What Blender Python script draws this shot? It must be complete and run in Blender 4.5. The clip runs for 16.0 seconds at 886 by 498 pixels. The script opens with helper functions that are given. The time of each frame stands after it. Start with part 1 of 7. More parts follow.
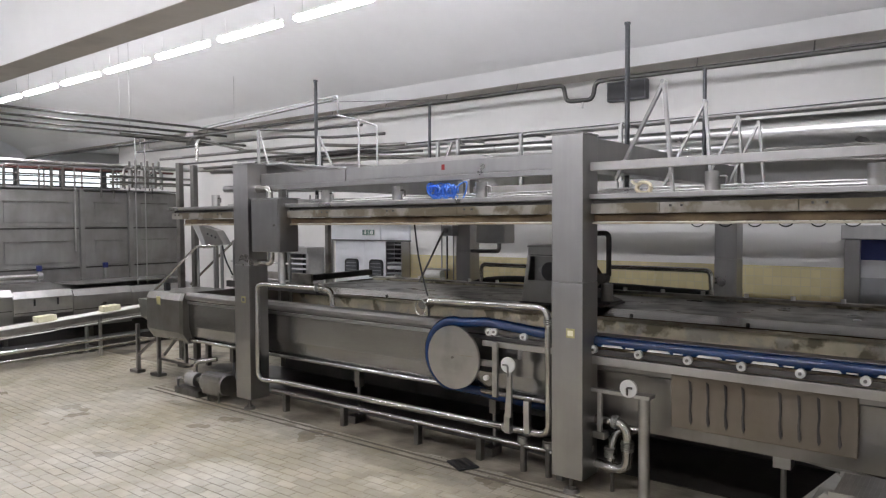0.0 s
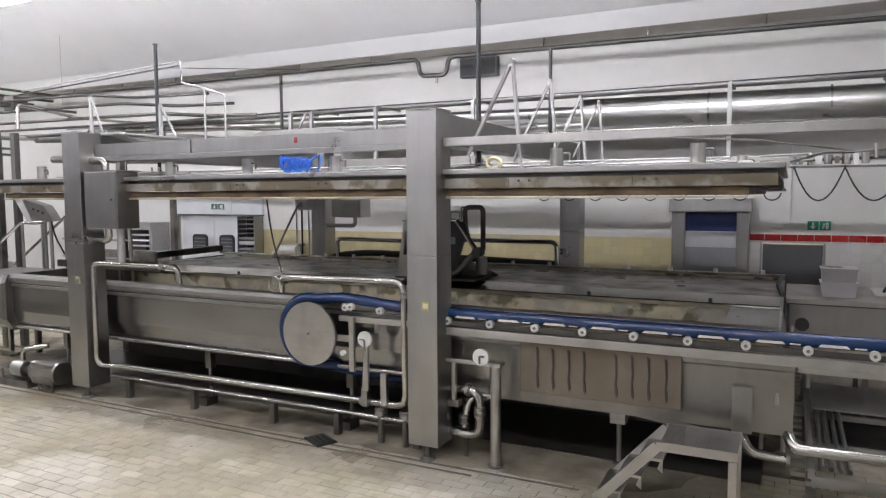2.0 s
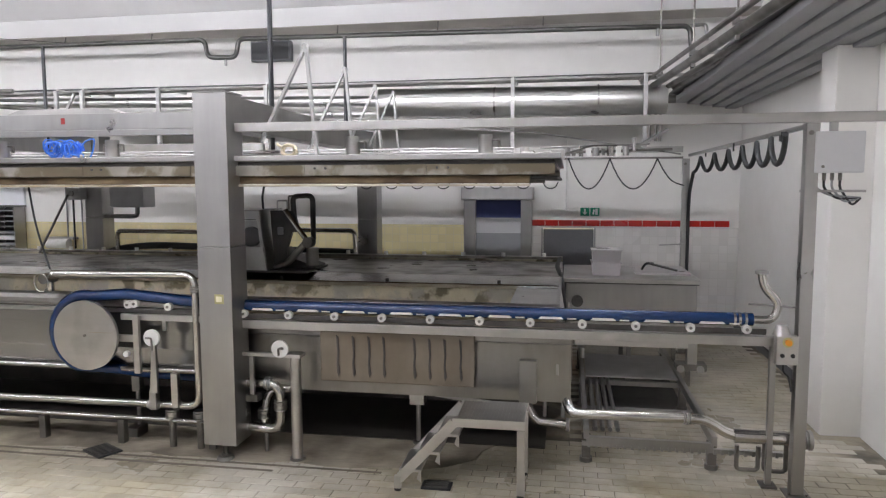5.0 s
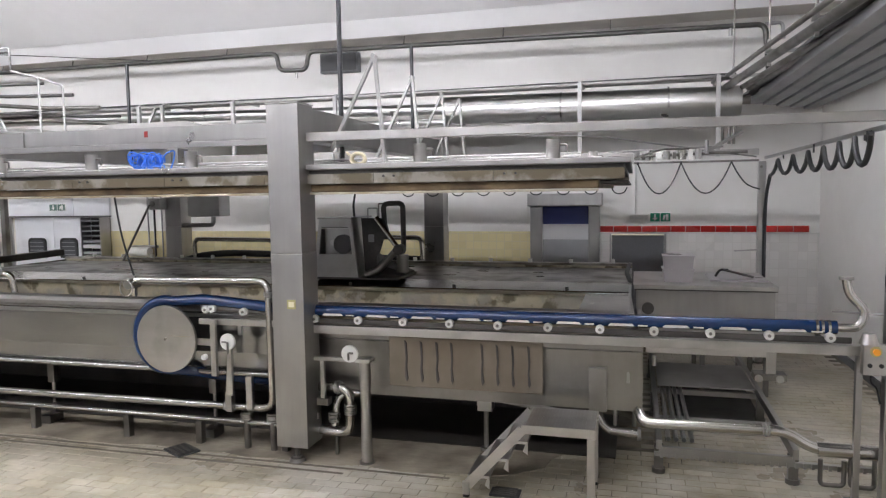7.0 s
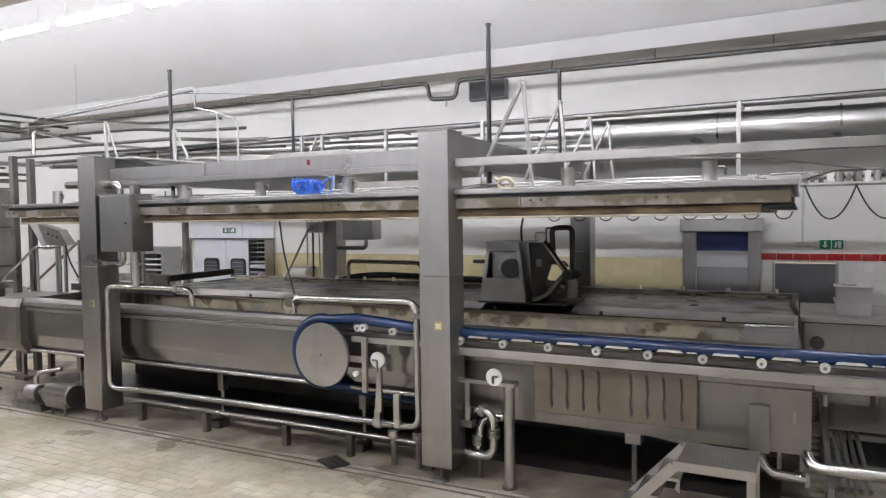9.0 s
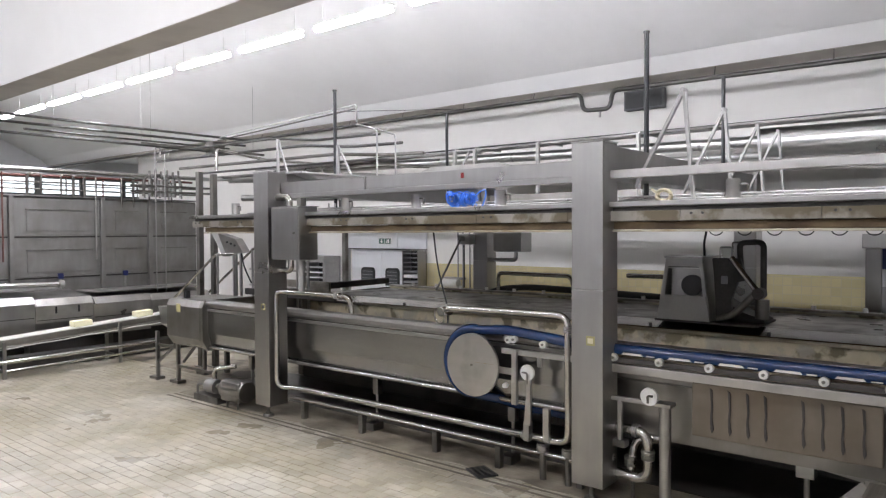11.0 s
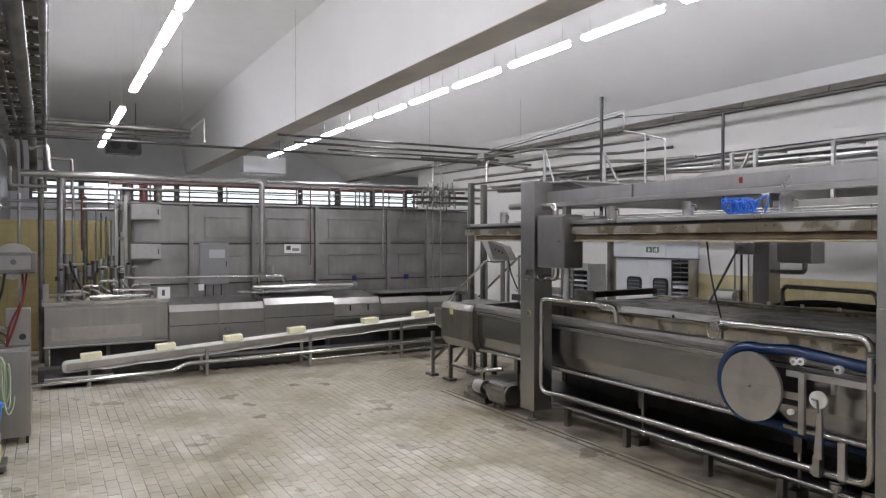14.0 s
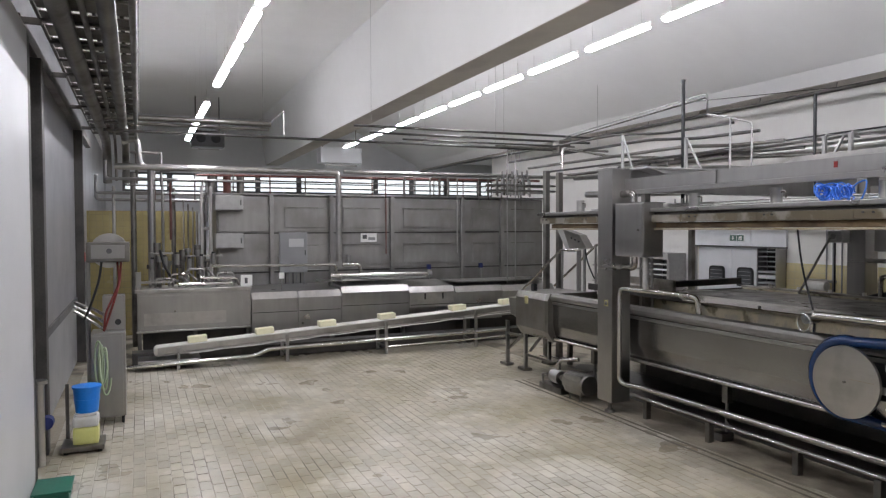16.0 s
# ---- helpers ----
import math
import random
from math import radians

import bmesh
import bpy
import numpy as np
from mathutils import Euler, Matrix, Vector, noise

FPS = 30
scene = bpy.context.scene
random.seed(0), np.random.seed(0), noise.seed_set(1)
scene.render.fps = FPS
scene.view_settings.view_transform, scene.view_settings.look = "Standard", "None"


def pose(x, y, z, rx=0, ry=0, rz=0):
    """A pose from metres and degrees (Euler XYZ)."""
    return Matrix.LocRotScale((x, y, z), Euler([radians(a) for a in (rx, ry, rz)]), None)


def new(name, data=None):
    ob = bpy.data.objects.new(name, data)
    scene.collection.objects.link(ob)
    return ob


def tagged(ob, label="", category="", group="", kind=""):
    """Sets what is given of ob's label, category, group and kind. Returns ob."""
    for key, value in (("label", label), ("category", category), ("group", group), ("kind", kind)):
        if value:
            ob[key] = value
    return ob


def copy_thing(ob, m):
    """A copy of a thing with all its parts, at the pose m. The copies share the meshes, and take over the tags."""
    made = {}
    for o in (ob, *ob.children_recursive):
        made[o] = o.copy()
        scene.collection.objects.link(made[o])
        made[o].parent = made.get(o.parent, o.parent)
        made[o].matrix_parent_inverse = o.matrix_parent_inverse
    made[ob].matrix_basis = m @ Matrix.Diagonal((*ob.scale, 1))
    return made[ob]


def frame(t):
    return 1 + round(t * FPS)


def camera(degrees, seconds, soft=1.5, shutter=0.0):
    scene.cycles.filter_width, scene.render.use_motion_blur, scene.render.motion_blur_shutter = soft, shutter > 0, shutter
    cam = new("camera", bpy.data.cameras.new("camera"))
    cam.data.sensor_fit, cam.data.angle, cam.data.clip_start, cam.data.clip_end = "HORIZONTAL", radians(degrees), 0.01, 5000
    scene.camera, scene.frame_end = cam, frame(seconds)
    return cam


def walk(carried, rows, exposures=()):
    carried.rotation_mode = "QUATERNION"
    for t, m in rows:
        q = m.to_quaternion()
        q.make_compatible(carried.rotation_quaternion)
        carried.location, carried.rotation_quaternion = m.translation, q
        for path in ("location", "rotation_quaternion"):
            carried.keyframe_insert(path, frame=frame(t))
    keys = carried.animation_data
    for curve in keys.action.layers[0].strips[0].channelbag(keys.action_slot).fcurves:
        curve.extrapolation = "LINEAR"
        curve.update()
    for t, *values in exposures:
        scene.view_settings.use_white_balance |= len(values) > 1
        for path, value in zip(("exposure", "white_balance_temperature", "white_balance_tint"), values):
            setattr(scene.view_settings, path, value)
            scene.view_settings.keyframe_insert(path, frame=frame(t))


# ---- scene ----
cam = camera(64.6, 16.0, soft=1.25)
walk(cam, [(t, pose(x, y, z, 90 + pitch, roll, yaw)) for t, x, y, z, pitch, roll, yaw in (
    (0, 0.003, 0.038, 2.625, -2.17, 0.33, 38.00),
    (0.5, 0.008, 0.023, 2.624, -2.44, 0.26, 35.70),
    (1, 0.008, 0.026, 2.625, -2.97, 0.22, 32.75),
    (1.5, 0.018, 0.032, 2.631, -3.88, 0.29, 29.78),
    (2, 0.021, 0.043, 2.639, -4.42, 0.32, 26.35),
    (2.5, 0.027, 0.034, 2.635, -4.88, 0.25, 23.39),
    (3, 0.038, 0.043, 2.636, -5.20, 0.25, 19.79),
    (3.5, 0.048, 0.048, 2.633, -5.18, 0.09, 16.59),
    (4, 0.037, 0.047, 2.633, -5.35, -0.08, 13.50),
    (4.2, 0.037, 0.047, 2.633, -5.33, -0.02, 12.34),
    (4.5, 0.036, 0.047, 2.632, -5.34, 0.02, 10.88),
    (4.9, 0.032, 0.045, 2.630, -5.37, 0.16, 10.01),
    (5.3, 0.028, 0.043, 2.626, -5.42, 0.34, 10.11),
    (5.7, 0.024, 0.041, 2.622, -5.47, 0.53, 10.89),
    (6, 0.021, 0.040, 2.620, -5.49, 0.62, 11.75),
    (6.3, 0.020, 0.040, 2.619, -5.50, 0.66, 12.70),
    (6.5, 0.020, 0.040, 2.619, -5.43, 0.70, 13.30),
    (7, 0.013, 0.029, 2.613, -4.69, 0.85, 15.28),
    (7.5, 0.011, 0.023, 2.614, -4.18, 0.87, 17.72),
    (8, 0.005, 0.021, 2.613, -3.64, 0.79, 20.40),
    (8.5, -0.002, 0.015, 2.607, -3.19, 0.65, 23.38),
    (9, -0.001, 0.005, 2.606, -2.49, 0.75, 27.03),
    (9.2, -0.001, 0.005, 2.606, -2.36, 0.70, 28.49),
    (9.7, -0.004, 0.000, 2.606, -2.20, 0.63, 31.78),
    (10.2, -0.011, -0.011, 2.605, -1.84, 0.47, 34.60),
    (10.7, -0.019, -0.023, 2.604, -1.47, 0.30, 37.35),
    (11.3, -0.023, -0.029, 2.604, -1.25, 0.20, 41.10),
    (11.5, -0.023, -0.029, 2.604, -1.11, 0.14, 42.52),
    (12, -0.020, -0.035, 2.601, -0.95, 0.15, 46.09),
    (12.5, -0.016, -0.044, 2.606, -0.84, 0.08, 49.86),
    (13, -0.026, -0.043, 2.608, -0.57, -0.04, 53.85),
    (13.5, -0.028, -0.041, 2.613, -0.58, 0.08, 57.12),
    (14, -0.010, -0.051, 2.616, -0.71, 0.00, 60.50),
    (14.5, -0.031, -0.055, 2.621, -0.91, 0.01, 63.18),
    (15, -0.040, -0.055, 2.624, -1.04, 0.08, 65.14),
    (15.5, -0.041, -0.057, 2.624, -1.05, 0.13, 66.05),
    (16, -0.042, -0.055, 2.622, -1.64, 0.21, 66.51),
)], exposures=((0, -0.12), (1, -0.10), (2, 0.18), (3.5, 0.32), (8, 0.34), (9.2, 0.26), (11.5, 0.0), (12.5, -0.25), (16, -0.42)))

# ---- world and light ----
world = bpy.data.worlds.new("world")
scene.world = world
world.use_nodes = True
_n = world.node_tree.nodes
_sky = _n.new("ShaderNodeTexSky")
_sky.sky_type, _sky.sun_disc = "NISHITA", False
_sky.sun_elevation, _sky.sun_rotation = radians(35), radians(60)
world.node_tree.links.new(_sky.outputs[0], _n["Background"].inputs[0])
_n["Background"].inputs[1].default_value = 0.15
LAMP_GLOW = 85.0


# ---- materials ----
def material(name, base, rough=0.5, metal=0.0, grain=0.0, grain_scale=40.0, stain=None, stain_amount=0.0, stain_scale=2.0,
             bump=0.0, bump_scale=60.0, stretch=(1, 1, 1), rough_var=0.1, coat=0.0, random_tone=0.0, stain_edge=(0.5, 0.68), bloom=None, bloom_amount=0.6, bloom_scale=0.6, bloom_edge=(0.55, 0.68)):
    """A principled surface: grain at a fine scale, stains at a coarse one, relief and uneven gloss."""
    m = bpy.data.materials.new(name)
    m.use_nodes = True
    nt = m.node_tree
    nd, ln = nt.nodes, nt.links
    b = nd["Principled BSDF"]
    b.inputs["Base Color"].default_value = (*base, 1)
    b.inputs["Roughness"].default_value = rough
    b.inputs["Metallic"].default_value = metal
    if coat:
        b.inputs["Coat Weight"].default_value = coat
    tc = nd.new("ShaderNodeTexCoord")
    geo = nd.new("ShaderNodeNewGeometry")
    mp = nd.new("ShaderNodeMapping")
    mp.inputs["Scale"].default_value = stretch
    ln.new(geo.outputs["Position"], mp.inputs[0])
    fine = nd.new("ShaderNodeTexNoise")
    fine.inputs["Scale"].default_value, fine.inputs["Detail"].default_value = grain_scale, 4
    ln.new(mp.outputs[0], fine.inputs["Vector"])
    big = nd.new("ShaderNodeTexNoise")
    big.inputs["Scale"].default_value, big.inputs["Detail"].default_value = stain_scale, 5
    ln.new(geo.outputs["Position"], big.inputs["Vector"])
    col = None
    if grain:
        mx = nd.new("ShaderNodeMix")
        mx.data_type = "RGBA"
        mx.inputs["A"].default_value = (*[c * (1 - grain) for c in base], 1)
        mx.inputs["B"].default_value = (*[min(1, c * (1 + grain)) for c in base], 1)
        ln.new(fine.outputs["Fac"], mx.inputs["Factor"])
        col = mx.outputs["Result"]
    if stain:
        rp = nd.new("ShaderNodeMapRange")
        rp.inputs["From Min"].default_value, rp.inputs["From Max"].default_value = stain_edge
        rp.inputs["To Max"].default_value = stain_amount
        ln.new(big.outputs["Fac"], rp.inputs["Value"])
        mx = nd.new("ShaderNodeMix")
        mx.data_type = "RGBA"
        mx.inputs["A"].default_value = (*base, 1)
        if col:
            ln.new(col, mx.inputs["A"])
        mx.inputs["B"].default_value = (*stain, 1)
        ln.new(rp.outputs[0], mx.inputs["Factor"])
        col = mx.outputs["Result"]
    if bloom:
        pale = nd.new("ShaderNodeTexNoise")
        pale.inputs["Scale"].default_value, pale.inputs["Detail"].default_value, pale.inputs["Roughness"].default_value = bloom_scale, 6, 0.62
        shift = nd.new("ShaderNodeMapping")
        shift.inputs["Location"].default_value = (7.3, 2.1, 4.4)
        ln.new(geo.outputs["Position"], shift.inputs[0])
        ln.new(shift.outputs[0], pale.inputs["Vector"])
        rp = nd.new("ShaderNodeMapRange")
        rp.inputs["From Min"].default_value, rp.inputs["From Max"].default_value = bloom_edge
        rp.inputs["To Max"].default_value = bloom_amount
        ln.new(pale.outputs["Fac"], rp.inputs["Value"])
        mx = nd.new("ShaderNodeMix")
        mx.data_type = "RGBA"
        mx.inputs["A"].default_value = (*base, 1)
        if col:
            ln.new(col, mx.inputs["A"])
        mx.inputs["B"].default_value = (*bloom, 1)
        ln.new(rp.outputs[0], mx.inputs["Factor"])
        col = mx.outputs["Result"]
    if random_tone:
        oi = nd.new("ShaderNodeObjectInfo")
        hs = nd.new("ShaderNodeHueSaturation")
        add = nd.new("ShaderNodeMath")
        add.operation = "ADD"
        ln.new(oi.outputs["Random"], add.inputs[0])
        ln.new(geo.outputs["Random Per Island"], add.inputs[1])
        fr = nd.new("ShaderNodeMath")
        fr.operation = "FRACT"
        ln.new(add.outputs[0], fr.inputs[0])
        rg = nd.new("ShaderNodeMapRange")
        rg.inputs["To Min"].default_value, rg.inputs["To Max"].default_value = 1 - random_tone, 1 + random_tone
        ln.new(fr.outputs[0], rg.inputs["Value"])
        ln.new(rg.outputs[0], hs.inputs["Value"])
        if col:
            ln.new(col, hs.inputs["Color"])
        else:
            hs.inputs["Color"].default_value = (*base, 1)
        col = hs.outputs[0]
    if col:
        ln.new(col, b.inputs["Base Color"])
    if rough_var:
        rr = nd.new("ShaderNodeMapRange")
        rr.inputs["To Min"].default_value, rr.inputs["To Max"].default_value = max(0.03, rough - rough_var), min(1, rough + rough_var)
        ln.new(big.outputs["Fac"], rr.inputs["Value"])
        ln.new(rr.outputs[0], b.inputs["Roughness"])
    if bump:
        bn = nd.new("ShaderNodeTexNoise")
        bn.inputs["Scale"].default_value, bn.inputs["Detail"].default_value = bump_scale, 3
        ln.new(mp.outputs[0], bn.inputs["Vector"])
        bp = nd.new("ShaderNodeBump")
        bp.inputs["Strength"].default_value, bp.inputs["Distance"].default_value = bump, 0.01
        ln.new(bn.outputs["Fac"], bp.inputs["Height"])
        ln.new(bp.outputs[0], b.inputs["Normal"])
    return m


def tile_material(name, tile, joint, size, gap=0.012, rough=0.25):
    """Wall tiles seen from afar: square tiles with joints, slightly uneven tone."""
    m = material(name, tile, rough, bump=0.0)
    nt = m.node_tree
    nd, ln = nt.nodes, nt.links
    b = nd["Principled BSDF"]
    geo = nd.new("ShaderNodeNewGeometry")
    sp, cb = nd.new("ShaderNodeSeparateXYZ"), nd.new("ShaderNodeCombineXYZ")
    ad = nd.new("ShaderNodeMath")
    ad.operation = "ADD"
    ln.new(geo.outputs["Position"], sp.inputs[0])
    ln.new(sp.outputs[0], ad.inputs[0])
    ln.new(sp.outputs[1], ad.inputs[1])
    ln.new(ad.outputs[0], cb.inputs[0])
    ln.new(sp.outputs[2], cb.inputs[1])
    br = nd.new("ShaderNodeTexBrick")
    br.offset = 0.0
    br.inputs["Scale"].default_value = 1.0
    br.inputs["Brick Width"].default_value = br.inputs["Row Height"].default_value = size
    br.inputs["Mortar Size"].default_value = gap / 2
    br.inputs["Color1"].default_value = (*tile, 1)
    br.inputs["Color2"].default_value = (*[c * 0.9 for c in tile], 1)
    br.inputs["Mortar"].default_value = (*joint, 1)
    ln.new(cb.outputs[0], br.inputs["Vector"])
    ln.new(br.outputs["Color"], b.inputs["Base Color"])
    bp = nd.new("ShaderNodeBump")
    bp.inputs["Strength"].default_value, bp.inputs["Distance"].default_value = 0.4, 0.003
    bp.invert = True
    ln.new(br.outputs["Fac"], bp.inputs["Height"])
    ln.new(bp.outputs[0], b.inputs["Normal"])
    return m


def glow(name, colour, strength):
    m = bpy.data.materials.new(name)
    m.use_nodes = True
    b = m.node_tree.nodes["Principled BSDF"]
    b.inputs["Base Color"].default_value = (0.8, 0.8, 0.8, 1)
    b.inputs["Emission Color"].default_value = (*colour, 1)
    b.inputs["Emission Strength"].default_value = strength
    return m


STEEL = material("brushed_steel", (0.40, 0.392, 0.382), 0.31, 1.0, grain=0.13, grain_scale=3.0, stretch=(3.5, 3.5, 0.35), rough_var=0.10,
                 stain=(0.27, 0.26, 0.248), stain_amount=0.5, stain_scale=1.7, bump=0.10, bump_scale=1.6, stain_edge=(0.38, 0.78))
VAT_FRONT = material("satin_vat_steel", (0.31, 0.305, 0.30), 0.23, 1.0, grain=0.14, grain_scale=3.0, stretch=(0.35, 3.5, 3.5), rough_var=0.10,
                     stain=(0.26, 0.255, 0.25), stain_amount=0.5, stain_scale=1.3, bump=0.06, bump_scale=1.4, stain_edge=(0.40, 0.75))
STEEL_LIGHT = material("satin_steel", (0.48, 0.468, 0.45), 0.33, 1.0, grain=0.14, grain_scale=3.0, stretch=(0.5, 3, 3), rough_var=0.10,
                       stain=(0.27, 0.255, 0.235), stain_amount=0.5, stain_scale=2.4, bump=0.06, bump_scale=2.0)
STEEL_DARK = material("dull_steel", (0.23, 0.22, 0.205), 0.40, 1.0, grain=0.20, grain_scale=4, stretch=(3, 3, 0.6), rough_var=0.14,
                      stain=(0.10, 0.09, 0.078), stain_amount=0.65, stain_scale=2.5, bump=0.08, bump_scale=3)
FLANGE = material("clean_flange_steel", (0.80, 0.79, 0.77), 0.20, 1.0, grain=0.08, grain_scale=5, stretch=(0.4, 3, 3), stain=(0.33, 0.29, 0.22), stain_amount=0.6,
                  stain_scale=2.6, stain_edge=(0.55, 0.72))
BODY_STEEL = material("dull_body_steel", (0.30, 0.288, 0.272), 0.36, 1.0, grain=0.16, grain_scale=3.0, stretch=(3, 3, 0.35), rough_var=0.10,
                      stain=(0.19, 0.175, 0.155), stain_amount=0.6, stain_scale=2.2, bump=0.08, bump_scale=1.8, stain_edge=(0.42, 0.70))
TANK = material("matt_tank_steel", (0.32, 0.31, 0.30), 0.46, 0.8, grain=0.16, grain_scale=3.0, stretch=(3, 3, 0.4), rough_var=0.12,
                stain=(0.19, 0.18, 0.168), stain_amount=0.7, stain_scale=1.6, bump=0.10, bump_scale=1.5, stain_edge=(0.40, 0.72))
DOOR_WHITE = material("white_door_coating", (0.74, 0.755, 0.78), 0.35, grain=0.03, stain=(0.62, 0.63, 0.64), stain_amount=0.4, stain_scale=1.5)
PIPE_DARK = material("dark_pipe_steel", (0.10, 0.097, 0.092), 0.38, 0.8, grain=0.2, rough_var=0.1, stain=(0.05, 0.047, 0.043), stain_amount=0.6, stain_scale=3)
GALV = material("galvanised_grey", (0.40, 0.395, 0.385), 0.5, 0.4, grain=0.12, grain_scale=14, stain=(0.3, 0.29, 0.28), stain_amount=0.5, stain_scale=4)
LAGGING = material("aluminium_lagging", (0.66, 0.655, 0.64), 0.30, 1.0, grain=0.06, grain_scale=6, rough_var=0.08, bump=0.08, bump_scale=4,
                   stain=(0.45, 0.44, 0.42), stain_amount=0.4, stain_scale=1.5)
POLISHED = material("polished_pipe_steel", (0.54, 0.525, 0.50), 0.17, 1.0, grain=0.05, rough_var=0.08,
                    stain=(0.40, 0.36, 0.32), stain_amount=0.4, stain_scale=4.0)
STAINED = material("milk_stained_steel", (0.50, 0.46, 0.37), 0.42, 0.75, grain=0.15, grain_scale=12, stain=(0.34, 0.26, 0.14),
                   stain_amount=0.7, stain_scale=3.2, rough_var=0.15, stain_edge=(0.42, 0.6))
CURD = material("curd_residue_steel", (0.50, 0.455, 0.33), 0.5, 0.1, grain=0.2, grain_scale=9, stain=(0.12, 0.10, 0.06),
                stain_amount=0.9, stain_scale=3.4, rough_var=0.12, stain_edge=(0.53, 0.60), bloom=(0.36, 0.34, 0.29), bloom_amount=0.85, bloom_scale=1.6, bloom_edge=(0.50, 0.56))
VAT_COVER = material("dull_vat_cover_steel", (0.34, 0.32, 0.285), 0.34, 0.6, grain=0.3, grain_scale=5, stretch=(0.6, 3, 3), stain=(0.07, 0.056, 0.038),
                     stain_amount=0.9, stain_scale=2.6, rough_var=0.22, stain_edge=(0.42, 0.7), bump=0.06, bump_scale=4)
PRESS_BROWN = material("browned_press_plate", (0.17, 0.122, 0.068), 0.5, 0.5, grain=0.2, grain_scale=8, stain=(0.06, 0.036, 0.022), stain_amount=0.8,
                       stain_scale=2.6, rough_var=0.12, stain_edge=(0.42, 0.62))
COVER_WARM = material("fouled_cover_steel", (0.235, 0.205, 0.168), 0.45, 0.85, grain=0.16, grain_scale=4, stretch=(3, 3, 0.4), stain=(0.16, 0.125, 0.09),
                      stain_amount=0.6, stain_scale=2.2, rough_var=0.1, stain_edge=(0.4, 0.7))
LID_SIDE = material("lid_side_residue", (0.29, 0.27, 0.235), 0.45, 0.5, grain=0.2, grain_scale=5, stain=(0.12, 0.095, 0.055), stain_amount=0.85,
                    stain_scale=3.2, rough_var=0.12, stain_edge=(0.43, 0.52))
# for dark steel parts, and for blocks that paint shade under and between things
SHADOW_STEEL = material("black_steel_and_shade", (0.09, 0.085, 0.08), 0.5, 0.6, grain=0.3, rough_var=0.1, stain=(0.03, 0.03, 0.03), stain_amount=0.6)
BLACK = material("black_rubber", (0.018, 0.018, 0.019), 0.5, grain=0.2, rough_var=0.1)
BLACK_ROD = material("greased_black_rod", (0.03, 0.03, 0.032), 0.3, 0.5, grain=0.3, rough_var=0.1)
BLUE_HOSE = material("glossy_blue_hose", (0.004, 0.024, 0.090), 0.24, grain=0.15, coat=0.2, rough_var=0.08)
BLUE = material("blue_plastic", (0.012, 0.20, 0.70), 0.35, grain=0.12)
BLUE_PALE = material("light_blue_air_hose", (0.05, 0.20, 0.72), 0.35, grain=0.12)
BLUE_DARK = material("dark_blue_curtain", (0.012, 0.02, 0.11), 0.5, grain=0.2)
GREEN_DARK = material("dark_green_plastic", (0.01, 0.11, 0.07), 0.4, grain=0.2)
WHITE_PLASTIC = material("white_plastic", (0.66, 0.655, 0.63), 0.4, grain=0.06, stain=(0.5, 0.48, 0.42), stain_amount=0.4, stain_scale=6)
BELT_WHITE = material("white_belt", (0.70, 0.69, 0.65), 0.45, grain=0.08, stain=(0.45, 0.42, 0.35), stain_amount=0.5, stain_scale=5)
CHEESE = material("fresh_cheese", (0.78, 0.74, 0.52), 0.5, grain=0.08, stain=(0.85, 0.80, 0.6), stain_amount=0.5, stain_scale=9, bump=0.15)
PAINT = material("white_wall_paint", (0.78, 0.765, 0.735), 0.6, grain=0.03, grain_scale=6, stain=(0.68, 0.655, 0.61), stain_amount=0.35,
                 stain_scale=0.7, bump=0.05, bump_scale=12)
CEIL = material("white_ceiling_paint", (0.90, 0.895, 0.885), 0.7, grain=0.03, grain_scale=4, stain=(0.82, 0.81, 0.79), stain_amount=0.4,
                stain_scale=0.5, bump=0.05, bump_scale=8)
SOFFIT = material("grey_beam_underside", (0.52, 0.485, 0.44), 0.7, grain=0.06, grain_scale=5, stain=(0.3, 0.28, 0.26), stain_amount=0.4, stain_scale=1.0)
PANEL_WHITE = material("white_panel", (0.52, 0.52, 0.53), 0.35, grain=0.02, stain=(0.48, 0.48, 0.48), stain_amount=0.3, stain_scale=1.2)
PANEL_GREY = material("grey_panel", (0.27, 0.272, 0.28), 0.4, grain=0.04, stain=(0.2, 0.2, 0.205), stain_amount=0.4, stain_scale=1.5)
BAY_GREY = material("pale_grey_bay_panel", (0.21, 0.21, 0.222), 0.35, grain=0.03, stain=(0.17, 0.17, 0.18), stain_amount=0.4, stain_scale=1.3)
HOOD_GREY = material("matt_grey_hood_paint", (0.52, 0.52, 0.51), 0.45, 0.2, grain=0.06, stain=(0.40, 0.39, 0.37), stain_amount=0.5, stain_scale=3)
DARK_GREY = material("dark_grey_sheet", (0.10, 0.10, 0.105), 0.5, grain=0.12, stain=(0.06, 0.06, 0.06), stain_amount=0.5)
YELLOW_TILE = tile_material("yellow_wall_tiles", (0.64, 0.56, 0.32), (0.55, 0.50, 0.34), 0.15)
OLIVE_TILE = tile_material("ochre_wall_tiles", (0.36, 0.30, 0.13), (0.28, 0.24, 0.13), 0.15)
WHITE_TILE = tile_material("white_wall_tiles", (0.70, 0.68, 0.655), (0.63, 0.61, 0.58), 0.15)
RED_TILE = material("red_glazed_tile", (0.50, 0.025, 0.02), 0.25, grain=0.1, random_tone=0.12)
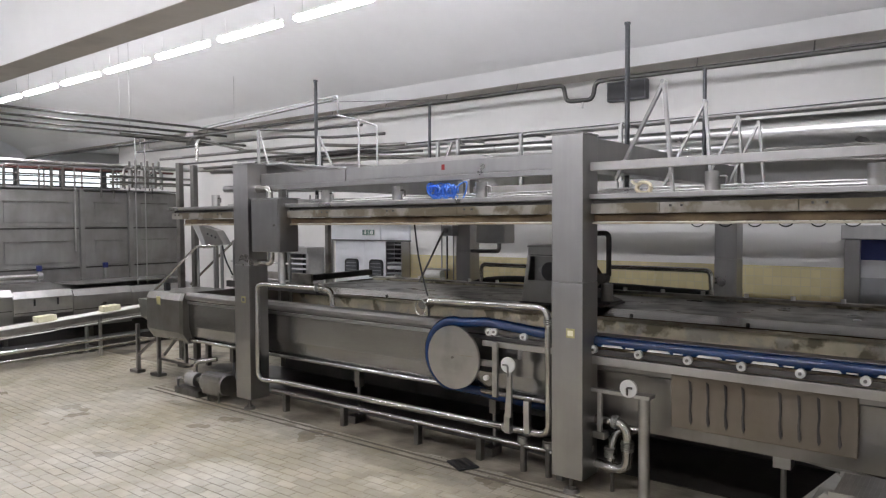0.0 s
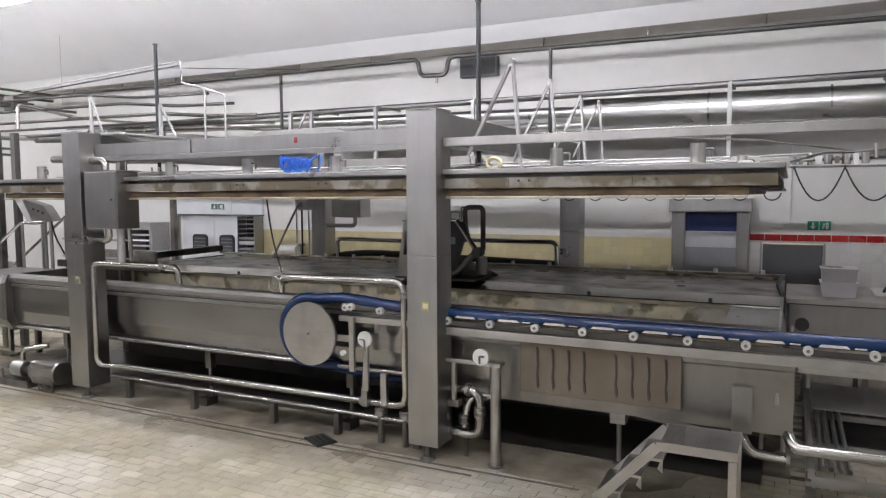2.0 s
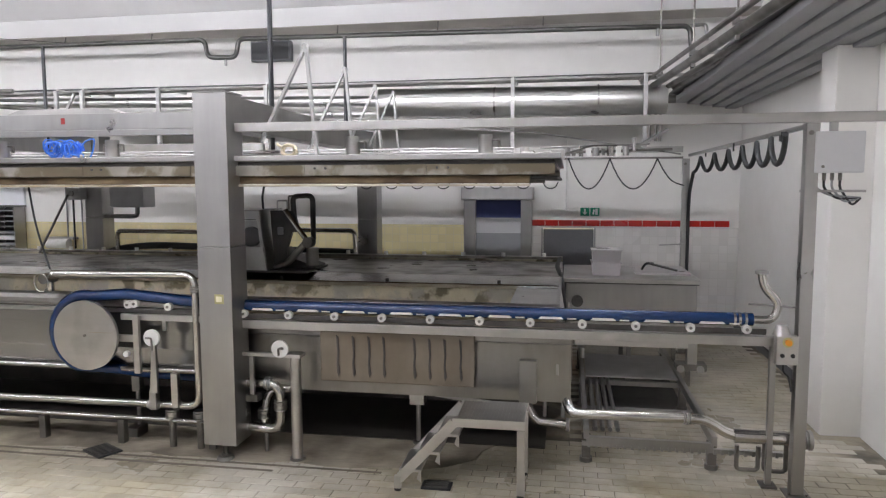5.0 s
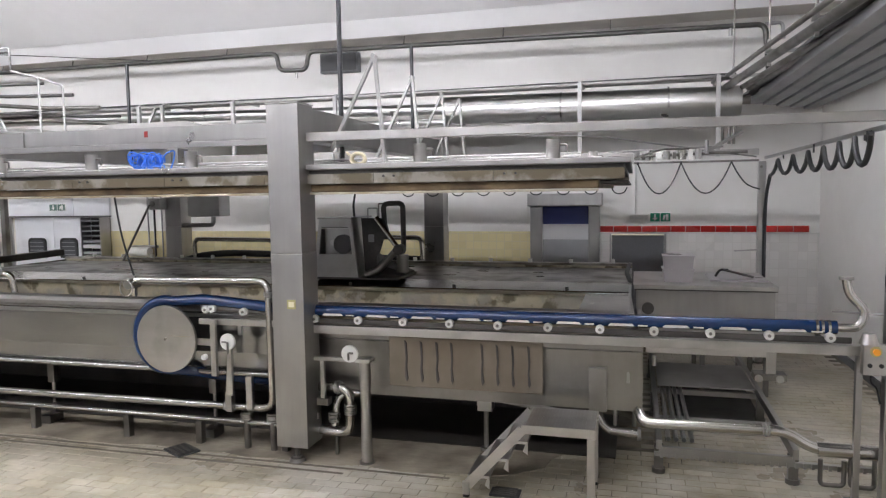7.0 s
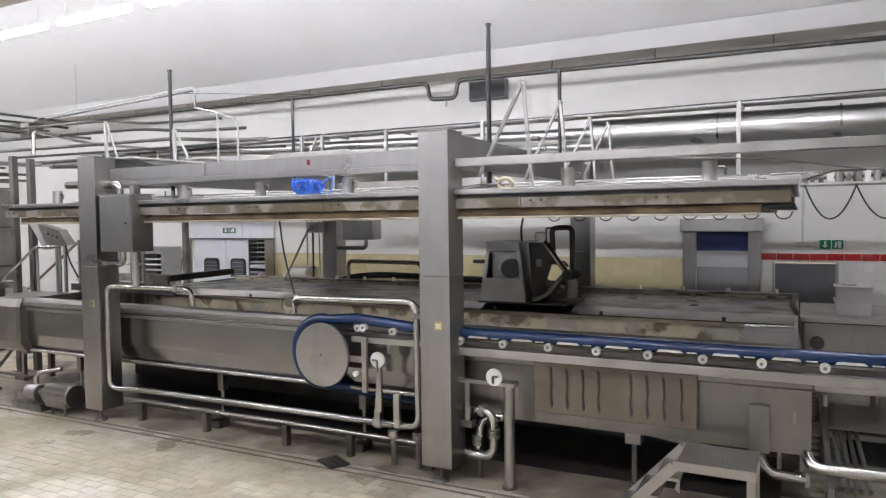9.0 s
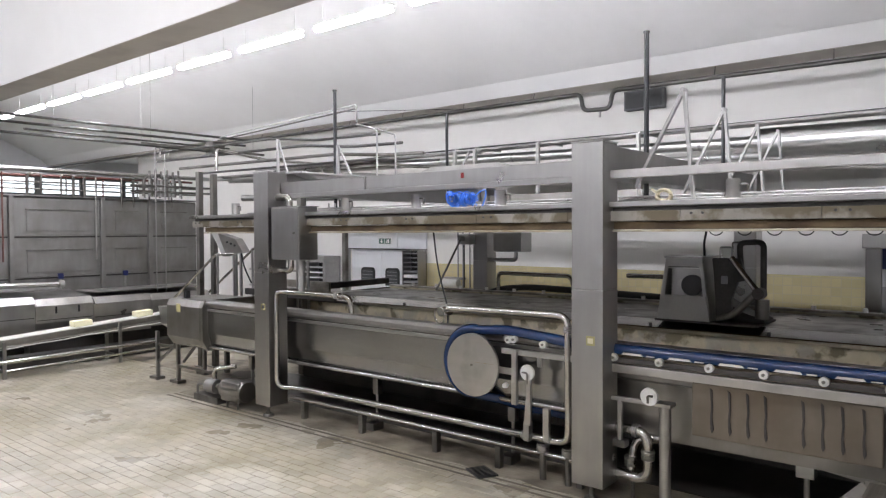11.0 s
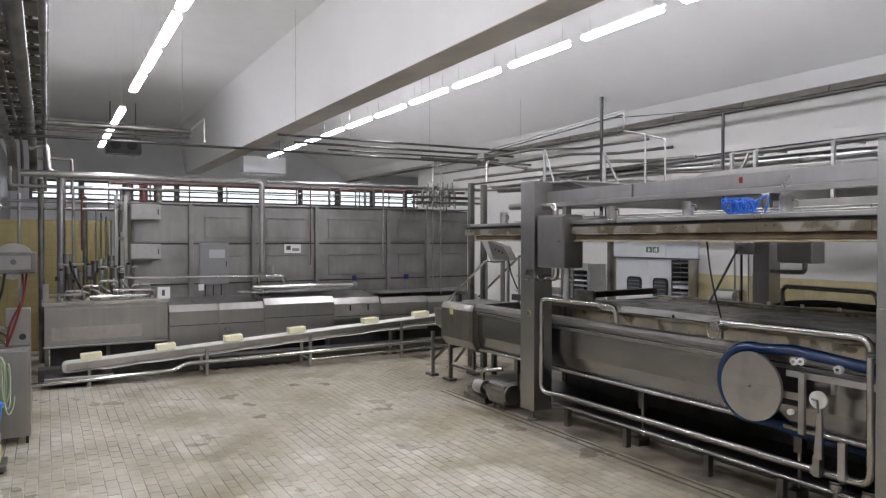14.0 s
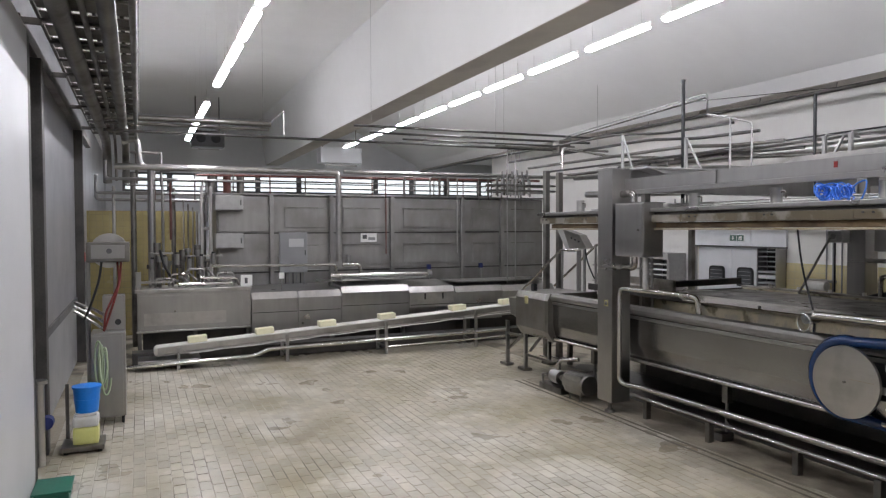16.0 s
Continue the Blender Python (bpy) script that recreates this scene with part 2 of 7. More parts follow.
GROUT = material("dirty_floor_grout", (0.33, 0.292, 0.22), 0.6, grain=0.25, grain_scale=22, stain=(0.055, 0.046, 0.034), stain_amount=0.9, stain_scale=1.1,
                 bump=0.2, stain_edge=(0.47, 0.60), bloom=(0.50, 0.47, 0.40), bloom_amount=0.9, bloom_scale=0.5, bloom_edge=(0.50, 0.62))
FLOOR_TILE = material("cream_clinker_tile", (0.372, 0.336, 0.262), 0.32, grain=0.22, grain_scale=9, stain=(0.235, 0.20, 0.115), stain_amount=0.8,
                      stain_scale=0.95, bump=0.14, bump_scale=40, rough_var=0.16, random_tone=0.12, stain_edge=(0.43, 0.66),
                      bloom=(0.54, 0.512, 0.445), bloom_amount=0.75, bloom_scale=0.8, bloom_edge=(0.50, 0.62))
GROOVE = material("silted_groove", (0.15, 0.128, 0.098), 0.6, grain=0.4, grain_scale=7, stain=(0.06, 0.05, 0.04), stain_amount=0.7)
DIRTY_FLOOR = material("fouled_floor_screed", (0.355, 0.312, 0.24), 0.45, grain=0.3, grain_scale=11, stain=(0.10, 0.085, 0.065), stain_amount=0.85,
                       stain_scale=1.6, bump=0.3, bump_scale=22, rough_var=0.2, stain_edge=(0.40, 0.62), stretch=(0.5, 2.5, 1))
# near-black colour that stands in for the deep shade under the vat
UNDER_VAT_SHADE = material("under_vat_black", (0.048, 0.043, 0.037), 0.35, grain=0.3, grain_scale=8, stain=(0.03, 0.027, 0.022), stain_amount=0.6, stain_scale=1.5, bump=0.2, bump_scale=15)
GLASS = material("dark_glass", (0.10, 0.105, 0.11), 0.12, rough_var=0.03)
SIGN_GREEN = material("sign_green", (0.0, 0.22, 0.12), 0.4, grain=0.05)
# duller copy of SIGN_GREEN; the lit sign's washed-out look is in the colour
SIGN_PALE = material("washed_out_sign_green", (0.10, 0.17, 0.145), 0.4, grain=0.1)
SIGN_WHITE = material("sign_white", (0.82, 0.82, 0.80), 0.4, grain=0.02)
YELLOW = material("yellow_label", (0.46, 0.42, 0.20), 0.5, grain=0.1)
ORANGE = material("orange_switch", (0.75, 0.30, 0.02), 0.4, grain=0.05)
RED = material("red_plastic", (0.30, 0.016, 0.014), 0.4, grain=0.08)
RED_HOSE = material("dull_red_hose", (0.16, 0.02, 0.016), 0.5, grain=0.15)
HOSE_CREAM = material("cream_hose", (0.62, 0.55, 0.38), 0.5, grain=0.1)
HOSE_GREEN = material("pale_green_hose", (0.42, 0.50, 0.34), 0.5, grain=0.1)
CANISTER = material("yellow_liquid_canister", (0.62, 0.62, 0.22), 0.35, grain=0.08, stain=(0.7, 0.7, 0.4), stain_amount=0.4, stain_scale=8)
CLEAR_BOX = material("translucent_box_plastic", (0.40, 0.375, 0.38), 0.3, grain=0.05)
RUST = material("rusty_red_pipe_paint", (0.12, 0.04, 0.032), 0.5, grain=0.2, stain=(0.1, 0.03, 0.02), stain_amount=0.5)
LAMP_ON = glow("lamp_diffuser_lit", (0.92, 0.92, 1.0), LAMP_GLOW)
WINDOW_LIT = glow("daylight_pane", (0.88, 0.95, 1.0), 1.6)


# ---- mesh helpers ----
def box(bm, x0, x1, y0, y1, z0, z1, bevel=0.0, m=None):
    """Adds a box, its edges bevelled, turned by the matrix m."""
    got = bmesh.ops.create_cube(bm, size=1.0)["verts"]
    t = Matrix.Translation(((x0 + x1) / 2, (y0 + y1) / 2, (z0 + z1) / 2)) @ Matrix.Diagonal((abs(x1 - x0), abs(y1 - y0), abs(z1 - z0), 1))
    bmesh.ops.transform(bm, matrix=t if m is None else m @ t, verts=got)
    if bevel:
        edges = list({e for v in got for e in v.link_edges})
        bmesh.ops.bevel(bm, geom=edges, offset=bevel, segments=2, affect="EDGES", profile=0.6)
    return bm


def rod(bm, p0, p1, r, seg=14, r2=None):
    """Adds a solid cylinder or cone from p0 to p1."""
    p0, p1 = Vector(p0), Vector(p1)
    d = p1 - p0
    m = Matrix.Translation((p0 + p1) / 2) @ d.to_track_quat("Z", "Y").to_matrix().to_4x4()
    got = bmesh.ops.create_cone(bm, cap_ends=True, segments=seg, radius1=r, radius2=r if r2 is None else r2, depth=d.length, matrix=m)["verts"]
    for f in {f for v in got for f in v.link_faces}:
        f.smooth = len(f.verts) == 4
    return bm


def bar(bm, p0, p1, w, h, bevel=0.003):
    """Adds a rectangular bar from p0 to p1, w wide and h high."""
    p0, p1 = Vector(p0), Vector(p1)
    d = p1 - p0
    z = d.normalized()
    side = z.cross(Vector((0, 0, 1)))
    side = side.normalized() if side.length > 1e-4 else Vector((1, 0, 0))
    up = side.cross(z)
    m = Matrix((side, up, z)).transposed().to_4x4()
    m.translation = (p0 + p1) / 2
    return box(bm, -w / 2, w / 2, -h / 2, h / 2, -d.length / 2, d.length / 2, bevel, m)


def rounded(pts, r, steps=5):
    """A polyline with its corners rounded to the radius r."""
    pts = [Vector(p) for p in pts]
    out = [pts[0]]
    for a, b, c in zip(pts, pts[1:], pts[2:]):
        u, v = (a - b), (c - b)
        k = min(r, u.length * 0.49, v.length * 0.49)
        u, v = b + u.normalized() * k, b + v.normalized() * k
        for i in range(steps + 1):
            s = i / steps
            out.append((1 - s) ** 2 * u + 2 * s * (1 - s) * b + s * s * v)
    return out + [pts[-1]]


def tube(bm, pts, r, bend=0.1, seg=10, steps=5, squash=1.0):
    """Adds a tube along a path with rounded bends."""
    pts = rounded(pts, bend, steps) if bend else [Vector(p) for p in pts]
    rings, n = [], None
    for i, p in enumerate(pts):
        d = (pts[min(i + 1, len(pts) - 1)] - pts[max(i - 1, 0)]).normalized()
        if n is None:
            n = d.orthogonal().normalized() if abs(d.z) > 0.9 else d.cross(Vector((0, 0, 1))).normalized()
        n = (n - d * n.dot(d)).normalized()
        b = d.cross(n)
        rings.append([bm.verts.new(p + r * (math.cos(2 * math.pi * k / seg) * n + squash * math.sin(2 * math.pi * k / seg) * b)) for k in range(seg)])
    for a, b in zip(rings, rings[1:]):
        for k in range(seg):
            bm.faces.new((a[k], a[(k + 1) % seg], b[(k + 1) % seg], b[k])).smooth = True
    bm.faces.new(rings[0][::-1])
    bm.faces.new(rings[-1])
    return bm


def prism(bm, profile, axis, a, b):
    """Extrudes a closed profile of (u, v) from a to b: along x it is (y, z), along y it is (x, z)."""
    def place(u, v, w):
        return (w, u, v) if axis == "x" else (u, w, v) if axis == "y" else (u, v, w)
    one = [bm.verts.new(place(u, v, a)) for u, v in profile]
    two = [bm.verts.new(place(u, v, b)) for u, v in profile]
    n = len(profile)
    for k in range(n):
        bm.faces.new((one[k], one[(k + 1) % n], two[(k + 1) % n], two[k]))
    bm.faces.new(one[::-1])
    bm.faces.new(two)
    return bm


def B():
    return bmesh.new()


def finish(bm, name, mat, origin=(0, 0, 0)):
    bmesh.ops.recalc_face_normals(bm, faces=bm.faces[:])
    bmesh.ops.translate(bm, vec=-Vector(origin), verts=bm.verts[:])
    for e in bm.edges:
        if len(e.link_faces) == 2 and e.calc_face_angle(0) > radians(62):
            e.smooth = False
    me = bpy.data.meshes.new(name)
    bm.to_mesh(me)
    bm.free()
    me.materials.append(mat)
    return me


def thing(name, at, label, category, group="", kind=""):
    """An Empty at the thing's base; its parts are built in world places."""
    ob = new(name)
    ob.location = at
    ob["base"] = tuple(at)
    return tagged(ob, label, category, group, kind)


def part(name, bm, mat, parent, label=""):
    at = parent["base"]
    ob = new(name, finish(bm, name, mat, at))
    ob["base"] = tuple(at)
    ob.parent = parent
    return tagged(ob, label)


def solo(name, bm, mat, label, category, group="", kind=""):
    xs, ys, zs = zip(*[v.co[:] for v in bm.verts])
    at = ((min(xs) + max(xs)) / 2, (min(ys) + max(ys)) / 2, min(zs))
    ob = new(name, finish(bm, name, mat, at))
    ob.location = at
    ob["base"] = tuple(at)
    return tagged(ob, label, category, group, kind)


def shell(name, bm, mat, label, category="", kind="structure"):
    ob = new(name, finish(bm, name, mat))
    ob["base"] = (0.0, 0.0, 0.0)
    return tagged(ob, label, category, "", kind)

# ---- the hall ----
FAR, EAST, WEST, SOUTH, TOP = 13.2, 3.04, -31.0, -1.03, 7.35


def hall():
    shell("floor_annex", box(B(), WEST, -25.5, FAR + 0.3, 17.3, -0.3, -0.004), GROUT, "cream floor of the far side bay", "floor")
    shell("ceiling_annex", box(B(), WEST, -25.5, FAR + 0.3, 17.3, 5.745, 8.7), CEIL, "white painted ceiling of the far side bay", "ceiling")
    shell("floor", box(B(), WEST, EAST + 0.3, SOUTH - 1.5, FAR + 0.3, -0.3, -0.004), GROUT, "cream clinker floor with dark worn joints", "floor")
    # far wall with the three openings
    b = B()
    for x0, x1, z0, z1 in ((-25.5, -14.1, 0, 8.7), (-14.1, -11.38, 2.2, 8.7), (-11.38, -1.66, 0, 8.7), (-1.66, -0.77, 2.30, 8.7),
                           (-0.77, -0.40, 0, 8.7), (-0.40, 0.53, 1.79, 8.7), (0.53, EAST + 0.3, 0, 8.7)):
        box(b, x0, x1, FAR, FAR + 0.3, z0, z1)
    box(b, WEST - 0.3, -25.5, 17.3, 17.6, 0, 8.7)
    box(b, -25.5, -25.2, FAR + 0.3, 17.6, 0, 8.7)
    wall = shell("wall_north", b, PAINT, "white painted wall above a tiled dado", "wall")
    b = B()
    for x0, x1 in ((-11.34, -1.88),):
        box(b, x0, x1, FAR - 0.016, FAR - 0.003, 0, 1.84, 0.003)
    part("tiled_dado", b, YELLOW_TILE, wall, "yellow glazed tile dado")
    b = B()
    for x0, x1 in ((-0.60, -0.43), (0.56, EAST)):
        box(b, x0, x1, FAR - 0.016, FAR - 0.003, 0, 1.82, 0.003)
    box(b, -0.43, 0.56, FAR - 0.016, FAR - 0.003, 1.803, 1.82)
    part("tiled_dado", b, WHITE_TILE, wall, "white glazed tile dado")
    tile = finish(box(B(), -0.122, 0.122, -0.012, 0.004, -0.055, 0.055, 0.004), "tile", RED_TILE)
    for i in range(14):
        ob = new("tile", tile)
        ob.parent, ob.location = wall, (-0.49 + i * 0.25, FAR - 0.006, 1.885)
    # east wall with its pier
    b = B()
    box(b, EAST, EAST + 0.3, SOUTH - 1.5, FAR, 0, 8.7)
    shell("wall_east", b, PAINT, "white painted side wall with a grey skirting", "wall")
    b = box(B(), 2.65, EAST, 7.70, 8.14, 0, 4.3, 0.01)
    shell("pier", b, PAINT, "white painted pier on the side wall", "pier")
    b = box(B(), EAST - 0.03, EAST - 0.002, 8.15, FAR - 0.02, 0, 0.12, 0.004)
    shell("baseboard", b, DARK_GREY, "dark skirting along the side wall", "skirting")
    # west wall with its band of windows
    b = B()
    box(b, WEST - 0.3, WEST, SOUTH - 1.5, 17.3, 0, 4.2)
    box(b, WEST - 0.3, WEST, SOUTH - 1.5, 17.3, 4.98, 8.7)
    edges = [-0.62 + i * 1.78 for i in range(11)]
    box(b, WEST - 0.3, WEST, SOUTH - 1.5, edges[0], 4.2, 4.98)
    box(b, WEST - 0.3, WEST, edges[-1], 17.3, 4.2, 4.98)
    shell("wall_west", b, DOOR_WHITE, "pale blue-grey end wall under the ceiling", "wall")
    for i in range(10):
        y0, y1 = edges[i] + 0.04, edges[i + 1] - 0.04
        w = thing("window_%d" % (i + 1), (WEST, (y0 + y1) / 2, 4.2), "high strip window with dark frame and daylight behind", "window", "strip windows", "structure")
        b = B()
        for ya, yb, za, zb in ((y0 - 0.04, y0 + 0.07, 4.2, 4.98), (y1 - 0.07, y1 + 0.04, 4.2, 4.98), (y0 + 0.07, y1 - 0.07, 4.90, 4.98), (y0 + 0.07, y1 - 0.07, 4.2, 4.28)):
            box(b, WEST - 0.22, WEST - 0.1, ya, yb, za, zb, 0.004)
        part("window_frame", b, DARK_GREY, w)
        for za in (4.42, 4.62):
            part("window_bar", box(B(), WEST - 0.17, WEST - 0.12, y0 + 0.07, y1 - 0.07, za, za + 0.05, 0.003), DARK_GREY, w)
        part("pane", box(B(), WEST - 0.20, WEST - 0.19, y0 + 0.07, y1 - 0.07, 4.28, 4.90), WINDOW_LIT, w, "bright daylit pane")
    # south wall: plain white by the camera, panelled bays beyond
    b = B()
    box(b, -8.0, EAST + 0.3, SOUTH - 0.5, SOUTH, 0, 4.6)
    shell("wall_south", b, PANEL_WHITE, "smooth white panelled wall", "wall")
    b = box(B(), -8.0, EAST + 0.3, SOUTH - 0.5, SOUTH - 0.2, 4.6, 8.7)
    box(b, WEST, -8.0, SOUTH - 0.5, SOUTH - 0.2, 0, 8.7)
    shell("wall_south_upper", b, BAY_GREY, "grey panelled wall behind the pipe bridge", "wall")
    shell("ceiling", box(B(), WEST, EAST + 0.3, SOUTH - 1.5, 6.5, TOP, 8.7), CEIL, "white painted ceiling", "ceiling")
    # concrete beams with leaning flanks
    z = 5.42
    for y0, y1, near, far in ((5.05, 5.62, (4.77, TOP), (6.5, TOP)), (12.2, 12.85, (11.9, 5.665), (FAR, 5.735)), (-1.9, -1.25, (-2.3, TOP), (-0.85, TOP))):
        b = prism(B(), (near, (y0, z), (y1, z), far), "x", WEST, EAST)
        ob = shell("beam", b, CEIL, "white painted concrete roof beam with a grey underside", "beam")
        # the underside strip is greyer and darker than the flanks
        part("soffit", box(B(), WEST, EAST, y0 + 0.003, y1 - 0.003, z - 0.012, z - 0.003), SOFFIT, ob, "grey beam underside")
    # the roof slab of the far bay leans down towards the far wall
    b = prism(B(), ((11.9, 5.67), (6.503, 8.3), (6.503, 8.7), (FAR + 0.3, 8.7), (FAR + 0.3, 5.745)), "x", WEST, EAST)
    shell("ceiling_slope", b, CEIL, "white painted leaning roof slab", "ceiling")
    # closing wall behind the camera is the south wall; the yellow tiled recess lies at the far end
    b = box(B(), -19.3, -19.1, SOUTH - 0.2, 1.3, 0, 3.1, 0.01)
    shell("wall_recess", b, OLIVE_TILE, "yellow tiled partition wall behind the pipework", "wall")


def floor_gutter():
    """The fouled strip of screed under the machine with its two drain grooves."""
    rng = random.Random(5)
    front = [(x, 6.10 + rng.uniform(-0.05, 0.05)) for x in [-10.6 + 0.3 * k for k in range(32)]]
    east = [(-1.0 + 0.12 * k + rng.uniform(-0.1, 0.1), 6.25 + 0.22 * k) for k in range(9)]
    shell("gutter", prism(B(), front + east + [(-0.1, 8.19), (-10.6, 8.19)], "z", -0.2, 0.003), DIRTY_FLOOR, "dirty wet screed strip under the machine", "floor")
    # black sheet laid on the floor to darken it as the vat's shade does
    shell("trench", box(B(), -10.4, -0.15, 6.85, 8.19, -0.2, 0.008), UNDER_VAT_SHADE, "black sheet painting the shade on the floor under the vat", "floor")
    for y, x0, x1 in ((5.90, -10.6, -2.6), (6.02, -10.6, -1.6)):
        b = box(B(), x0, x1, y - 0.02, y + 0.02, -0.2, 0.002)
        shell("groove", b, GROOVE, "dark drain groove in the floor", "groove")


def lamps():
    """Rows of moisture-proof strip lamps hung from the ceiling."""
    def strip_lamp(top, long, wide):
        lamp = thing("strip_lamp", (0, 0, 0), "lit white fluorescent strip lamp hung on thin rods", "ceiling lamp", "strip lamps")
        b = prism(B(), ((-top, 0.080), (top, 0.080), (top - 0.002, 0.108), (0.002 - top, 0.108)), "x", -long - 0.05, long + 0.05)
        part("housing", b, WHITE_PLASTIC, lamp)
        b = prism(B(), ((-0.031, 0.077), (-wide, 0.042), (-0.040, 0.014), (0.040, 0.014), (wide, 0.042), (0.031, 0.077)), "x", -long, long)
        part("diffuser", b, LAMP_ON, lamp, "glowing diffuser")
        for x in (-0.6, 0.6):
            part("hanger", rod(B(), (x, 0, 0.10), (x, 0, 0.34), 0.005, 6), WHITE_PLASTIC, lamp)
            part("wire", rod(B(), (x, 0, 0.34), (x, 0, 2.88), 0.0008, 4), WHITE_PLASTIC, lamp)
        return lamp

    first = strip_lamp(0.034, 0.72, 0.066)
    first.location = (-8.86, 6.66, 5.46)
    for i in range(1, 9):
        copy_thing(first, pose(-8.86 - 1.812 * i, 6.66, 5.46))
    # the rightmost of these are unseen, added to light the right-hand end
    for i in range(1, 6):
        copy_thing(first, pose(-8.86 + 1.812 * i, 6.66, 5.46))
    # the near row's housings are broadened to hold lamp light off the ceiling
    first = strip_lamp(0.055, 0.655, 0.070)
    first.location = (-9.34 + 1.66 * 5, 1.28, 5.18)
    for i in range(-4, 8):
        if i != 3:
            copy_thing(first, pose(-9.34 - 1.66 * i, 1.28, 5.18))


hall()
floor_gutter()
lamps()


# ---- the cheese press over the double vat ----
COL_B, COL_A = -3.165, -8.23


def columns():
    for x, y, group in ((COL_B, 6.16, "front"), (COL_A, 6.16, "front"), (-3.16, 11.2, "back"), (-8.10, 11.2, "back")):
        t = thing("press_column", (x, y, 0), "square brushed steel press column on a screw foot", "column", "press columns")
        b = box(B(), x - 0.165, x + 0.165, y - 0.16, y + 0.16, 0.165, 2.045, 0.006)
        part("lower_casing", b, STEEL, t)
        part("upper_casing", box(B(), x - 0.163, x + 0.163, y - 0.158, y + 0.158, 2.048, 3.45, 0.006), STEEL, t)
        part("cap", box(B(), x - 0.17, x + 0.17, y - 0.165, y + 0.165, 3.452, 3.463, 0.003), STEEL, t)
        part("foot_screw", rod(B(), (x, y - 0.06, 0.03), (x, y - 0.06, 0.19), 0.024), STEEL_DARK, t)
        b = rod(B(), (x, y - 0.06, 0.0), (x, y - 0.06, 0.035), 0.085, 20, 0.07)
        rod(b, (x, y - 0.06, 0.035), (x, y - 0.06, 0.06), 0.045, 6)
        part("foot_pad", b, STEEL_DARK, t)
        if group == "front":
            lab = part("label", box(B(), x - 0.005, x + 0.085, y - 0.166, y - 0.1605, 1.52, 1.61, 0.002), YELLOW, t, "faded yellow warning label")
            part("print", box(B(), x + 0.012, x + 0.068, y - 0.168, y - 0.1665, 1.54, 1.59), DARK_GREY if x < -5 else CHEESE, lab)


def lid():
    t = thing("cheese_press", (-5.2, 8.7, 2.6), "long raised press lid with brown milk residue along its side", "press lid")
    x0, x1, y0, y1 = -10.30, -0.02, 6.14, 10.75
    part("top_plate", box(B(), x0, x1, y0, y1, 2.835, 2.885, 0.008), STEEL, t, "flat bright steel top plate")
    # near-black box: the gap's shade is put into its colour
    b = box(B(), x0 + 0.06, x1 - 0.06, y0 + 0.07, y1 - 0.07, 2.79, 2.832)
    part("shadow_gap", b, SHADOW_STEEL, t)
    # the side plates, in lengths between bolted joints
    n = 9
    w = (x1 - x0 - 0.1) / n
    for i in range(n):
        xa = x0 + 0.05 + i * w
        part("side_plate", box(B(), xa + 0.002, xa + w - 0.002, y0 + 0.03, y0 + 0.05, 2.70, 2.795, 0.003), LID_SIDE, t, "steel side plate with brown residue")
        part("side_plate", box(B(), xa + 0.002, xa + w - 0.002, y1 - 0.05, y1 - 0.03, 2.70, 2.795, 0.003), LID_SIDE, t)
        for dx in (0.1, 0.2):
            part("bolt", rod(B(), (xa + dx, y0 + 0.03, 2.765), (xa + dx, y0 + 0.018, 2.765), 0.012, 6), SHADOW_STEEL, t)
    part("press_plate", box(B(), x0 + 0.3, x1 - 0.27, y0 + 0.1, y1 - 0.1, 2.625, 2.695, 0.006), PRESS_BROWN, t, "brown stained press plate")
    part("press_rim", box(B(), x0 + 0.3, x1 - 0.27, y0 + 0.07, y0 + 0.105, 2.600, 2.622, 0.005), STAINED, t)
    part("end_lip", box(B(), x1 - 0.26, x1 - 0.02, y0 + 0.1, y1 - 0.1, 2.66, 2.69, 0.008), SHADOW_STEEL, t, "dark curled end lip")
    # pressing cylinders in a front, middle and back row
    for row, (y, r, z) in enumerate(((6.55, 0.066, 3.075), (8.45, 0.055, 3.05), (10.5, 0.066, 3.075))):
        for k in range(8):
            x = -9.62 + 1.272 * k + (0.25 if row == 1 else 0)
            if abs(x - COL_A) < 0.2 or abs(x - COL_B) < 0.2:
                continue
            c = part("press_cylinder", rod(B(), (x, y, 2.9), (x, y, z), r, 20), STEEL_LIGHT, t)
            b = box(B(), x - r - 0.03, x + r + 0.03, y - r - 0.03, y + r + 0.03, 2.885, 2.90, 0.003)
            part("flange", b, STEEL, c)
            part("air_fitting", tube(B(), [(x + r, y, z - 0.05), (x + r + 0.06, y, z - 0.05), (x + r + 0.06, y, z - 0.12)], 0.012, 0.02, 6), STEEL_DARK, c)
    # air lines lying along the lid
    for y, z in ((6.9, 2.93), (7.05, 2.97), (9.9, 2.94)):
        b = tube(B(), [(-9.8, y, z), (-0.5, y, z)], 0.012, 0, 6)
        for k in range(9):
            box(b, -9.5 + k * 1.1, -9.46 + k * 1.1, y - 0.015, y + 0.015, 2.885, z)
        part("air_line", b, STEEL, t)


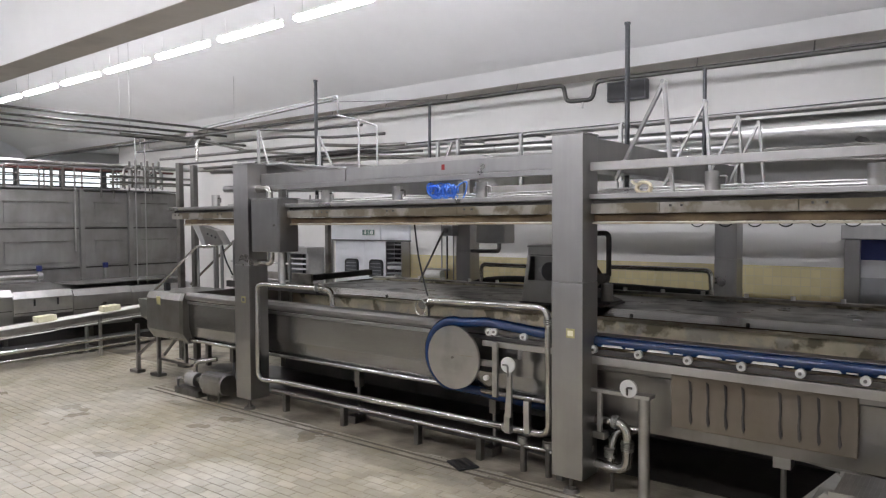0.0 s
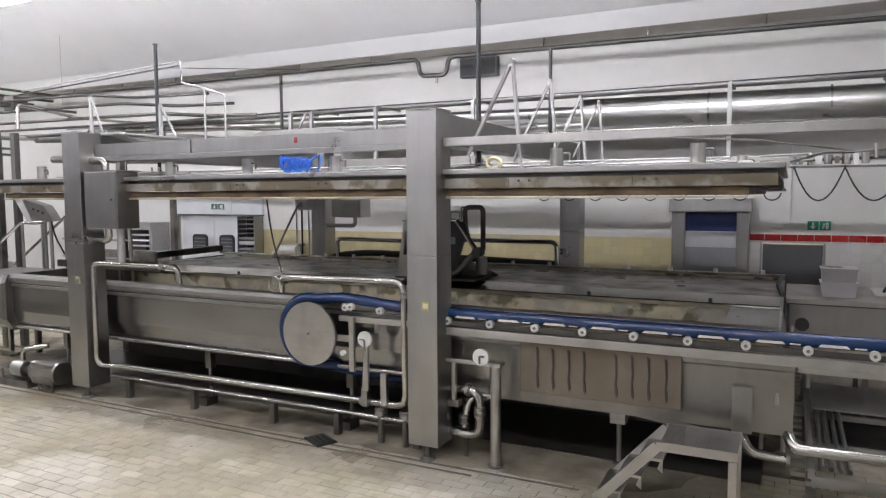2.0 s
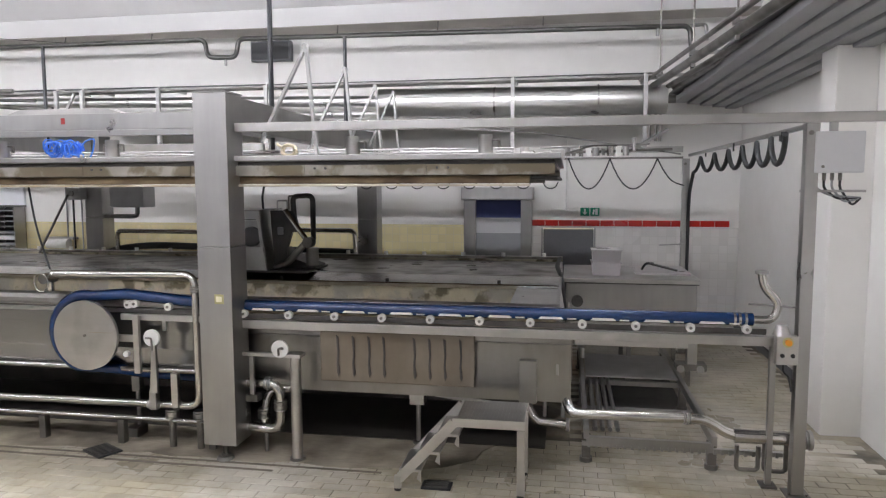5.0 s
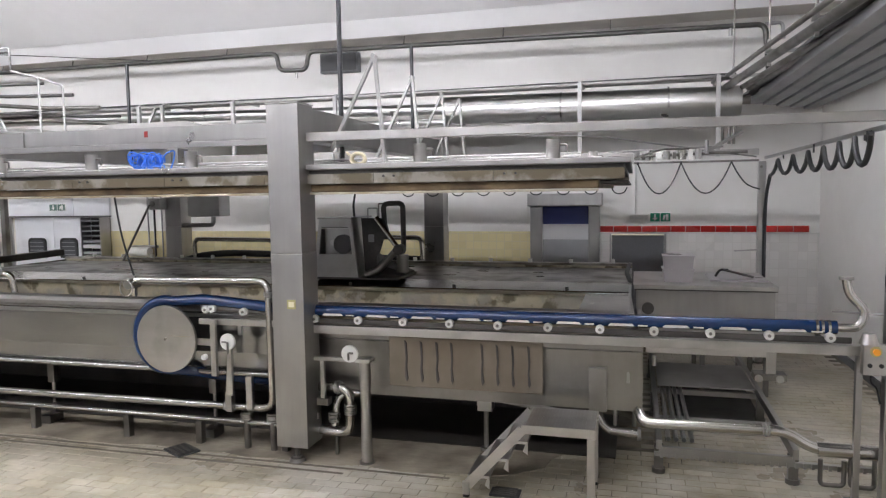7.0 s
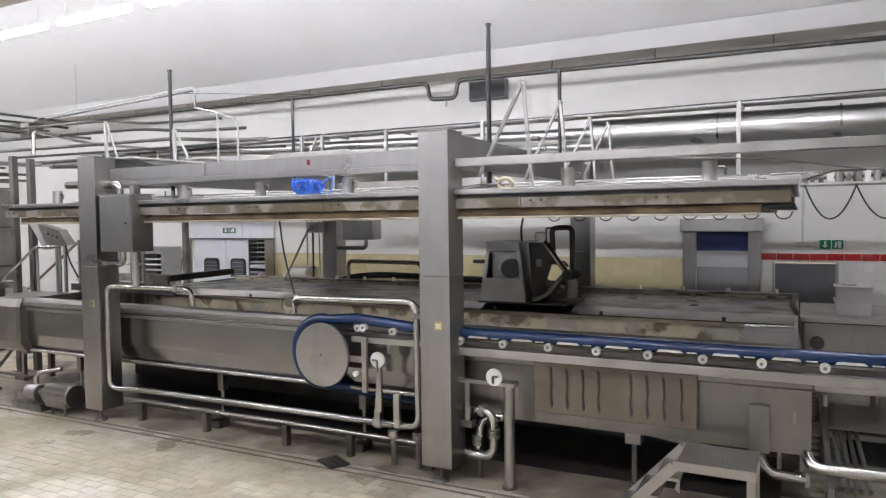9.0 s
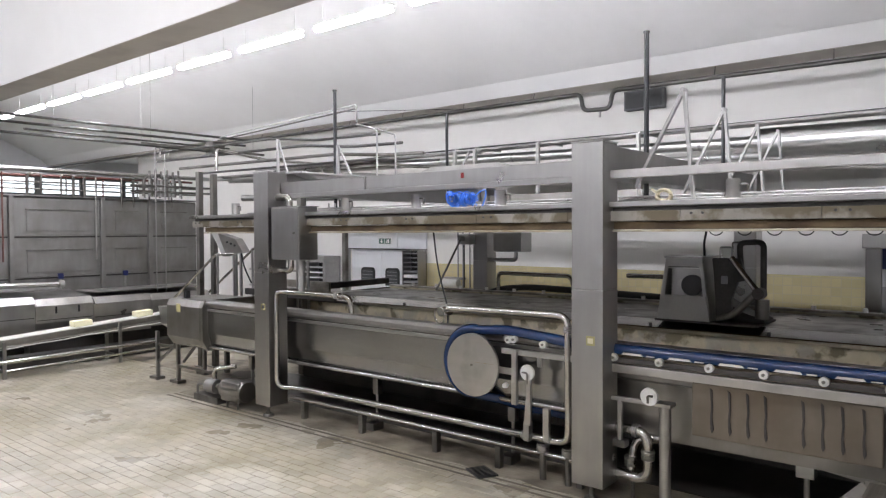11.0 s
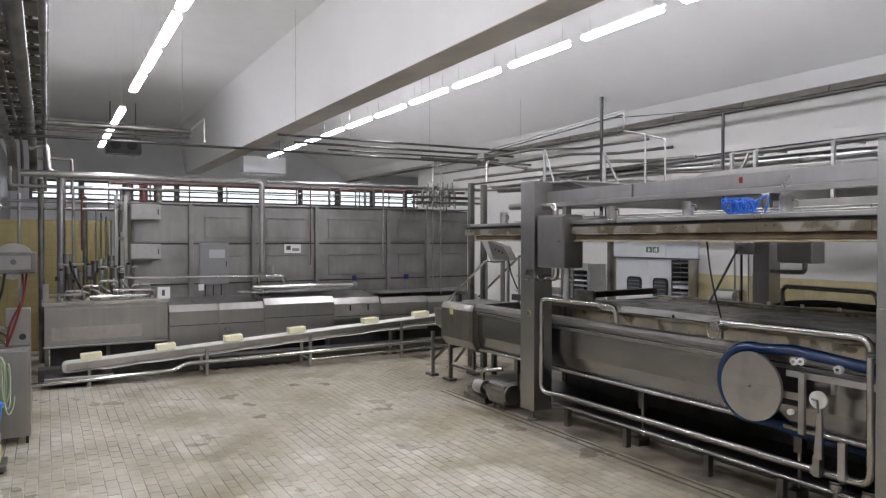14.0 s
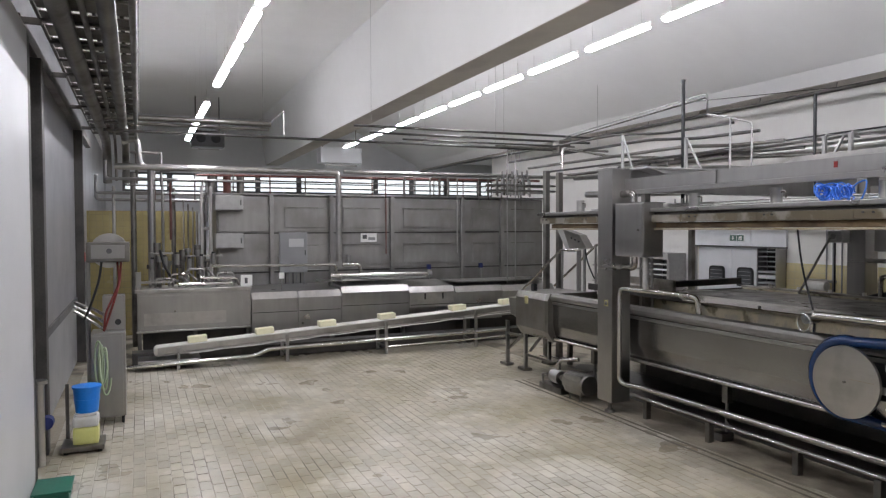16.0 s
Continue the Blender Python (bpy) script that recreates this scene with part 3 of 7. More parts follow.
def screw_rods():
    for x, y, top in ((-3.17, 7.4, 4.78), (-8.22, 7.4, 4.80), (-3.16, 10.0, 4.72), (-8.08, 10.0, 4.76)):
        t = thing("lifting_screw", (x, y, 2.885), "tall black greased lifting screw with a bolted clamp", "lifting screw", "lifting screws")
        part("screw", rod(B(), (x, y, 2.89), (x, y, top), 0.027, 12), BLACK_ROD, t)
        part("top_cap", rod(B(), (x, y, top), (x, y, top + 0.02), 0.035, 12), BLACK_ROD, t)
        for dx, dy in ((-0.075, -0.075), (0.075, -0.075), (-0.075, 0.075), (0.075, 0.075)):
            part("clamp_bolt", rod(B(), (x + dx, y + dy, 2.886), (x + dx, y + dy, 3.06), 0.013, 8), STEEL, t)
        part("clamp_plate", box(B(), x - 0.11, x + 0.11, y - 0.11, y + 0.11, 2.97, 2.995, 0.004), STEEL, t)


def press_frame():
    t = thing("press_gantry", (-5.7, 8.7, 3.1), "steel box girders joining the four press columns", "gantry")
    for x in (COL_B, COL_A + 0.03):
        b = box(B(), x - 0.13, x + 0.13, 6.33, 11.02, 3.13, 3.44, 0.008)
        part("cross_girder", b, STEEL, t)
    for y in (6.22, 11.15):
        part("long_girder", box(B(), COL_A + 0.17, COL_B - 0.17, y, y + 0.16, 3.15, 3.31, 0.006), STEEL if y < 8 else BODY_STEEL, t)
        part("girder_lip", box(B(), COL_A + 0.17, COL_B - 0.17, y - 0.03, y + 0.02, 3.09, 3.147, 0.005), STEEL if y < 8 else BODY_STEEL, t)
    part("stiffener", box(B(), -6.4, -6.36, 6.20, 6.23, 3.14, 3.31), STEEL, t)
    part("cover_plate", prism(B(), ((-5.45, 3.311), (-4.2, 3.311), (-4.35, 3.36), (-5.3, 3.36)), "y", 6.23, 6.37), STEEL_LIGHT, t)
    part("mark", box(B(), -4.84, -4.80, 6.214, 6.219, 3.21, 3.27), RED, t, "small red mark")
    # the outrigger rail to the free post
    part("outrigger_rail", box(B(), COL_B + 0.17, 2.62, 6.14, 6.22, 3.105, 3.185, 0.006), STEEL_LIGHT, t)
    part("outrigger_rail", box(B(), -3.0, 1.75, 11.14, 11.19, 2.985, 3.015, 0.006), STEEL_DARK, t)
    part("outrigger_rail", box(B(), -3.0, 1.75, 11.16, 11.2, 3.08, 3.17, 0.006), STEEL_LIGHT, t)
    part("tie_rod", tube(B(), [(-3.0, 9.0, 3.42), (-0.4, 9.6, 3.30), (1.7, 11.1, 3.05)], 0.012, 0, 6), STEEL, t)
    # shallow tray lying across the left cross girder
    b = box(B(), -8.28, -7.74, 6.34, 7.85, 3.442, 3.47, 0.01)
    prism(b, ((6.45, 3.44), (7.75, 3.44), (7.65, 3.395), (6.7, 3.385)), "x", -8.06, -7.80)
    part("screw_cover", b, GALV, t, "shallow bent sheet cover")


def side_posts():
    """The free posts with the cable rail, its looped cable and the coiled one."""
    for x, y, z1 in ((1.965, 6.18, 3.10), (1.80, 11.2, 2.985)):
        t = thing("support_post", (x, y, 0), "slim square steel support post", "post", "support posts")
        part("shaft", box(B(), x - 0.05, x + 0.05, y - 0.05, y + 0.05, 0.012, z1, 0.005), STEEL, t)
        b = box(B(), x - 0.10, x + 0.10, y - 0.09, y + 0.09, 0.0, 0.012, 0.003)
        for dx in (-0.07, 0.07):
            rod(b, (x + dx, y - 0.06, 0.012), (x + dx, y - 0.06, 0.03), 0.012, 6)
        part("foot_plate", b, STEEL_DARK, t)
        part("head_bolt", rod(B(), (x - 0.02, y - 0.055, z1 - 0.08), (x - 0.02, y - 0.07, z1 - 0.08), 0.02, 8), STEEL_DARK, t)
    b = bar(B(), (1.96, 6.25, 3.08), (1.83, 11.1, 3.03), 0.035, 0.04)
    solo("cable_rail", b, STEEL, "steel rail between the posts carrying a coiled cable", "cable rail")
    # coiled black cable drawn out along the rail
    pts = []
    for i in range(91):
        s = i / 90
        y = 1 / (1 / 10.9 + s * (1 / 6.5 - 1 / 10.9))
        a = s * 6.5 * 2 * math.pi
        pts.append((1.86 + 0.02 * math.sin(a), y, 2.87 + 0.04 * s - (0.095 + 0.03 * s) * math.cos(a)))
    b = tube(B(), pts, 0.025, 0, 8)
    tube(b, [pts[0], (1.83, 11.0, 2.5), (1.84, 11.12, 2.2), (1.84, 11.12, 0.6)], 0.025, 0.1, 8)
    tube(b, [(1.86, 6.6, 3.03), (1.86, 6.6, 2.98)], 0.025, 0, 8)
    for y in (6.6, 8.4, 10.0):
        rod(b, (1.86, y, 2.97), (1.86, y, 3.06), 0.01, 6)
    solo("coiled_cable", b, BLACK, "thick black coiled cable hanging from a rail", "cable")
    b = B()
    span = [0.05, 0.67, 1.37]
    for xa, xb in zip(span, span[1:]):
        tube(b, [(xa + (xb - xa) * k / 12, 11.09, 2.99 - 0.46 * (1 - (2 * k / 12 - 1) ** 2) * (1 if xb < 1.5 else 0.85)) for k in range(13)], 0.011, 0, 6)
        box(b, xa - 0.015, xa + 0.015, 11.08, 11.12, 2.97, 3.01)
    tube(b, [(1.37, 11.09, 2.98), (1.45, 11.09, 2.82), (1.58, 11.09, 2.64), (1.76, 11.10, 2.58)], 0.011, 0.15, 6)
    solo("looped_cable", b, BLACK, "thin black cable hanging in loops from a rail", "cable")
    # small hooks of cable under the back edge of the lid
    for k in range(9):
        x = -3.45 + 0.405 * k
        b = B()
        tube(b, [(x - 0.11, 10.62, 2.64), (x - 0.08, 10.62, 2.565), (x, 10.62, 2.535), (x + 0.08, 10.62, 2.565), (x + 0.11, 10.62, 2.64)], 0.009, 0.04, 6)
        solo("lid_cable", b, BLACK, "thin cable looping under the back of the lid", "cable", "lid cables")
    # sliding joint at the lid's end
    t = thing("lid_coupling", (0.35, 8.7, 2.9), "steel linkage with fittings at the end of the lid", "linkage")
    part("arm", tube(B(), [(-0.3, 8.6, 2.98), (1.25, 8.75, 3.02)], 0.016, 0, 8), STEEL_DARK, t)
    part("arm", tube(B(), [(-0.3, 8.7, 3.05), (1.0, 8.85, 3.09)], 0.012, 0, 8), STEEL, t)
    part("brace", bar(B(), (0.72, 8.7, 2.98), (1.25, 9.2, 3.28), 0.04, 0.035), STEEL, t)
    rng = random.Random(8)
    for k in range(9):
        x, y = 0.02 + 0.085 * k, 8.5 + 0.2 * rng.random()
        w, h = 0.02 + 0.025 * rng.random(), 0.03 + 0.03 * rng.random()
        m = (STEEL, STEEL_DARK, POLISHED, WHITE_PLASTIC)[k % 4]
        if k % 2:
            part("block", box(B(), x - w, x + w, y - 0.03, y + 0.03, 2.985 - h, 2.985 + h, 0.006), m, t)
        else:
            part("fitting", rod(B(), (x, y, 2.94), (x, y, 2.985 + 1.6 * h), w, 12), m, t)
    part("fitting", rod(B(), (0.80, 8.6, 3.0), (0.80, 8.6, 3.15), 0.022), STEEL, t)
    part("fitting", box(B(), -0.5, -0.36, 8.3, 8.4, 2.886, 2.99, 0.008), WHITE_PLASTIC, t)
    part("fitting", box(B(), -0.15, 0.0, 8.0, 8.12, 2.886, 3.0, 0.008), STEEL_LIGHT, t)
    part("hose", tube(B(), [(0.0, 8.1, 2.95), (0.3, 8.3, 3.05), (0.6, 8.6, 3.06)], 0.012, 0.1, 6), STEEL_DARK, t)


def trestles():
    """Pale folding trestles standing on the lid."""
    for x, y, h in ((-2.38, 6.55, 1.05), (-2.52, 8.2, 1.10), (-2.62, 9.9, 1.12), (-2.58, 10.8, 1.15)):
        t = thing("folding_trestle", (x, y, 2.885), "pale grey folded steel trestle standing on the lid", "trestle", "folding trestles")
        top = 2.885 + h
        part("upright", bar(B(), (x + 0.03, y, 2.886), (x - 0.06, y, top), 0.05, 0.03), GALV, t)
        part("strut", bar(B(), (x - 0.55, y + 0.02, 2.886 + 0.15), (x - 0.07, y + 0.02, top), 0.045, 0.03), GALV, t)
        part("foot", box(B(), x - 0.03, x + 0.09, y - 0.04, y + 0.04, 2.886, 2.90, 0.003), STEEL, t)
        part("hinge", rod(B(), (x - 0.065, y - 0.04, top), (x - 0.065, y + 0.05, top), 0.022, 8), GALV, t)
    # coil of cream hose on the lid
    b = B()
    tube(b, [(-2.60 + 0.07 * math.cos(a * 0.35), 6.45 + 0.02 * a / 20 + 0.01 * math.sin(a), 2.945 + 0.05 * math.sin(a * 0.35)) for a in range(37)], 0.018, 0, 8)
    tube(b, [(-2.74, 6.52, 3.01), (-2.71, 6.5, 2.99), (-2.65, 6.46, 2.97)], 0.014, 0.03, 8)
    solo("cream_hose_coil", b, HOSE_CREAM, "coil of cream coloured hose on the lid", "hose")
    # blue spiral air hose, a loose tangle of loops
    rng = random.Random(21)
    b = B()
    pts = []
    for k in range(26):
        c = Vector((-5.29 + 0.32 * k / 25 + rng.uniform(-0.03, 0.03), 6.62 + rng.uniform(-0.08, 0.08), 2.985 + rng.uniform(-0.015, 0.02)))
        turn, tip, r = rng.uniform(0, math.pi), rng.uniform(-0.5, 0.5), rng.uniform(0.05, 0.09)
        for q in range(11):
            a = 2 * math.pi * q / 11
            pts.append(c + Vector((r * math.cos(a) * math.cos(turn), r * math.cos(a) * math.sin(turn), r * math.sin(a) + tip * r * math.cos(a))))
    tube(b, pts, 0.0075, 0, 5)
    tube(b, [pts[-1], (-4.90, 6.6, 3.06), (-4.80, 6.65, 3.11), (-4.78, 6.6, 3.0), (-4.83, 6.6, 2.89)], 0.009, 0.05, 6)
    solo("blue_spiral_hose", b, BLUE_PALE, "bright blue tangled spiral air hose on the lid", "hose")


def vats():
    t = thing("double_vat", (-5.2, 8.7, 0), "long steel double cheese vat with curd residue on its inner walls", "cheese vat")
    x0, x1 = -10.25, -0.02
    # front trough: rolled rim, plain panel, lower face leaning inwards
    xs = [x0, -8.3, -3.2]
    for a, b_ in zip(xs, xs[1:]):
        b = prism(B(), ((6.40, 1.40), (6.40, 0.97), (6.46, 0.745), (6.48, 0.745), (6.425, 0.97), (6.425, 1.40)), "x", a + 0.002, b_ - 0.002)
        part("front_panel", b, VAT_FRONT, t, "brushed steel front panel")
    part("front_rim", prism(B(), ((6.36, 1.40), (6.34, 1.43), (6.34, 1.47), (6.37, 1.51), (6.47, 1.52), (6.47, 1.49), (6.43, 1.47), (6.43, 1.40)), "x", x0, x1), STEEL, t)
    part("rim_step", box(B(), x0, -3.2, 6.375, 6.40, 1.335, 1.375, 0.004), STEEL, t)
    part("drip_rail", tube(B(), [(x0 - 0.6, 6.42, 0.745), (-3.1, 6.42, 0.745)], 0.028, 0, 12), POLISHED, t, "polished tubular drip rail")
    part("drip_gutter", box(B(), x0, -3.1, 6.5, 6.6, 0.70, 0.76, 0.006), STEEL_DARK, t)
    # inner basin
    part("front_inner_wall", box(B(), x0, x1, 6.474, 6.49, 0.85, 1.49), STAINED, t)
    part("basin_floor", box(B(), x0, x1, 6.49, 10.75, 0.84, 0.86), STAINED, t)
    part("divider", box(B(), x0, x1, 8.56, 8.90, 0.86, 1.345, 0.01), CURD, t, "divider wall with yellow-green curd residue")
    part("divider_flange", prism(B(), ((8.50, 1.34), (8.495, 1.385), (8.51, 1.397), (8.88, 1.452), (8.92, 1.450), (8.92, 1.34)), "x", x0, x1), FLANGE, t, "bright steel flange on the divider")
    for k in range(7):
        part("flange_bolt", rod(B(), (-9.3 + 1.42 * k, 8.60, 1.405), (-9.3 + 1.42 * k, 8.60, 1.432), 0.022, 10), SHADOW_STEEL, t)
    part("curd_cover", box(B(), x0, x1, 8.925, 9.85, 1.432, 1.452, 0.004), VAT_COVER, t, "flat dull steel cover over the second vat")
    part("curd_cover", box(B(), x0, x1, 9.86, 10.72, 1.415, 1.435, 0.004), VAT_COVER, t, "residue covered steel cover")
    part("back_wall", box(B(), x0, x1, 10.73, 10.76, 0.86, 1.47, 0.005), CURD, t)
    part("back_rim", box(B(), x0, x1, 10.72, 10.88, 1.47, 1.505, 0.01), VAT_COVER, t)
    for k in range(16):
        x = -9.6 + 0.62 * k
        part("spray_nozzle", rod(B(), (x, 10.76, 1.505), (x, 10.76, 1.56), 0.032, 10), SIGN_WHITE, t, "small white spray nozzle")
    part("end_wall", box(B(), x1 - 0.03, x1, 6.45, 10.8, 0.86, 1.44, 0.006), STEEL, t)
    part("end_wall", box(B(), x0, x0 + 0.03, 6.45, 10.8, 0.86, 1.46, 0.006), STEEL_DARK, t)
    part("end_strap", tube(B(), [(-0.06, 10.6, 1.5), (-0.09, 9.6, 1.50), (-0.02, 8.9, 1.44), (0.02, 8.55, 1.10)], 0.03, 0.2, 8), BLACK, t, "black rubber strap at the vat end")
    part("end_cover", prism(B(), ((-0.55, 1.36), (-0.02, 1.36), (0.03, 1.05), (-0.02, 1.05), (-0.06, 1.30), (-0.55, 1.30)), "y", 6.9, 8.48), STEEL, t)
    # rounded left end cap with funnel
    cap = part("end_cap", prism(B(), ((6.31, 1.38), (6.36, 1.49), (7.3, 1.49), (7.3, 0.70), (6.42, 0.70), (6.31, 0.86)), "x", -11.32, -10.22), BODY_STEEL, t, "rounded steel end cap with a yellow label")
    part("cap_flange", prism(B(), ((6.29, 1.39), (6.34, 1.51), (7.3, 1.51), (7.3, 0.68), (6.40, 0.68), (6.29, 0.85)), "x", -10.30, -10.20), STEEL_DARK, cap)
    part("label", box(B(), -11.0, -10.88, 6.303, 6.308, 1.28, 1.42, 0.002), YELLOW, cap, "yellow warning label")
    part("cap_stop", box(B(), -11.10, -11.02, 6.5, 6.58, 1.49, 1.62, 0.006), BLACK, cap)
    b = prism(B(), ((6.5, 1.30), (7.4, 1.30), (7.2, 0.85), (6.8, 0.80), (6.55, 0.98)), "x", -11.95, -11.33)
    part("outlet_funnel", b, STEEL, t, "steel outlet funnel")
    part("frame_strip", box(B(), -10.9, -8.5, 7.6, 7.66, 1.49, 1.60, 0.006), SHADOW_STEEL, t)
    part("frame_strip", box(B(), -10.9, -9.8, 7.9, 8.5, 1.50, 1.52, 0.004), STEEL_LIGHT, t)
    # legs under the trough
    for x in (-9.3, -6.55, -4.4):
        g = part("leg", box(B(), x - 0.045, x + 0.045, 6.56, 6.65, 0.46, 0.80, 0.005), STEEL_DARK, t)
        part("leg_screw", rod(B(), (x, 6.6, 0.02), (x, 6.6, 0.47), 0.02), STEEL, g)
        part("leg_foot", box(B(), x - 0.07, x + 0.07, 6.45, 6.65, 0.0, 0.10, 0.01), STEEL_DARK, g)
    # left end frame
    for x, y in ((-11.9, 6.45), (-11.3, 6.5), (-11.6, 7.2)):
        g = part("leg", box(B(), x - 0.03, x + 0.03, y - 0.03, y + 0.03, 0.03, 0.86, 0.004), STEEL, t)
        part("leg_foot", box(B(), x - 0.16, x + 0.10, y - 0.08, y + 0.08, 0.0, 0.05, 0.006), STEEL_DARK, g)
    for p0, p1 in (((-11.9, 6.45, 0.3), (-11.3, 6.5, 0.7)), ((-11.9, 6.45, 0.62), (-11.3, 6.5, 0.62)), ((-11.3, 6.5, 0.30), (-10.3, 6.5, 0.30)), ((-11.3, 6.6, 0.35), (-10.9, 6.6, 0.68))):
        part("brace", bar(B(), p0, p1, 0.04, 0.04), STEEL_DARK, t)
    # black block painting the shade far under the basin
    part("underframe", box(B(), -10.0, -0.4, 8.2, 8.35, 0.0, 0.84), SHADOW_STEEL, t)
    # deep right-hand body
    b = prism(B(), ((6.40, 1.25), (6.40, 1.17), (6.44, 1.15), (6.47, 0.60), (6.60, 0.57), (8.3, 0.57), (8.3, 0.62), (6.62, 0.62), (6.49, 0.63), (6.46, 1.25)), "x", -3.1, 0.09)
    part("whey_body", b, BODY_STEEL, t, "deep steel side of the whey end")
    part("body_end", box(B(), 0.06, 0.088, 6.47, 8.3, 0.63, 1.23, 0.004), BODY_STEEL, t)
    part("body_rail", box(B(), -3.05, 1.82, 6.20, 6.27, 1.255, 1.335, 0.005), STEEL_LIGHT, t)
    part("body_post", box(B(), -0.38, -0.22, 6.385, 6.45, 0.60, 1.0, 0.005), BODY_STEEL, t)
    cover = part("service_cover", box(B(), -2.29, -0.79, 6.365, 6.395, 0.73, 1.22, 0.012), COVER_WARM, t, "dull fouled service cover with eight upright slots")
    part("cover_edge", box(B(), -2.30, -0.78, 6.35, 6.40, 1.222, 1.235, 0.004), POLISHED, cover)
    for x in (-2.11, -1.955, -1.80, -1.655, -1.36, -1.215, -1.07, -0.92):
        part("slot", prism(B(), ((x - 0.016, 1.185), (x + 0.006, 1.17), (x + 0.012, 1.02), (x + 0.004, 0.92), (x + 0.018, 0.82), (x + 0.004, 0.785), (x - 0.008, 0.82), (x - 0.012, 0.92), (x - 0.004, 1.02)), "y", 6.352, 6.366), SHADOW_STEEL, cover, "dark upright slot")
    for x in (-1.42,):
        g = part("leg", box(B(), x - 0.075, x + 0.075, 6.72, 6.87, 0.42, 0.60, 0.006), STEEL, t)
        part("leg_screw", rod(B(), (x, 6.8, 0.02), (x, 6.8, 0.43), 0.025), STEEL, g)
        part("leg_foot", rod(B(), (x, 6.8, 0), (x, 6.8, 0.03), 0.06, 16), STEEL_DARK, g)
        part("brace", bar(B(), (x + 0.07, 6.85, 0.52), (x + 0.75, 7.0, 0.38), 0.03, 0.05), STEEL, t)
    for x in (-0.15, 0.02):
        part("drain_stub", rod(B(), (x, 6.6, 0.42), (x, 6.6, 0.60), 0.02), STEEL, t)


columns()
lid()
screw_rods()
press_frame()
side_posts()
trestles()
vats()


# ---- pipes, hose track and fittings before the vat ----
def clamp(bm, p, axis, r):
    """A pipe union: two rings and a nut on the pipe at p."""
    p, a = Vector(p), Vector(axis).normalized()
    for k in (-0.022, 0.0, 0.022):
        rod(bm, p + a * (k - 0.007), p + a * (k + 0.007), r * 1.28 if k else r * 1.4, 14)
    return bm


def hose_track():
    t = thing("hose_track", (-1.2, 6.25, 0), "blue whey hose running over white rollers on a steel rail", "hose track")
    r, cx, cz, rr = 0.056, -4.61, 1.15, 0.372
    path = [(1.60, 6.29, 1.465), (0.0, 6.29, 1.463), (-2.9, 6.29, 1.463), (-3.5, 6.28, 1.478), (-3.95, 6.27, 1.52), (-4.25, 6.26, 1.545)]
    path += [(cx - 0.085 + rr * math.cos(a), 6.26, cz + rr * math.sin(a)) for a in [radians(78 + 8 * k) for k in range(23)]]
    path += [(-4.47, 6.44, 0.73), (-4.25, 6.60, 0.65), (-3.75, 6.72, 0.60), (-3.1, 6.74, 0.60)]
    hose = part("hose", tube(B(), path, r, 0, 14), BLUE_HOSE, t, "glossy dark blue hose")
    for x in (1.44, 1.48, 1.53):
        part("hose_band", rod(B(), (x, 6.29, 1.465), (x + 0.02, 6.29, 1.465), r * 1.08, 16), POLISHED, hose)
    elbow = part("pipe_elbow", tube(B(), [(1.56, 6.29, 1.465), (1.77, 6.29, 1.465), (1.815, 6.30, 1.61), (1.69, 6.31, 1.73), (1.665, 6.31, 1.86)], 0.035, 0.09, 14, 7), POLISHED, t, "polished swan-neck pipe end")
    part("flange", rod(B(), (1.665, 6.31, 1.855), (1.665, 6.31, 1.88), 0.055, 18), STEEL, elbow)
    part("rod_stay", bar(B(), (1.58, 6.36, 1.585), (1.95, 6.25, 1.585), 0.03, 0.015), STEEL, t)
    # pale strips paint the hose's highlights, one long and one short between two rollers
    xs = [-2.99 + 0.4525 * k for k in range(11)]
    for x in xs[:-1]:
        part("glide_strip", prism(B(), ((x + 0.07, 1.428), (x + 0.29, 1.428), (x + 0.27, 1.448), (x + 0.09, 1.448)), "y", 6.222, 6.232), WHITE_PLASTIC, hose, "white strip painting a highlight on the hose")
        part("glide_strip", box(B(), x + 0.32, x + 0.40, 6.222, 6.23, 1.43, 1.44), WHITE_PLASTIC, hose)
    for x, z in [(x, 1.395) for x in xs] + [(-4.20, 1.45), (-4.13, 1.46), (-3.77, 1.44)]:
        w = part("roller", rod(B(), (x, 6.19, z), (x, 6.235, z), 0.038, 18), WHITE_PLASTIC, t, "white plastic roller")
        part("axle", rod(B(), (x, 6.178, z), (x, 6.192, z), 0.014, 8), STEEL_DARK, w)
    part("roller_bar", box(B(), -3.0, 1.7, 6.236, 6.25, 1.345, 1.395, 0.003), SHADOW_STEEL, t)
    # big deflection disc with its arm
    disc = part("deflection_disc", rod(B(), (cx, 6.10, cz), (cx, 6.135, cz), 0.345, 48), STEEL_LIGHT, t, "large round steel deflection disc")
    part("hub", rod(B(), (cx, 6.085, cz), (cx, 6.10, cz), 0.014, 10), STEEL_DARK, disc)
    part("weld_seam", bar(B(), (cx + 0.04, 6.098, cz + 0.035), (cx + 0.29, 6.098, cz + 0.035), 0.003, 0.003, 0), STAINED, disc)
    part("arm", box(B(), cx + 0.30, -4.07, 6.15, 6.18, 1.09, 1.16, 0.004), STEEL, t)
    part("arm_post", box(B(), -4.12, -4.06, 6.14, 6.18, 0.78, 1.36, 0.004), STEEL_LIGHT, t)
    part("guide_rail", box(B(), -4.28, -3.35, 6.19, 6.24, 1.30, 1.36, 0.005), STEEL_LIGHT, t)
    part("guide_post", box(B(), -3.84, -3.80, 6.2, 6.23, 1.2, 1.30, 0.003), STEEL_LIGHT, t)
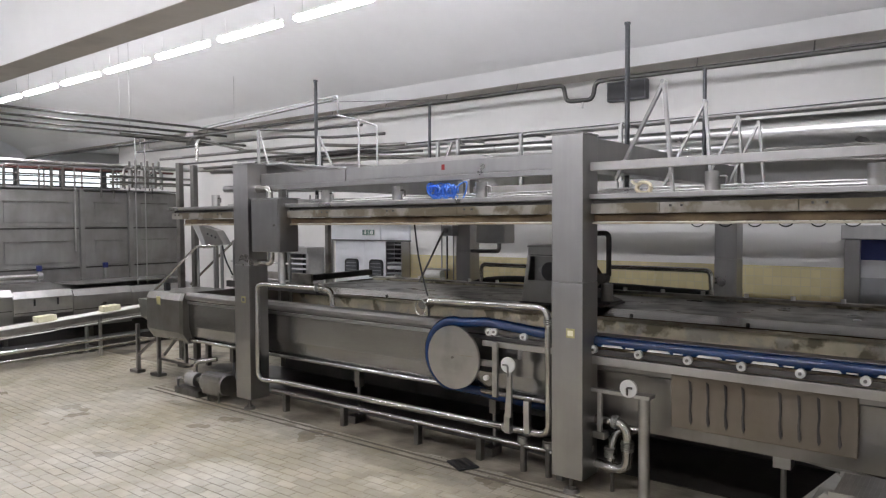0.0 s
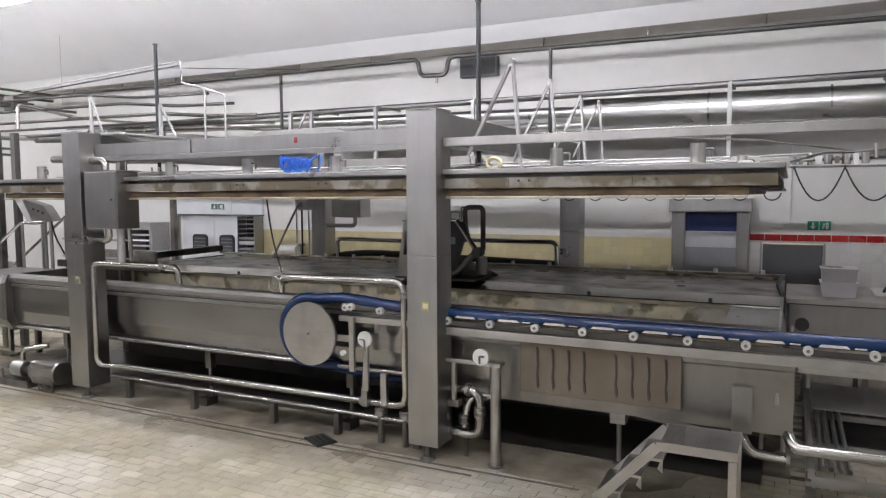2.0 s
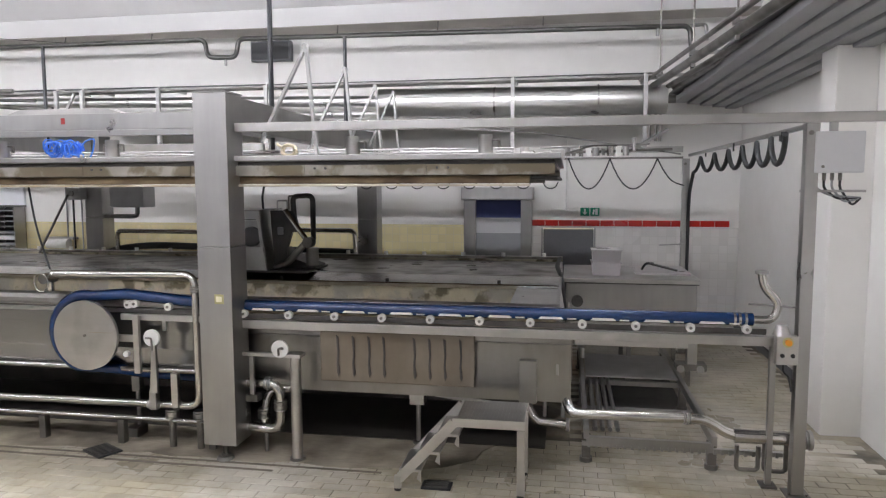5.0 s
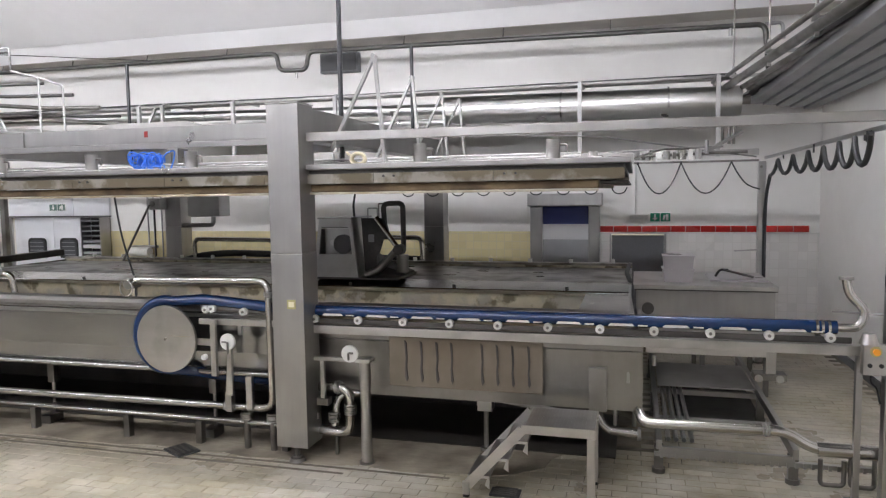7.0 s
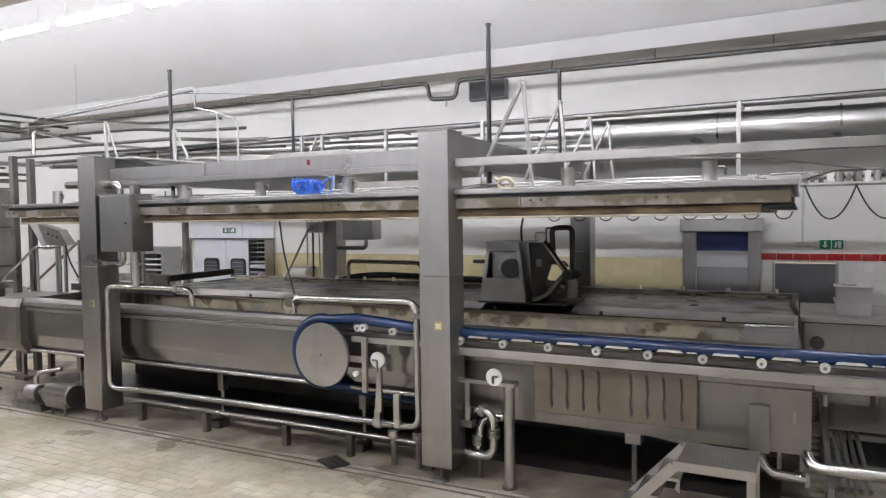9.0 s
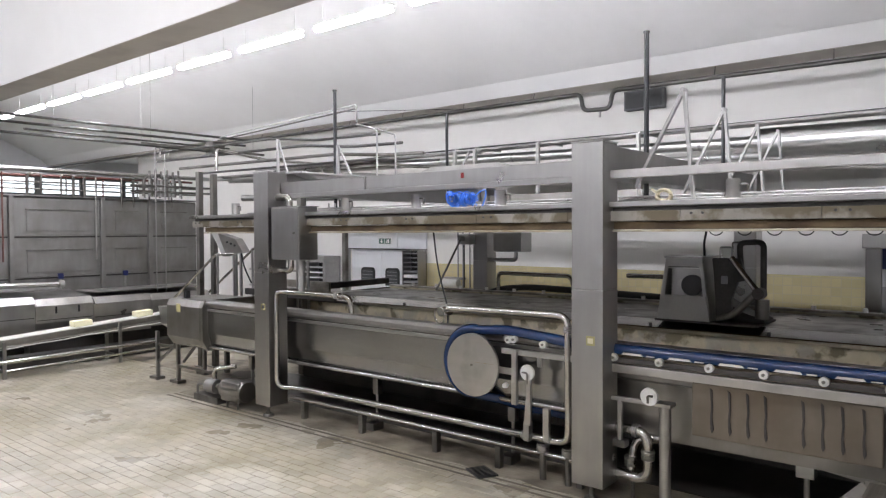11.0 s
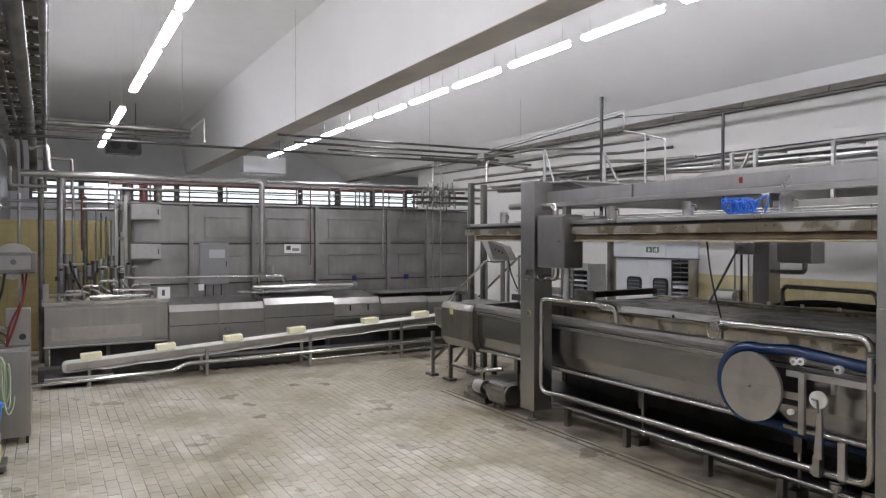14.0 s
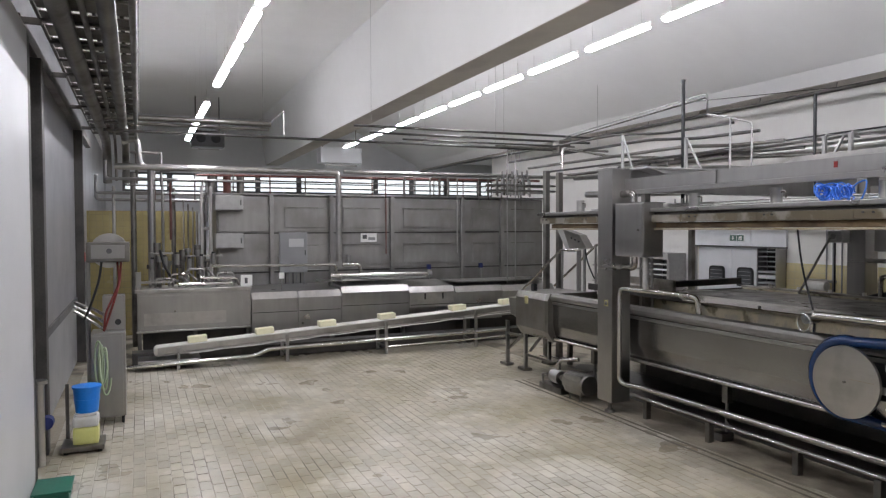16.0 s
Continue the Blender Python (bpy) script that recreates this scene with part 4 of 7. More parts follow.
    part("knob", rod(B(), (-4.20, 6.13, 0.97), (-4.20, 6.17, 0.97), 0.028, 12), WHITE_PLASTIC, t)
    # end stand with control box
    part("end_leg", box(B(), 1.75, 1.80, 6.28, 6.33, 0.02, 1.255, 0.004), STEEL, t)
    part("end_foot", box(B(), 1.71, 1.84, 6.24, 6.38, 0.0, 0.02, 0.003), STEEL_DARK, t)


def control_boxes():
    t = thing("switch_box", (1.80, 6.10, 1.12), "steel switch box with an orange rotary switch on the post", "switch box")
    part("case", box(B(), 1.73, 1.90, 6.04, 6.128, 1.14, 1.38, 0.01), STEEL_LIGHT, t)
    part("dome", rod(B(), (1.78, 6.1, 1.38), (1.78, 6.1, 1.46), 0.07, 18, 0.045), STEEL_LIGHT, t)
    sw = part("switch_plate", rod(B(), (1.815, 6.032, 1.33), (1.815, 6.04, 1.33), 0.042, 20), YELLOW, t, "yellow switch plate")
    part("switch_knob", rod(B(), (1.815, 6.01, 1.33), (1.815, 6.032, 1.33), 0.026, 16), ORANGE, sw, "orange rotary knob")
    for x in (1.775, 1.855):
        part("button", rod(B(), (x, 6.028, 1.22), (x, 6.04, 1.22), 0.017, 12), BLACK, t)
    part("cable", tube(B(), [(1.80, 6.09, 1.14), (1.80, 6.09, 1.07), (1.85, 6.11, 1.03), (1.88, 6.12, 0.9)], 0.008, 0.03, 6), BLACK, t)
    t = thing("junction_box", (2.15, 6.18, 2.6), "pale grey junction box hung under the rail with cables below", "junction box")
    part("case", box(B(), 1.98, 2.35, 6.12, 6.30, 2.70, 3.03, 0.012), PANEL_WHITE, t)
    part("bracket", box(B(), 2.1, 2.16, 6.17, 6.20, 3.03, 3.105), STEEL, t)
    part("latch", rod(B(), (2.04, 6.11, 2.75), (2.04, 6.12, 2.75), 0.012, 8), STEEL_DARK, t)
    for k in range(4):
        x = 2.02 + 0.06 * k
        g = part("cable_gland", rod(B(), (x, 6.2, 2.64), (x, 6.2, 2.70), 0.016, 8), STEEL_DARK, t)
        part("cable", tube(B(), [(x, 6.2, 2.64), (x, 6.2, 2.58), (x + 0.1, 6.2, 2.52 - 0.03 * k), (2.36, 6.2, 2.5)], 0.010, 0.05, 6), BLACK if k % 2 else PANEL_GREY, g)
    part("tray", box(B(), 1.92, 2.38, 6.15, 6.27, 2.545, 2.565), STEEL, t)
    # control cabinet on the left press column
    t = thing("control_cabinet", (-7.72, 6.2, 2.2), "grey steel control cabinet on the press column", "control cabinet")
    part("case", box(B(), -8.02, -7.44, 6.03, 6.36, 2.235, 2.955, 0.012), STEEL, t)
    part("door", box(B(), -8.01, -7.45, 6.015, 6.028, 2.245, 2.945, 0.006), STEEL, t)
    part("rain_edge", box(B(), -8.04, -7.42, 6.02, 6.38, 2.957, 2.968, 0.003), STEEL, t)
    part("lock", rod(B(), (-7.52, 6.0, 2.6), (-7.52, 6.016, 2.6), 0.015, 10), STEEL_DARK, t)
    part("conduit", tube(B(), [(-8.07, 6.18, 3.10), (-7.82, 6.18, 3.10), (-7.82, 6.18, 2.96)], 0.05, 0.13, 12), POLISHED, t, "polished bent conduit")
    part("conduit", tube(B(), [(-8.07, 6.18, 2.08), (-7.80, 6.18, 2.08), (-7.80, 6.18, 2.23)], 0.045, 0.12, 12), POLISHED, t)
    part("conduit", tube(B(), [(-7.60, 6.2, 2.23), (-7.60, 6.2, 1.80)], 0.045, 0, 12), GALV, t)


def front_pipes():
    # long return pipe with riser and outlet
    t = thing("return_pipe", (-5.5, 6.25, 0), "polished steel milk pipe with elbows and unions", "pipe", "milk pipes")
    z = 0.43
    main = part("run", tube(B(), [(-8.0, 6.08, 1.2), (-8.0, 6.08, z + 0.02), (-7.7, 6.20, z + 0.02), (-3.48, 6.22, z + 0.03), (-3.48, 6.20, 1.76), (-5.02, 6.20, 1.74)], 0.037, 0.13, 12), POLISHED, t)
    for x in (-4.0, -3.72):
        part("union", clamp(B(), (x, 6.22, z + 0.03), (1, 0, 0), 0.037), STEEL, main)
    part("union", clamp(B(), (-3.48, 6.205, 1.62), (0, 0, 1), 0.037), STEEL, main)
    v = part("outlet_valve", rod(B(), (-5.06, 6.12, 1.70), (-5.06, 6.28, 1.70), 0.055, 16), POLISHED, t, "round outlet valve")
    part("valve_ring", tube(B(), [(-5.08 + 0.075 * math.cos(a), 6.12, 1.66 + 0.09 * math.sin(a)) for a in [k * math.pi / 10 for k in range(21)]], 0.010, 0, 6), POLISHED, v)
    part("spout", tube(B(), [(-5.08, 6.25, 1.70), (-5.12, 6.3, 1.56)], 0.032, 0, 10), POLISHED, v)
    part("bracket", box(B(), -3.52, -3.44, 6.235, 6.30, 1.60, 1.66, 0.004), STEEL_DARK, t)
    # upper left pipe
    t = thing("feed_pipe", (-7.3, 6.25, 0), "polished steel feed pipe bending down into the vat", "pipe", "milk pipes")
    part("run", tube(B(), [(-8.0, 6.08, 1.2), (-8.0, 6.08, 1.79), (-7.10, 6.43, 1.75), (-6.96, 6.50, 1.73), (-6.94, 6.52, 1.45)], 0.036, 0.09, 12), POLISHED, t)
    part("union", clamp(B(), (-7.14, 6.415, 1.752), (1, 0.39, -0.04), 0.036), STEEL, t)
    part("clip", tube(B(), [(-7.08 + 0.06 * math.cos(a), 6.42, 1.78 + 0.06 * math.sin(a)) for a in [k * math.pi / 8 for k in range(17)]], 0.008, 0, 6), STEEL, t)
    # square rail near the floor
    t = thing("floor_rail", (-5.6, 6.3, 0), "round steel floor rail on short feet along the vat", "rail")
    part("rail", tube(B(), [(-8.0, 6.30, 0.272), (-3.0, 6.30, 0.272)], 0.028, 0, 12), POLISHED, t)
    for x in (-7.7, -6.55, -5.3, -4.4, -3.4):
        part("foot", box(B(), x - 0.035, x + 0.035, 6.28, 6.36, 0.0, 0.246, 0.006), STEEL_DARK, t)
    # hand valves: white hand wheels on posts
    for x, z, zb, y in ((-3.90, 1.15, 0.42, 6.12),):
        t = thing("hand_valve", (x, y, 0.3), "hand valve with a white disc handle on a steel lever", "valve", "hand valves")
        part("handle", rod(B(), (x, y - 0.02, z), (x, y + 0.005, z), 0.082, 24), WHITE_PLASTIC, t, "white round handle")
        part("lever", tube(B(), [(x - 0.05, y - 0.035, z), (x + 0.01, y - 0.035, z), (x + 0.01, y - 0.03, z - 0.12)], 0.010, 0.02, 6), STEEL_DARK, t)
        part("stem", prism(B(), ((x - 0.05, 0.60), (x + 0.03, 0.60), (x + 0.025, 1.08), (x - 0.012, 1.08)), "y", y, y + 0.03), STEEL_LIGHT, t)
        part("valve_body", box(B(), x - 0.075, x - 0.005, y + 0.02, y + 0.10, zb, 0.62, 0.008), STEEL, t)
    for x in (-3.58,):
        t = thing("pipe_stub", (x - 0.1, 6.18, 0.4), "short upright steel pipe bracket with union", "pipe bracket")
        part("upright", box(B(), x - 0.17, x - 0.10, 6.16, 6.21, 0.45, 0.79, 0.006), STEEL_LIGHT, t)
        part("bellows", clamp(clamp(B(), (x + 0.05, 6.3, 0.33), (0, 0, 1), 0.05), (x + 0.05, 6.3, 0.36), (0, 0, 1), 0.05), STEEL, t)
        part("bellows", clamp(clamp(B(), (x - 0.25, 6.3, 0.33), (0, 0, 1), 0.05), (x - 0.25, 6.3, 0.36), (0, 0, 1), 0.05), STEEL, t)
        part("drain", rod(B(), (x + 0.05, 6.3, 0.0), (x + 0.05, 6.3, 0.33), 0.035), STEEL_DARK, t)
        part("drain", rod(B(), (x - 0.25, 6.3, 0.0), (x - 0.25, 6.3, 0.33), 0.035), STEEL_DARK, t)
    # valve group by the right column
    t = thing("valve_group", (-2.75, 6.3, 0), "steel drain valve group with elbows, unions and a round post", "valve group")
    part("round_post", rod(B(), (-2.475, 6.2, 0.02), (-2.475, 6.2, 1.0), 0.052, 20), STEEL_LIGHT, t, "round satin steel post")
    part("post_foot", rod(B(), (-2.475, 6.2, 0.0), (-2.475, 6.2, 0.02), 0.075, 20), STEEL_DARK, t)
    part("post_head", box(B(), -2.55, -2.40, 6.13, 6.27, 1.0, 1.035, 0.004), STEEL_LIGHT, t)
    part("cross_bar", box(B(), -3.02, -2.55, 6.18, 6.22, 0.99, 1.03, 0.004), STEEL, t)
    part("hanger", box(B(), -2.93, -2.89, 6.17, 6.21, 0.62, 0.99, 0.003), STEEL, t)
    h = part("handle", rod(B(), (-2.59, 6.10, 1.09), (-2.59, 6.125, 1.09), 0.082, 24), WHITE_PLASTIC, t, "white round handle")
    part("lever", tube(B(), [(-2.55, 6.09, 1.10), (-2.60, 6.09, 1.10), (-2.60, 6.1, 1.03)], 0.011, 0.02, 6), STEEL_DARK, h)
    u = part("u_bend", tube(B(), [(-3.0, 6.3, 0.70), (-2.68, 6.3, 0.70), (-2.68, 6.3, 0.24), (-3.02, 6.3, 0.26)], 0.048, 0.14, 14, 6), POLISHED, t, "polished pipe loop")
    part("union", clamp(B(), (-2.80, 6.3, 0.70), (1, 0, 0), 0.048), STEEL, u)
    part("union", clamp(clamp(B(), (-2.68, 6.3, 0.47), (0, 0, 1), 0.048), (-2.68, 6.3, 0.51), (0, 0, 1), 0.048), STEEL, u)
    i = part("inner_bend", tube(B(), [(-2.62, 6.5, 0.60), (-2.86, 6.42, 0.60), (-2.88, 6.36, 0.28)], 0.044, 0.12, 12, 6), POLISHED, t)
    part("union", clamp(clamp(B(), (-2.88, 6.36, 0.36), (0, 0, 1), 0.046), (-2.88, 6.36, 0.40), (0, 0, 1), 0.046), STEEL, i)
    part("thin_pipe", tube(B(), [(-3.02, 6.24, 0.55), (-3.02, 6.24, 0.24)], 0.018, 0, 8), POLISHED, t)
    part("union", clamp(B(), (-3.02, 6.24, 0.42), (0, 0, 1), 0.025), STEEL, t)
    part("valve_block", box(B(), -3.06, -2.88, 6.22, 6.32, 0.53, 0.60, 0.008), STEEL_DARK, t)
    part("leg", rod(B(), (-2.85, 6.34, 0.0), (-2.85, 6.34, 0.22), 0.02), STEEL_DARK, t)


def pump():
    t = thing("pump", (-9.2, 6.15, 0), "small steel pump and motor on a floor plate", "pump")
    part("base", box(B(), -10.0, -9.35, 6.0, 6.25, 0.0, 0.10, 0.01), STEEL_DARK, t)
    part("motor", rod(B(), (-9.25, 6.1, 0.26), (-8.72, 6.1, 0.26), 0.15, 20), BODY_STEEL, t)
    part("motor_cover", box(B(), -9.22, -8.76, 5.96, 6.24, 0.10, 0.40, 0.05), BODY_STEEL, t, "dull steel motor cover")
    for x in (-9.12, -8.85):
        part("foot", rod(B(), (x, 6.02, 0.0), (x, 6.02, 0.12), 0.015, 8), STEEL_DARK, t)
    part("housing", rod(B(), (-9.72, 6.1, 0.24), (-9.48, 6.1, 0.24), 0.11, 18), STEEL, t)
    part("inlet", tube(B(), [(-9.6, 6.12, 0.32), (-9.6, 6.12, 0.5), (-9.3, 6.3, 0.55)], 0.035, 0.08, 10), POLISHED, t)
    part("shaft", rod(B(), (-9.48, 6.1, 0.25), (-9.25, 6.1, 0.25), 0.05, 12), STEEL_DARK, t)
    part("hook", tube(B(), [(-9.74, 6.0, 0.27), (-9.9, 6.0, 0.25), (-9.92, 6.02, 0.10)], 0.02, 0.06, 8), STEEL, t)


def step_stool():
    x0, x1, y0, y1, z = -0.86, -0.29, 5.70, 6.20, 0.66
    t = thing("step_stool", (-0.8, 5.95, 0), "grey steel step stool with a ribbed platform", "step stool")
    part("platform", box(B(), x0, x1, y0, y1, z - 0.03, z, 0.004), STEEL, t)
    b = B()
    for k in range(18):
        x = x0 + 0.02 + k * (x1 - x0 - 0.04) / 17
        for j in range(2):
            ya = y0 + 0.01 + j * (y1 - y0) / 2
            box(b, x - 0.006, x + 0.006, ya, ya + (y1 - y0) / 2 - 0.02, z, z + 0.004)
    tagged(part("platform_ribs", b, STEEL, t), kind="stuff")
    part("apron", box(B(), x0 - 0.03, x1 + 0.01, y0 - 0.012, y0, z - 0.07, z + 0.004, 0.003), STEEL_LIGHT, t)
    part("apron", box(B(), x0 - 0.03, x1 + 0.01, y1, y1 + 0.012, z - 0.07, z + 0.004, 0.003), STEEL_LIGHT, t)
    for y in (y0, y1):
        leg = part("leg", box(B(), x1 - 0.06, x1 + 0.005, y - 0.02 if y == y0 else y - 0.03, y + 0.03 if y == y0 else y + 0.02, 0.03, z - 0.07, 0.004), STEEL_LIGHT, t)
        part("foot", rod(B(), (x1 - 0.03, y, 0), (x1 - 0.03, y, 0.03), 0.03, 12), BLACK, leg)
        s = part("stringer", bar(B(), (x0 - 0.02, y, z - 0.035), (-1.36, y, 0.10), 0.025, 0.085), STEEL_LIGHT, t)
        part("toe", box(B(), -1.40, -1.34, y - 0.02, y + 0.02, 0.02, 0.13, 0.004), STEEL_LIGHT, s)
        part("foot", rod(B(), (-1.37, y, 0), (-1.37, y, 0.02), 0.03, 12), BLACK, s)
    for k in range(3):
        zz = 0.16 + 0.165 * k
        x = -1.34 + 0.165 * k
        part("tread", box(B(), x - 0.02, x + 0.17, y0 + 0.015, y1 - 0.015, zz, zz + 0.025, 0.004), STEEL_LIGHT, t)
        part("riser_plate", prism(B(), ((x + 0.15, zz), (x + 0.17, zz), (x + 0.17, zz - 0.09), (x + 0.13, zz - 0.06)), "y", y0 + 0.02, y0 + 0.03), STEEL_LIGHT, t)


def floor_drains():
    for x, y, w, d, r in ((-4.45, 6.06, 0.33, 0.24, -28), (-1.05, 5.82, 0.26, 0.16, 0)):
        b = box(B(), x - w / 2, x + w / 2, y - d / 2, y + d / 2, 0.0, 0.02, 0.006, pose(x, y, 0, 0, 0, r) @ pose(-x, -y, 0))
        t = solo("floor_drain", b, BLACK, "dark sunken floor drain cover in the tiles", "floor drain", "floor drains")
        for k in range(4):
            yy = y - d / 2 + d * (k + 0.5) / 4
            part("bar", box(B(), x - w / 2 + 0.03, x + w / 2 - 0.03, yy - 0.012, yy + 0.012, 0.02, 0.03, 0.003, pose(x, y, 0, 0, 0, r) @ pose(-x, -y, 0)), SHADOW_STEEL, t)


# ---- the right-hand end: floor pipes, cart track and the far basin ----
def right_end():
    t = thing("floor_pipe", (0.9, 6.35, 0), "polished steel pipe stepping down along the floor", "pipe", "milk pipes")
    p = part("run", tube(B(), [(0.05, 6.5, 0.62), (0.10, 6.38, 0.53), (1.25, 6.35, 0.555), (1.46, 6.35, 0.42), (2.06, 6.33, 0.425)], 0.045, 0.10, 14, 6), POLISHED, t)
    part("thick_end", tube(B(), [(1.50, 6.35, 0.42), (2.06, 6.33, 0.425)], 0.060, 0, 14), POLISHED, p)
    part("union", clamp(B(), (2.07, 6.33, 0.42), (1, 0, 0), 0.055), STEEL, p)
    part("end_disc", rod(B(), (2.09, 6.33, 0.42), (2.12, 6.33, 0.42), 0.085, 18), STEEL, p)
    part("union", clamp(B(), (1.10, 6.353, 0.552), (1, 0, 0), 0.042), STEEL, p)
    t = thing("drain_elbow", (-0.15, 6.4, 0), "polished steel pipe elbow behind the step stool", "pipe", "milk pipes")
    part("run", tube(B(), [(-0.31, 6.5, 0.58), (-0.23, 6.42, 0.43), (0.06, 6.42, 0.41)], 0.04, 0.07, 12), POLISHED, t)
    part("flange", rod(B(), (0.05, 6.42, 0.41), (0.08, 6.42, 0.41), 0.06, 16), STEEL, t)
    # cart track running to the far side
    t = thing("cart_track", (0.75, 8.0, 0), "low steel cart track with pipes between the rails", "cart track")
    for x in (0.24, 1.37):
        part("rail", bar(B(), (x, 6.5, 0.30), (x, 10.2, 0.30), 0.05, 0.09), STEEL, t)
        for y in (6.62, 8.3, 10.0):
            f = part("leg", box(B(), x - 0.04, x + 0.04, y - 0.04, y + 0.04, 0.04, 0.26, 0.005), STEEL_DARK, t)
            part("foot", rod(B(), (x, y, 0), (x, y, 0.045), 0.06, 14), STEEL_DARK, f)
    for k, x in enumerate((0.33, 0.40, 0.47, 0.54)):
        part("thin_pipe", tube(B(), [(x, 6.75, 0.27), (x, 9.3, 0.27)], 0.022, 0, 8), STEEL, t)
    for y in (6.55, 7.45, 8.5):
        part("cross_bar", bar(B(), (0.24, y, 0.24), (1.37, y, 0.24), 0.05, 0.06), STEEL, t)
    part("comb_strip", box(B(), 0.2, 2.0, 6.55, 6.60, 0.17, 0.21, 0.004), STEEL, t)
    b = B()
    for k in range(26):
        box(b, 0.25 + 0.066 * k, 0.275 + 0.066 * k, 6.535, 6.55, 0.165, 0.215)
    tagged(part("comb_teeth", b, STEEL, t), kind="stuff")
    part("sheet", box(B(), 0.28, 1.32, 8.3, 9.4, 0.35, 0.365, 0.005), STEEL, t, "flat steel cover sheet")
    part("pit_cover", box(B(), 0.48, 1.40, 8.1, 9.6, 0.002, 0.012), SHADOW_STEEL, t, "black rubber mat below the rails")
    for x0, x1, z in ((1.55, 1.62, 0.3), (1.78, 1.84, 0.35)):
        part("hanging_pipe", tube(B(), [(x0, 6.45, z), (x0, 6.45, 0.08), (x0 + 0.18, 6.45, 0.08), (x0 + 0.18, 6.45, z)], 0.02, 0.04, 8), STEEL_DARK, t)
    # frame below the rail end
    part("stand_bar", box(B(), 0.12, 1.25, 6.9, 6.97, 1.05, 1.14, 0.005), STEEL_LIGHT, t)
    part("stand_bar", box(B(), 1.18, 1.27, 6.9, 7.0, 0.88, 1.25, 0.005), STEEL, t)
    part("carrier", box(B(), 1.08, 1.36, 6.88, 7.05, 0.84, 0.90, 0.006), STEEL_DARK, t)
    for x in (1.12, 1.30):
        part("wheel", rod(B(), (x, 6.87, 0.86), (x, 6.91, 0.86), 0.035, 14), STEEL, t)
    part("hanger_bolt", rod(B(), (0.2, 6.93, 0.92), (0.2, 6.93, 1.02), 0.02), STEEL, t)
    # far basin with lids and boxes on it
    t = thing("brine_basin", (0.85, 9.9, 0), "long steel basin with a flat lid beside the vat", "basin")
    x0, x1, y0, y1 = 0.0, 1.70, 9.2, 10.7
    part("body", box(B(), x0 + 0.04, x1 - 0.03, y0 + 0.03, y1, 0.68, 1.33, 0.01), STEEL, t)
    part("lid", box(B(), x0, x1, y0 - 0.02, y1, 1.345, 1.40, 0.008), STEEL_LIGHT, t, "flat bright steel lid")
    part("rim", box(B(), x0 + 0.02, x1 - 0.01, y0 + 0.01, y1, 1.33, 1.345), SHADOW_STEEL, t)
    for x in (0.1, 0.85, 1.6):
        for y in (9.35, 10.6):
            part("leg", box(B(), x - 0.03, x + 0.03, y - 0.03, y + 0.03, 0.0, 0.68, 0.004), STEEL_DARK, t)
    part("port", rod(B(), (0.18, 9.16, 1.10), (0.18, 9.24, 1.10), 0.075, 20), SHADOW_STEEL, t, "dark round port")
    part("label_plate", box(B(), 1.02, 1.14, 9.222, 9.228, 0.92, 0.96), STEEL_LIGHT, t)
    t = thing("plastic_crate", (0.57, 9.7, 1.4), "stack of translucent plastic crates on the basin lid", "crate")
    for k in range(2):
        z = 1.40 + 0.17 * k
        part("tub", prism(B(), ((0.385, z), (0.735, z), (0.75, z + 0.16), (0.37, z + 0.16)), "y", 9.5, 9.9), CLEAR_BOX, t)
        part("rim", box(B(), 0.36, 0.76, 9.49, 9.91, z + 0.155, z + 0.17, 0.004), CLEAR_BOX, t)
    t = thing("tool_tray", (1.3, 9.9, 1.4), "dark hand tool lying in a shallow tray", "tool")
    part("tray", box(B(), 0.95, 1.65, 9.6, 10.3, 1.402, 1.43, 0.008), CLEAR_BOX, t)
    part("blade", bar(B(), (1.15, 9.85, 1.53), (1.5, 9.75, 1.45), 0.09, 0.02), SHADOW_STEEL, t)
    part("grip", tube(B(), [(1.05, 9.9, 1.44), (1.1, 9.88, 1.53), (1.2, 9.84, 1.53)], 0.017, 0.04, 8), BLACK, t)
    b = bar(B(), (1.42, 11.05, 1.68), (1.80, 11.1, 1.70), 0.03, 0.02)
    solo("post_hook", b, STEEL, "small steel hook arm on the post", "hook")


hose_track()
control_boxes()
front_pipes()
pump()
step_stool()
floor_drains()
right_end()


# ---- behind the press: carriage, far wall fittings, ducts and ceiling pipes ----
CAR = []


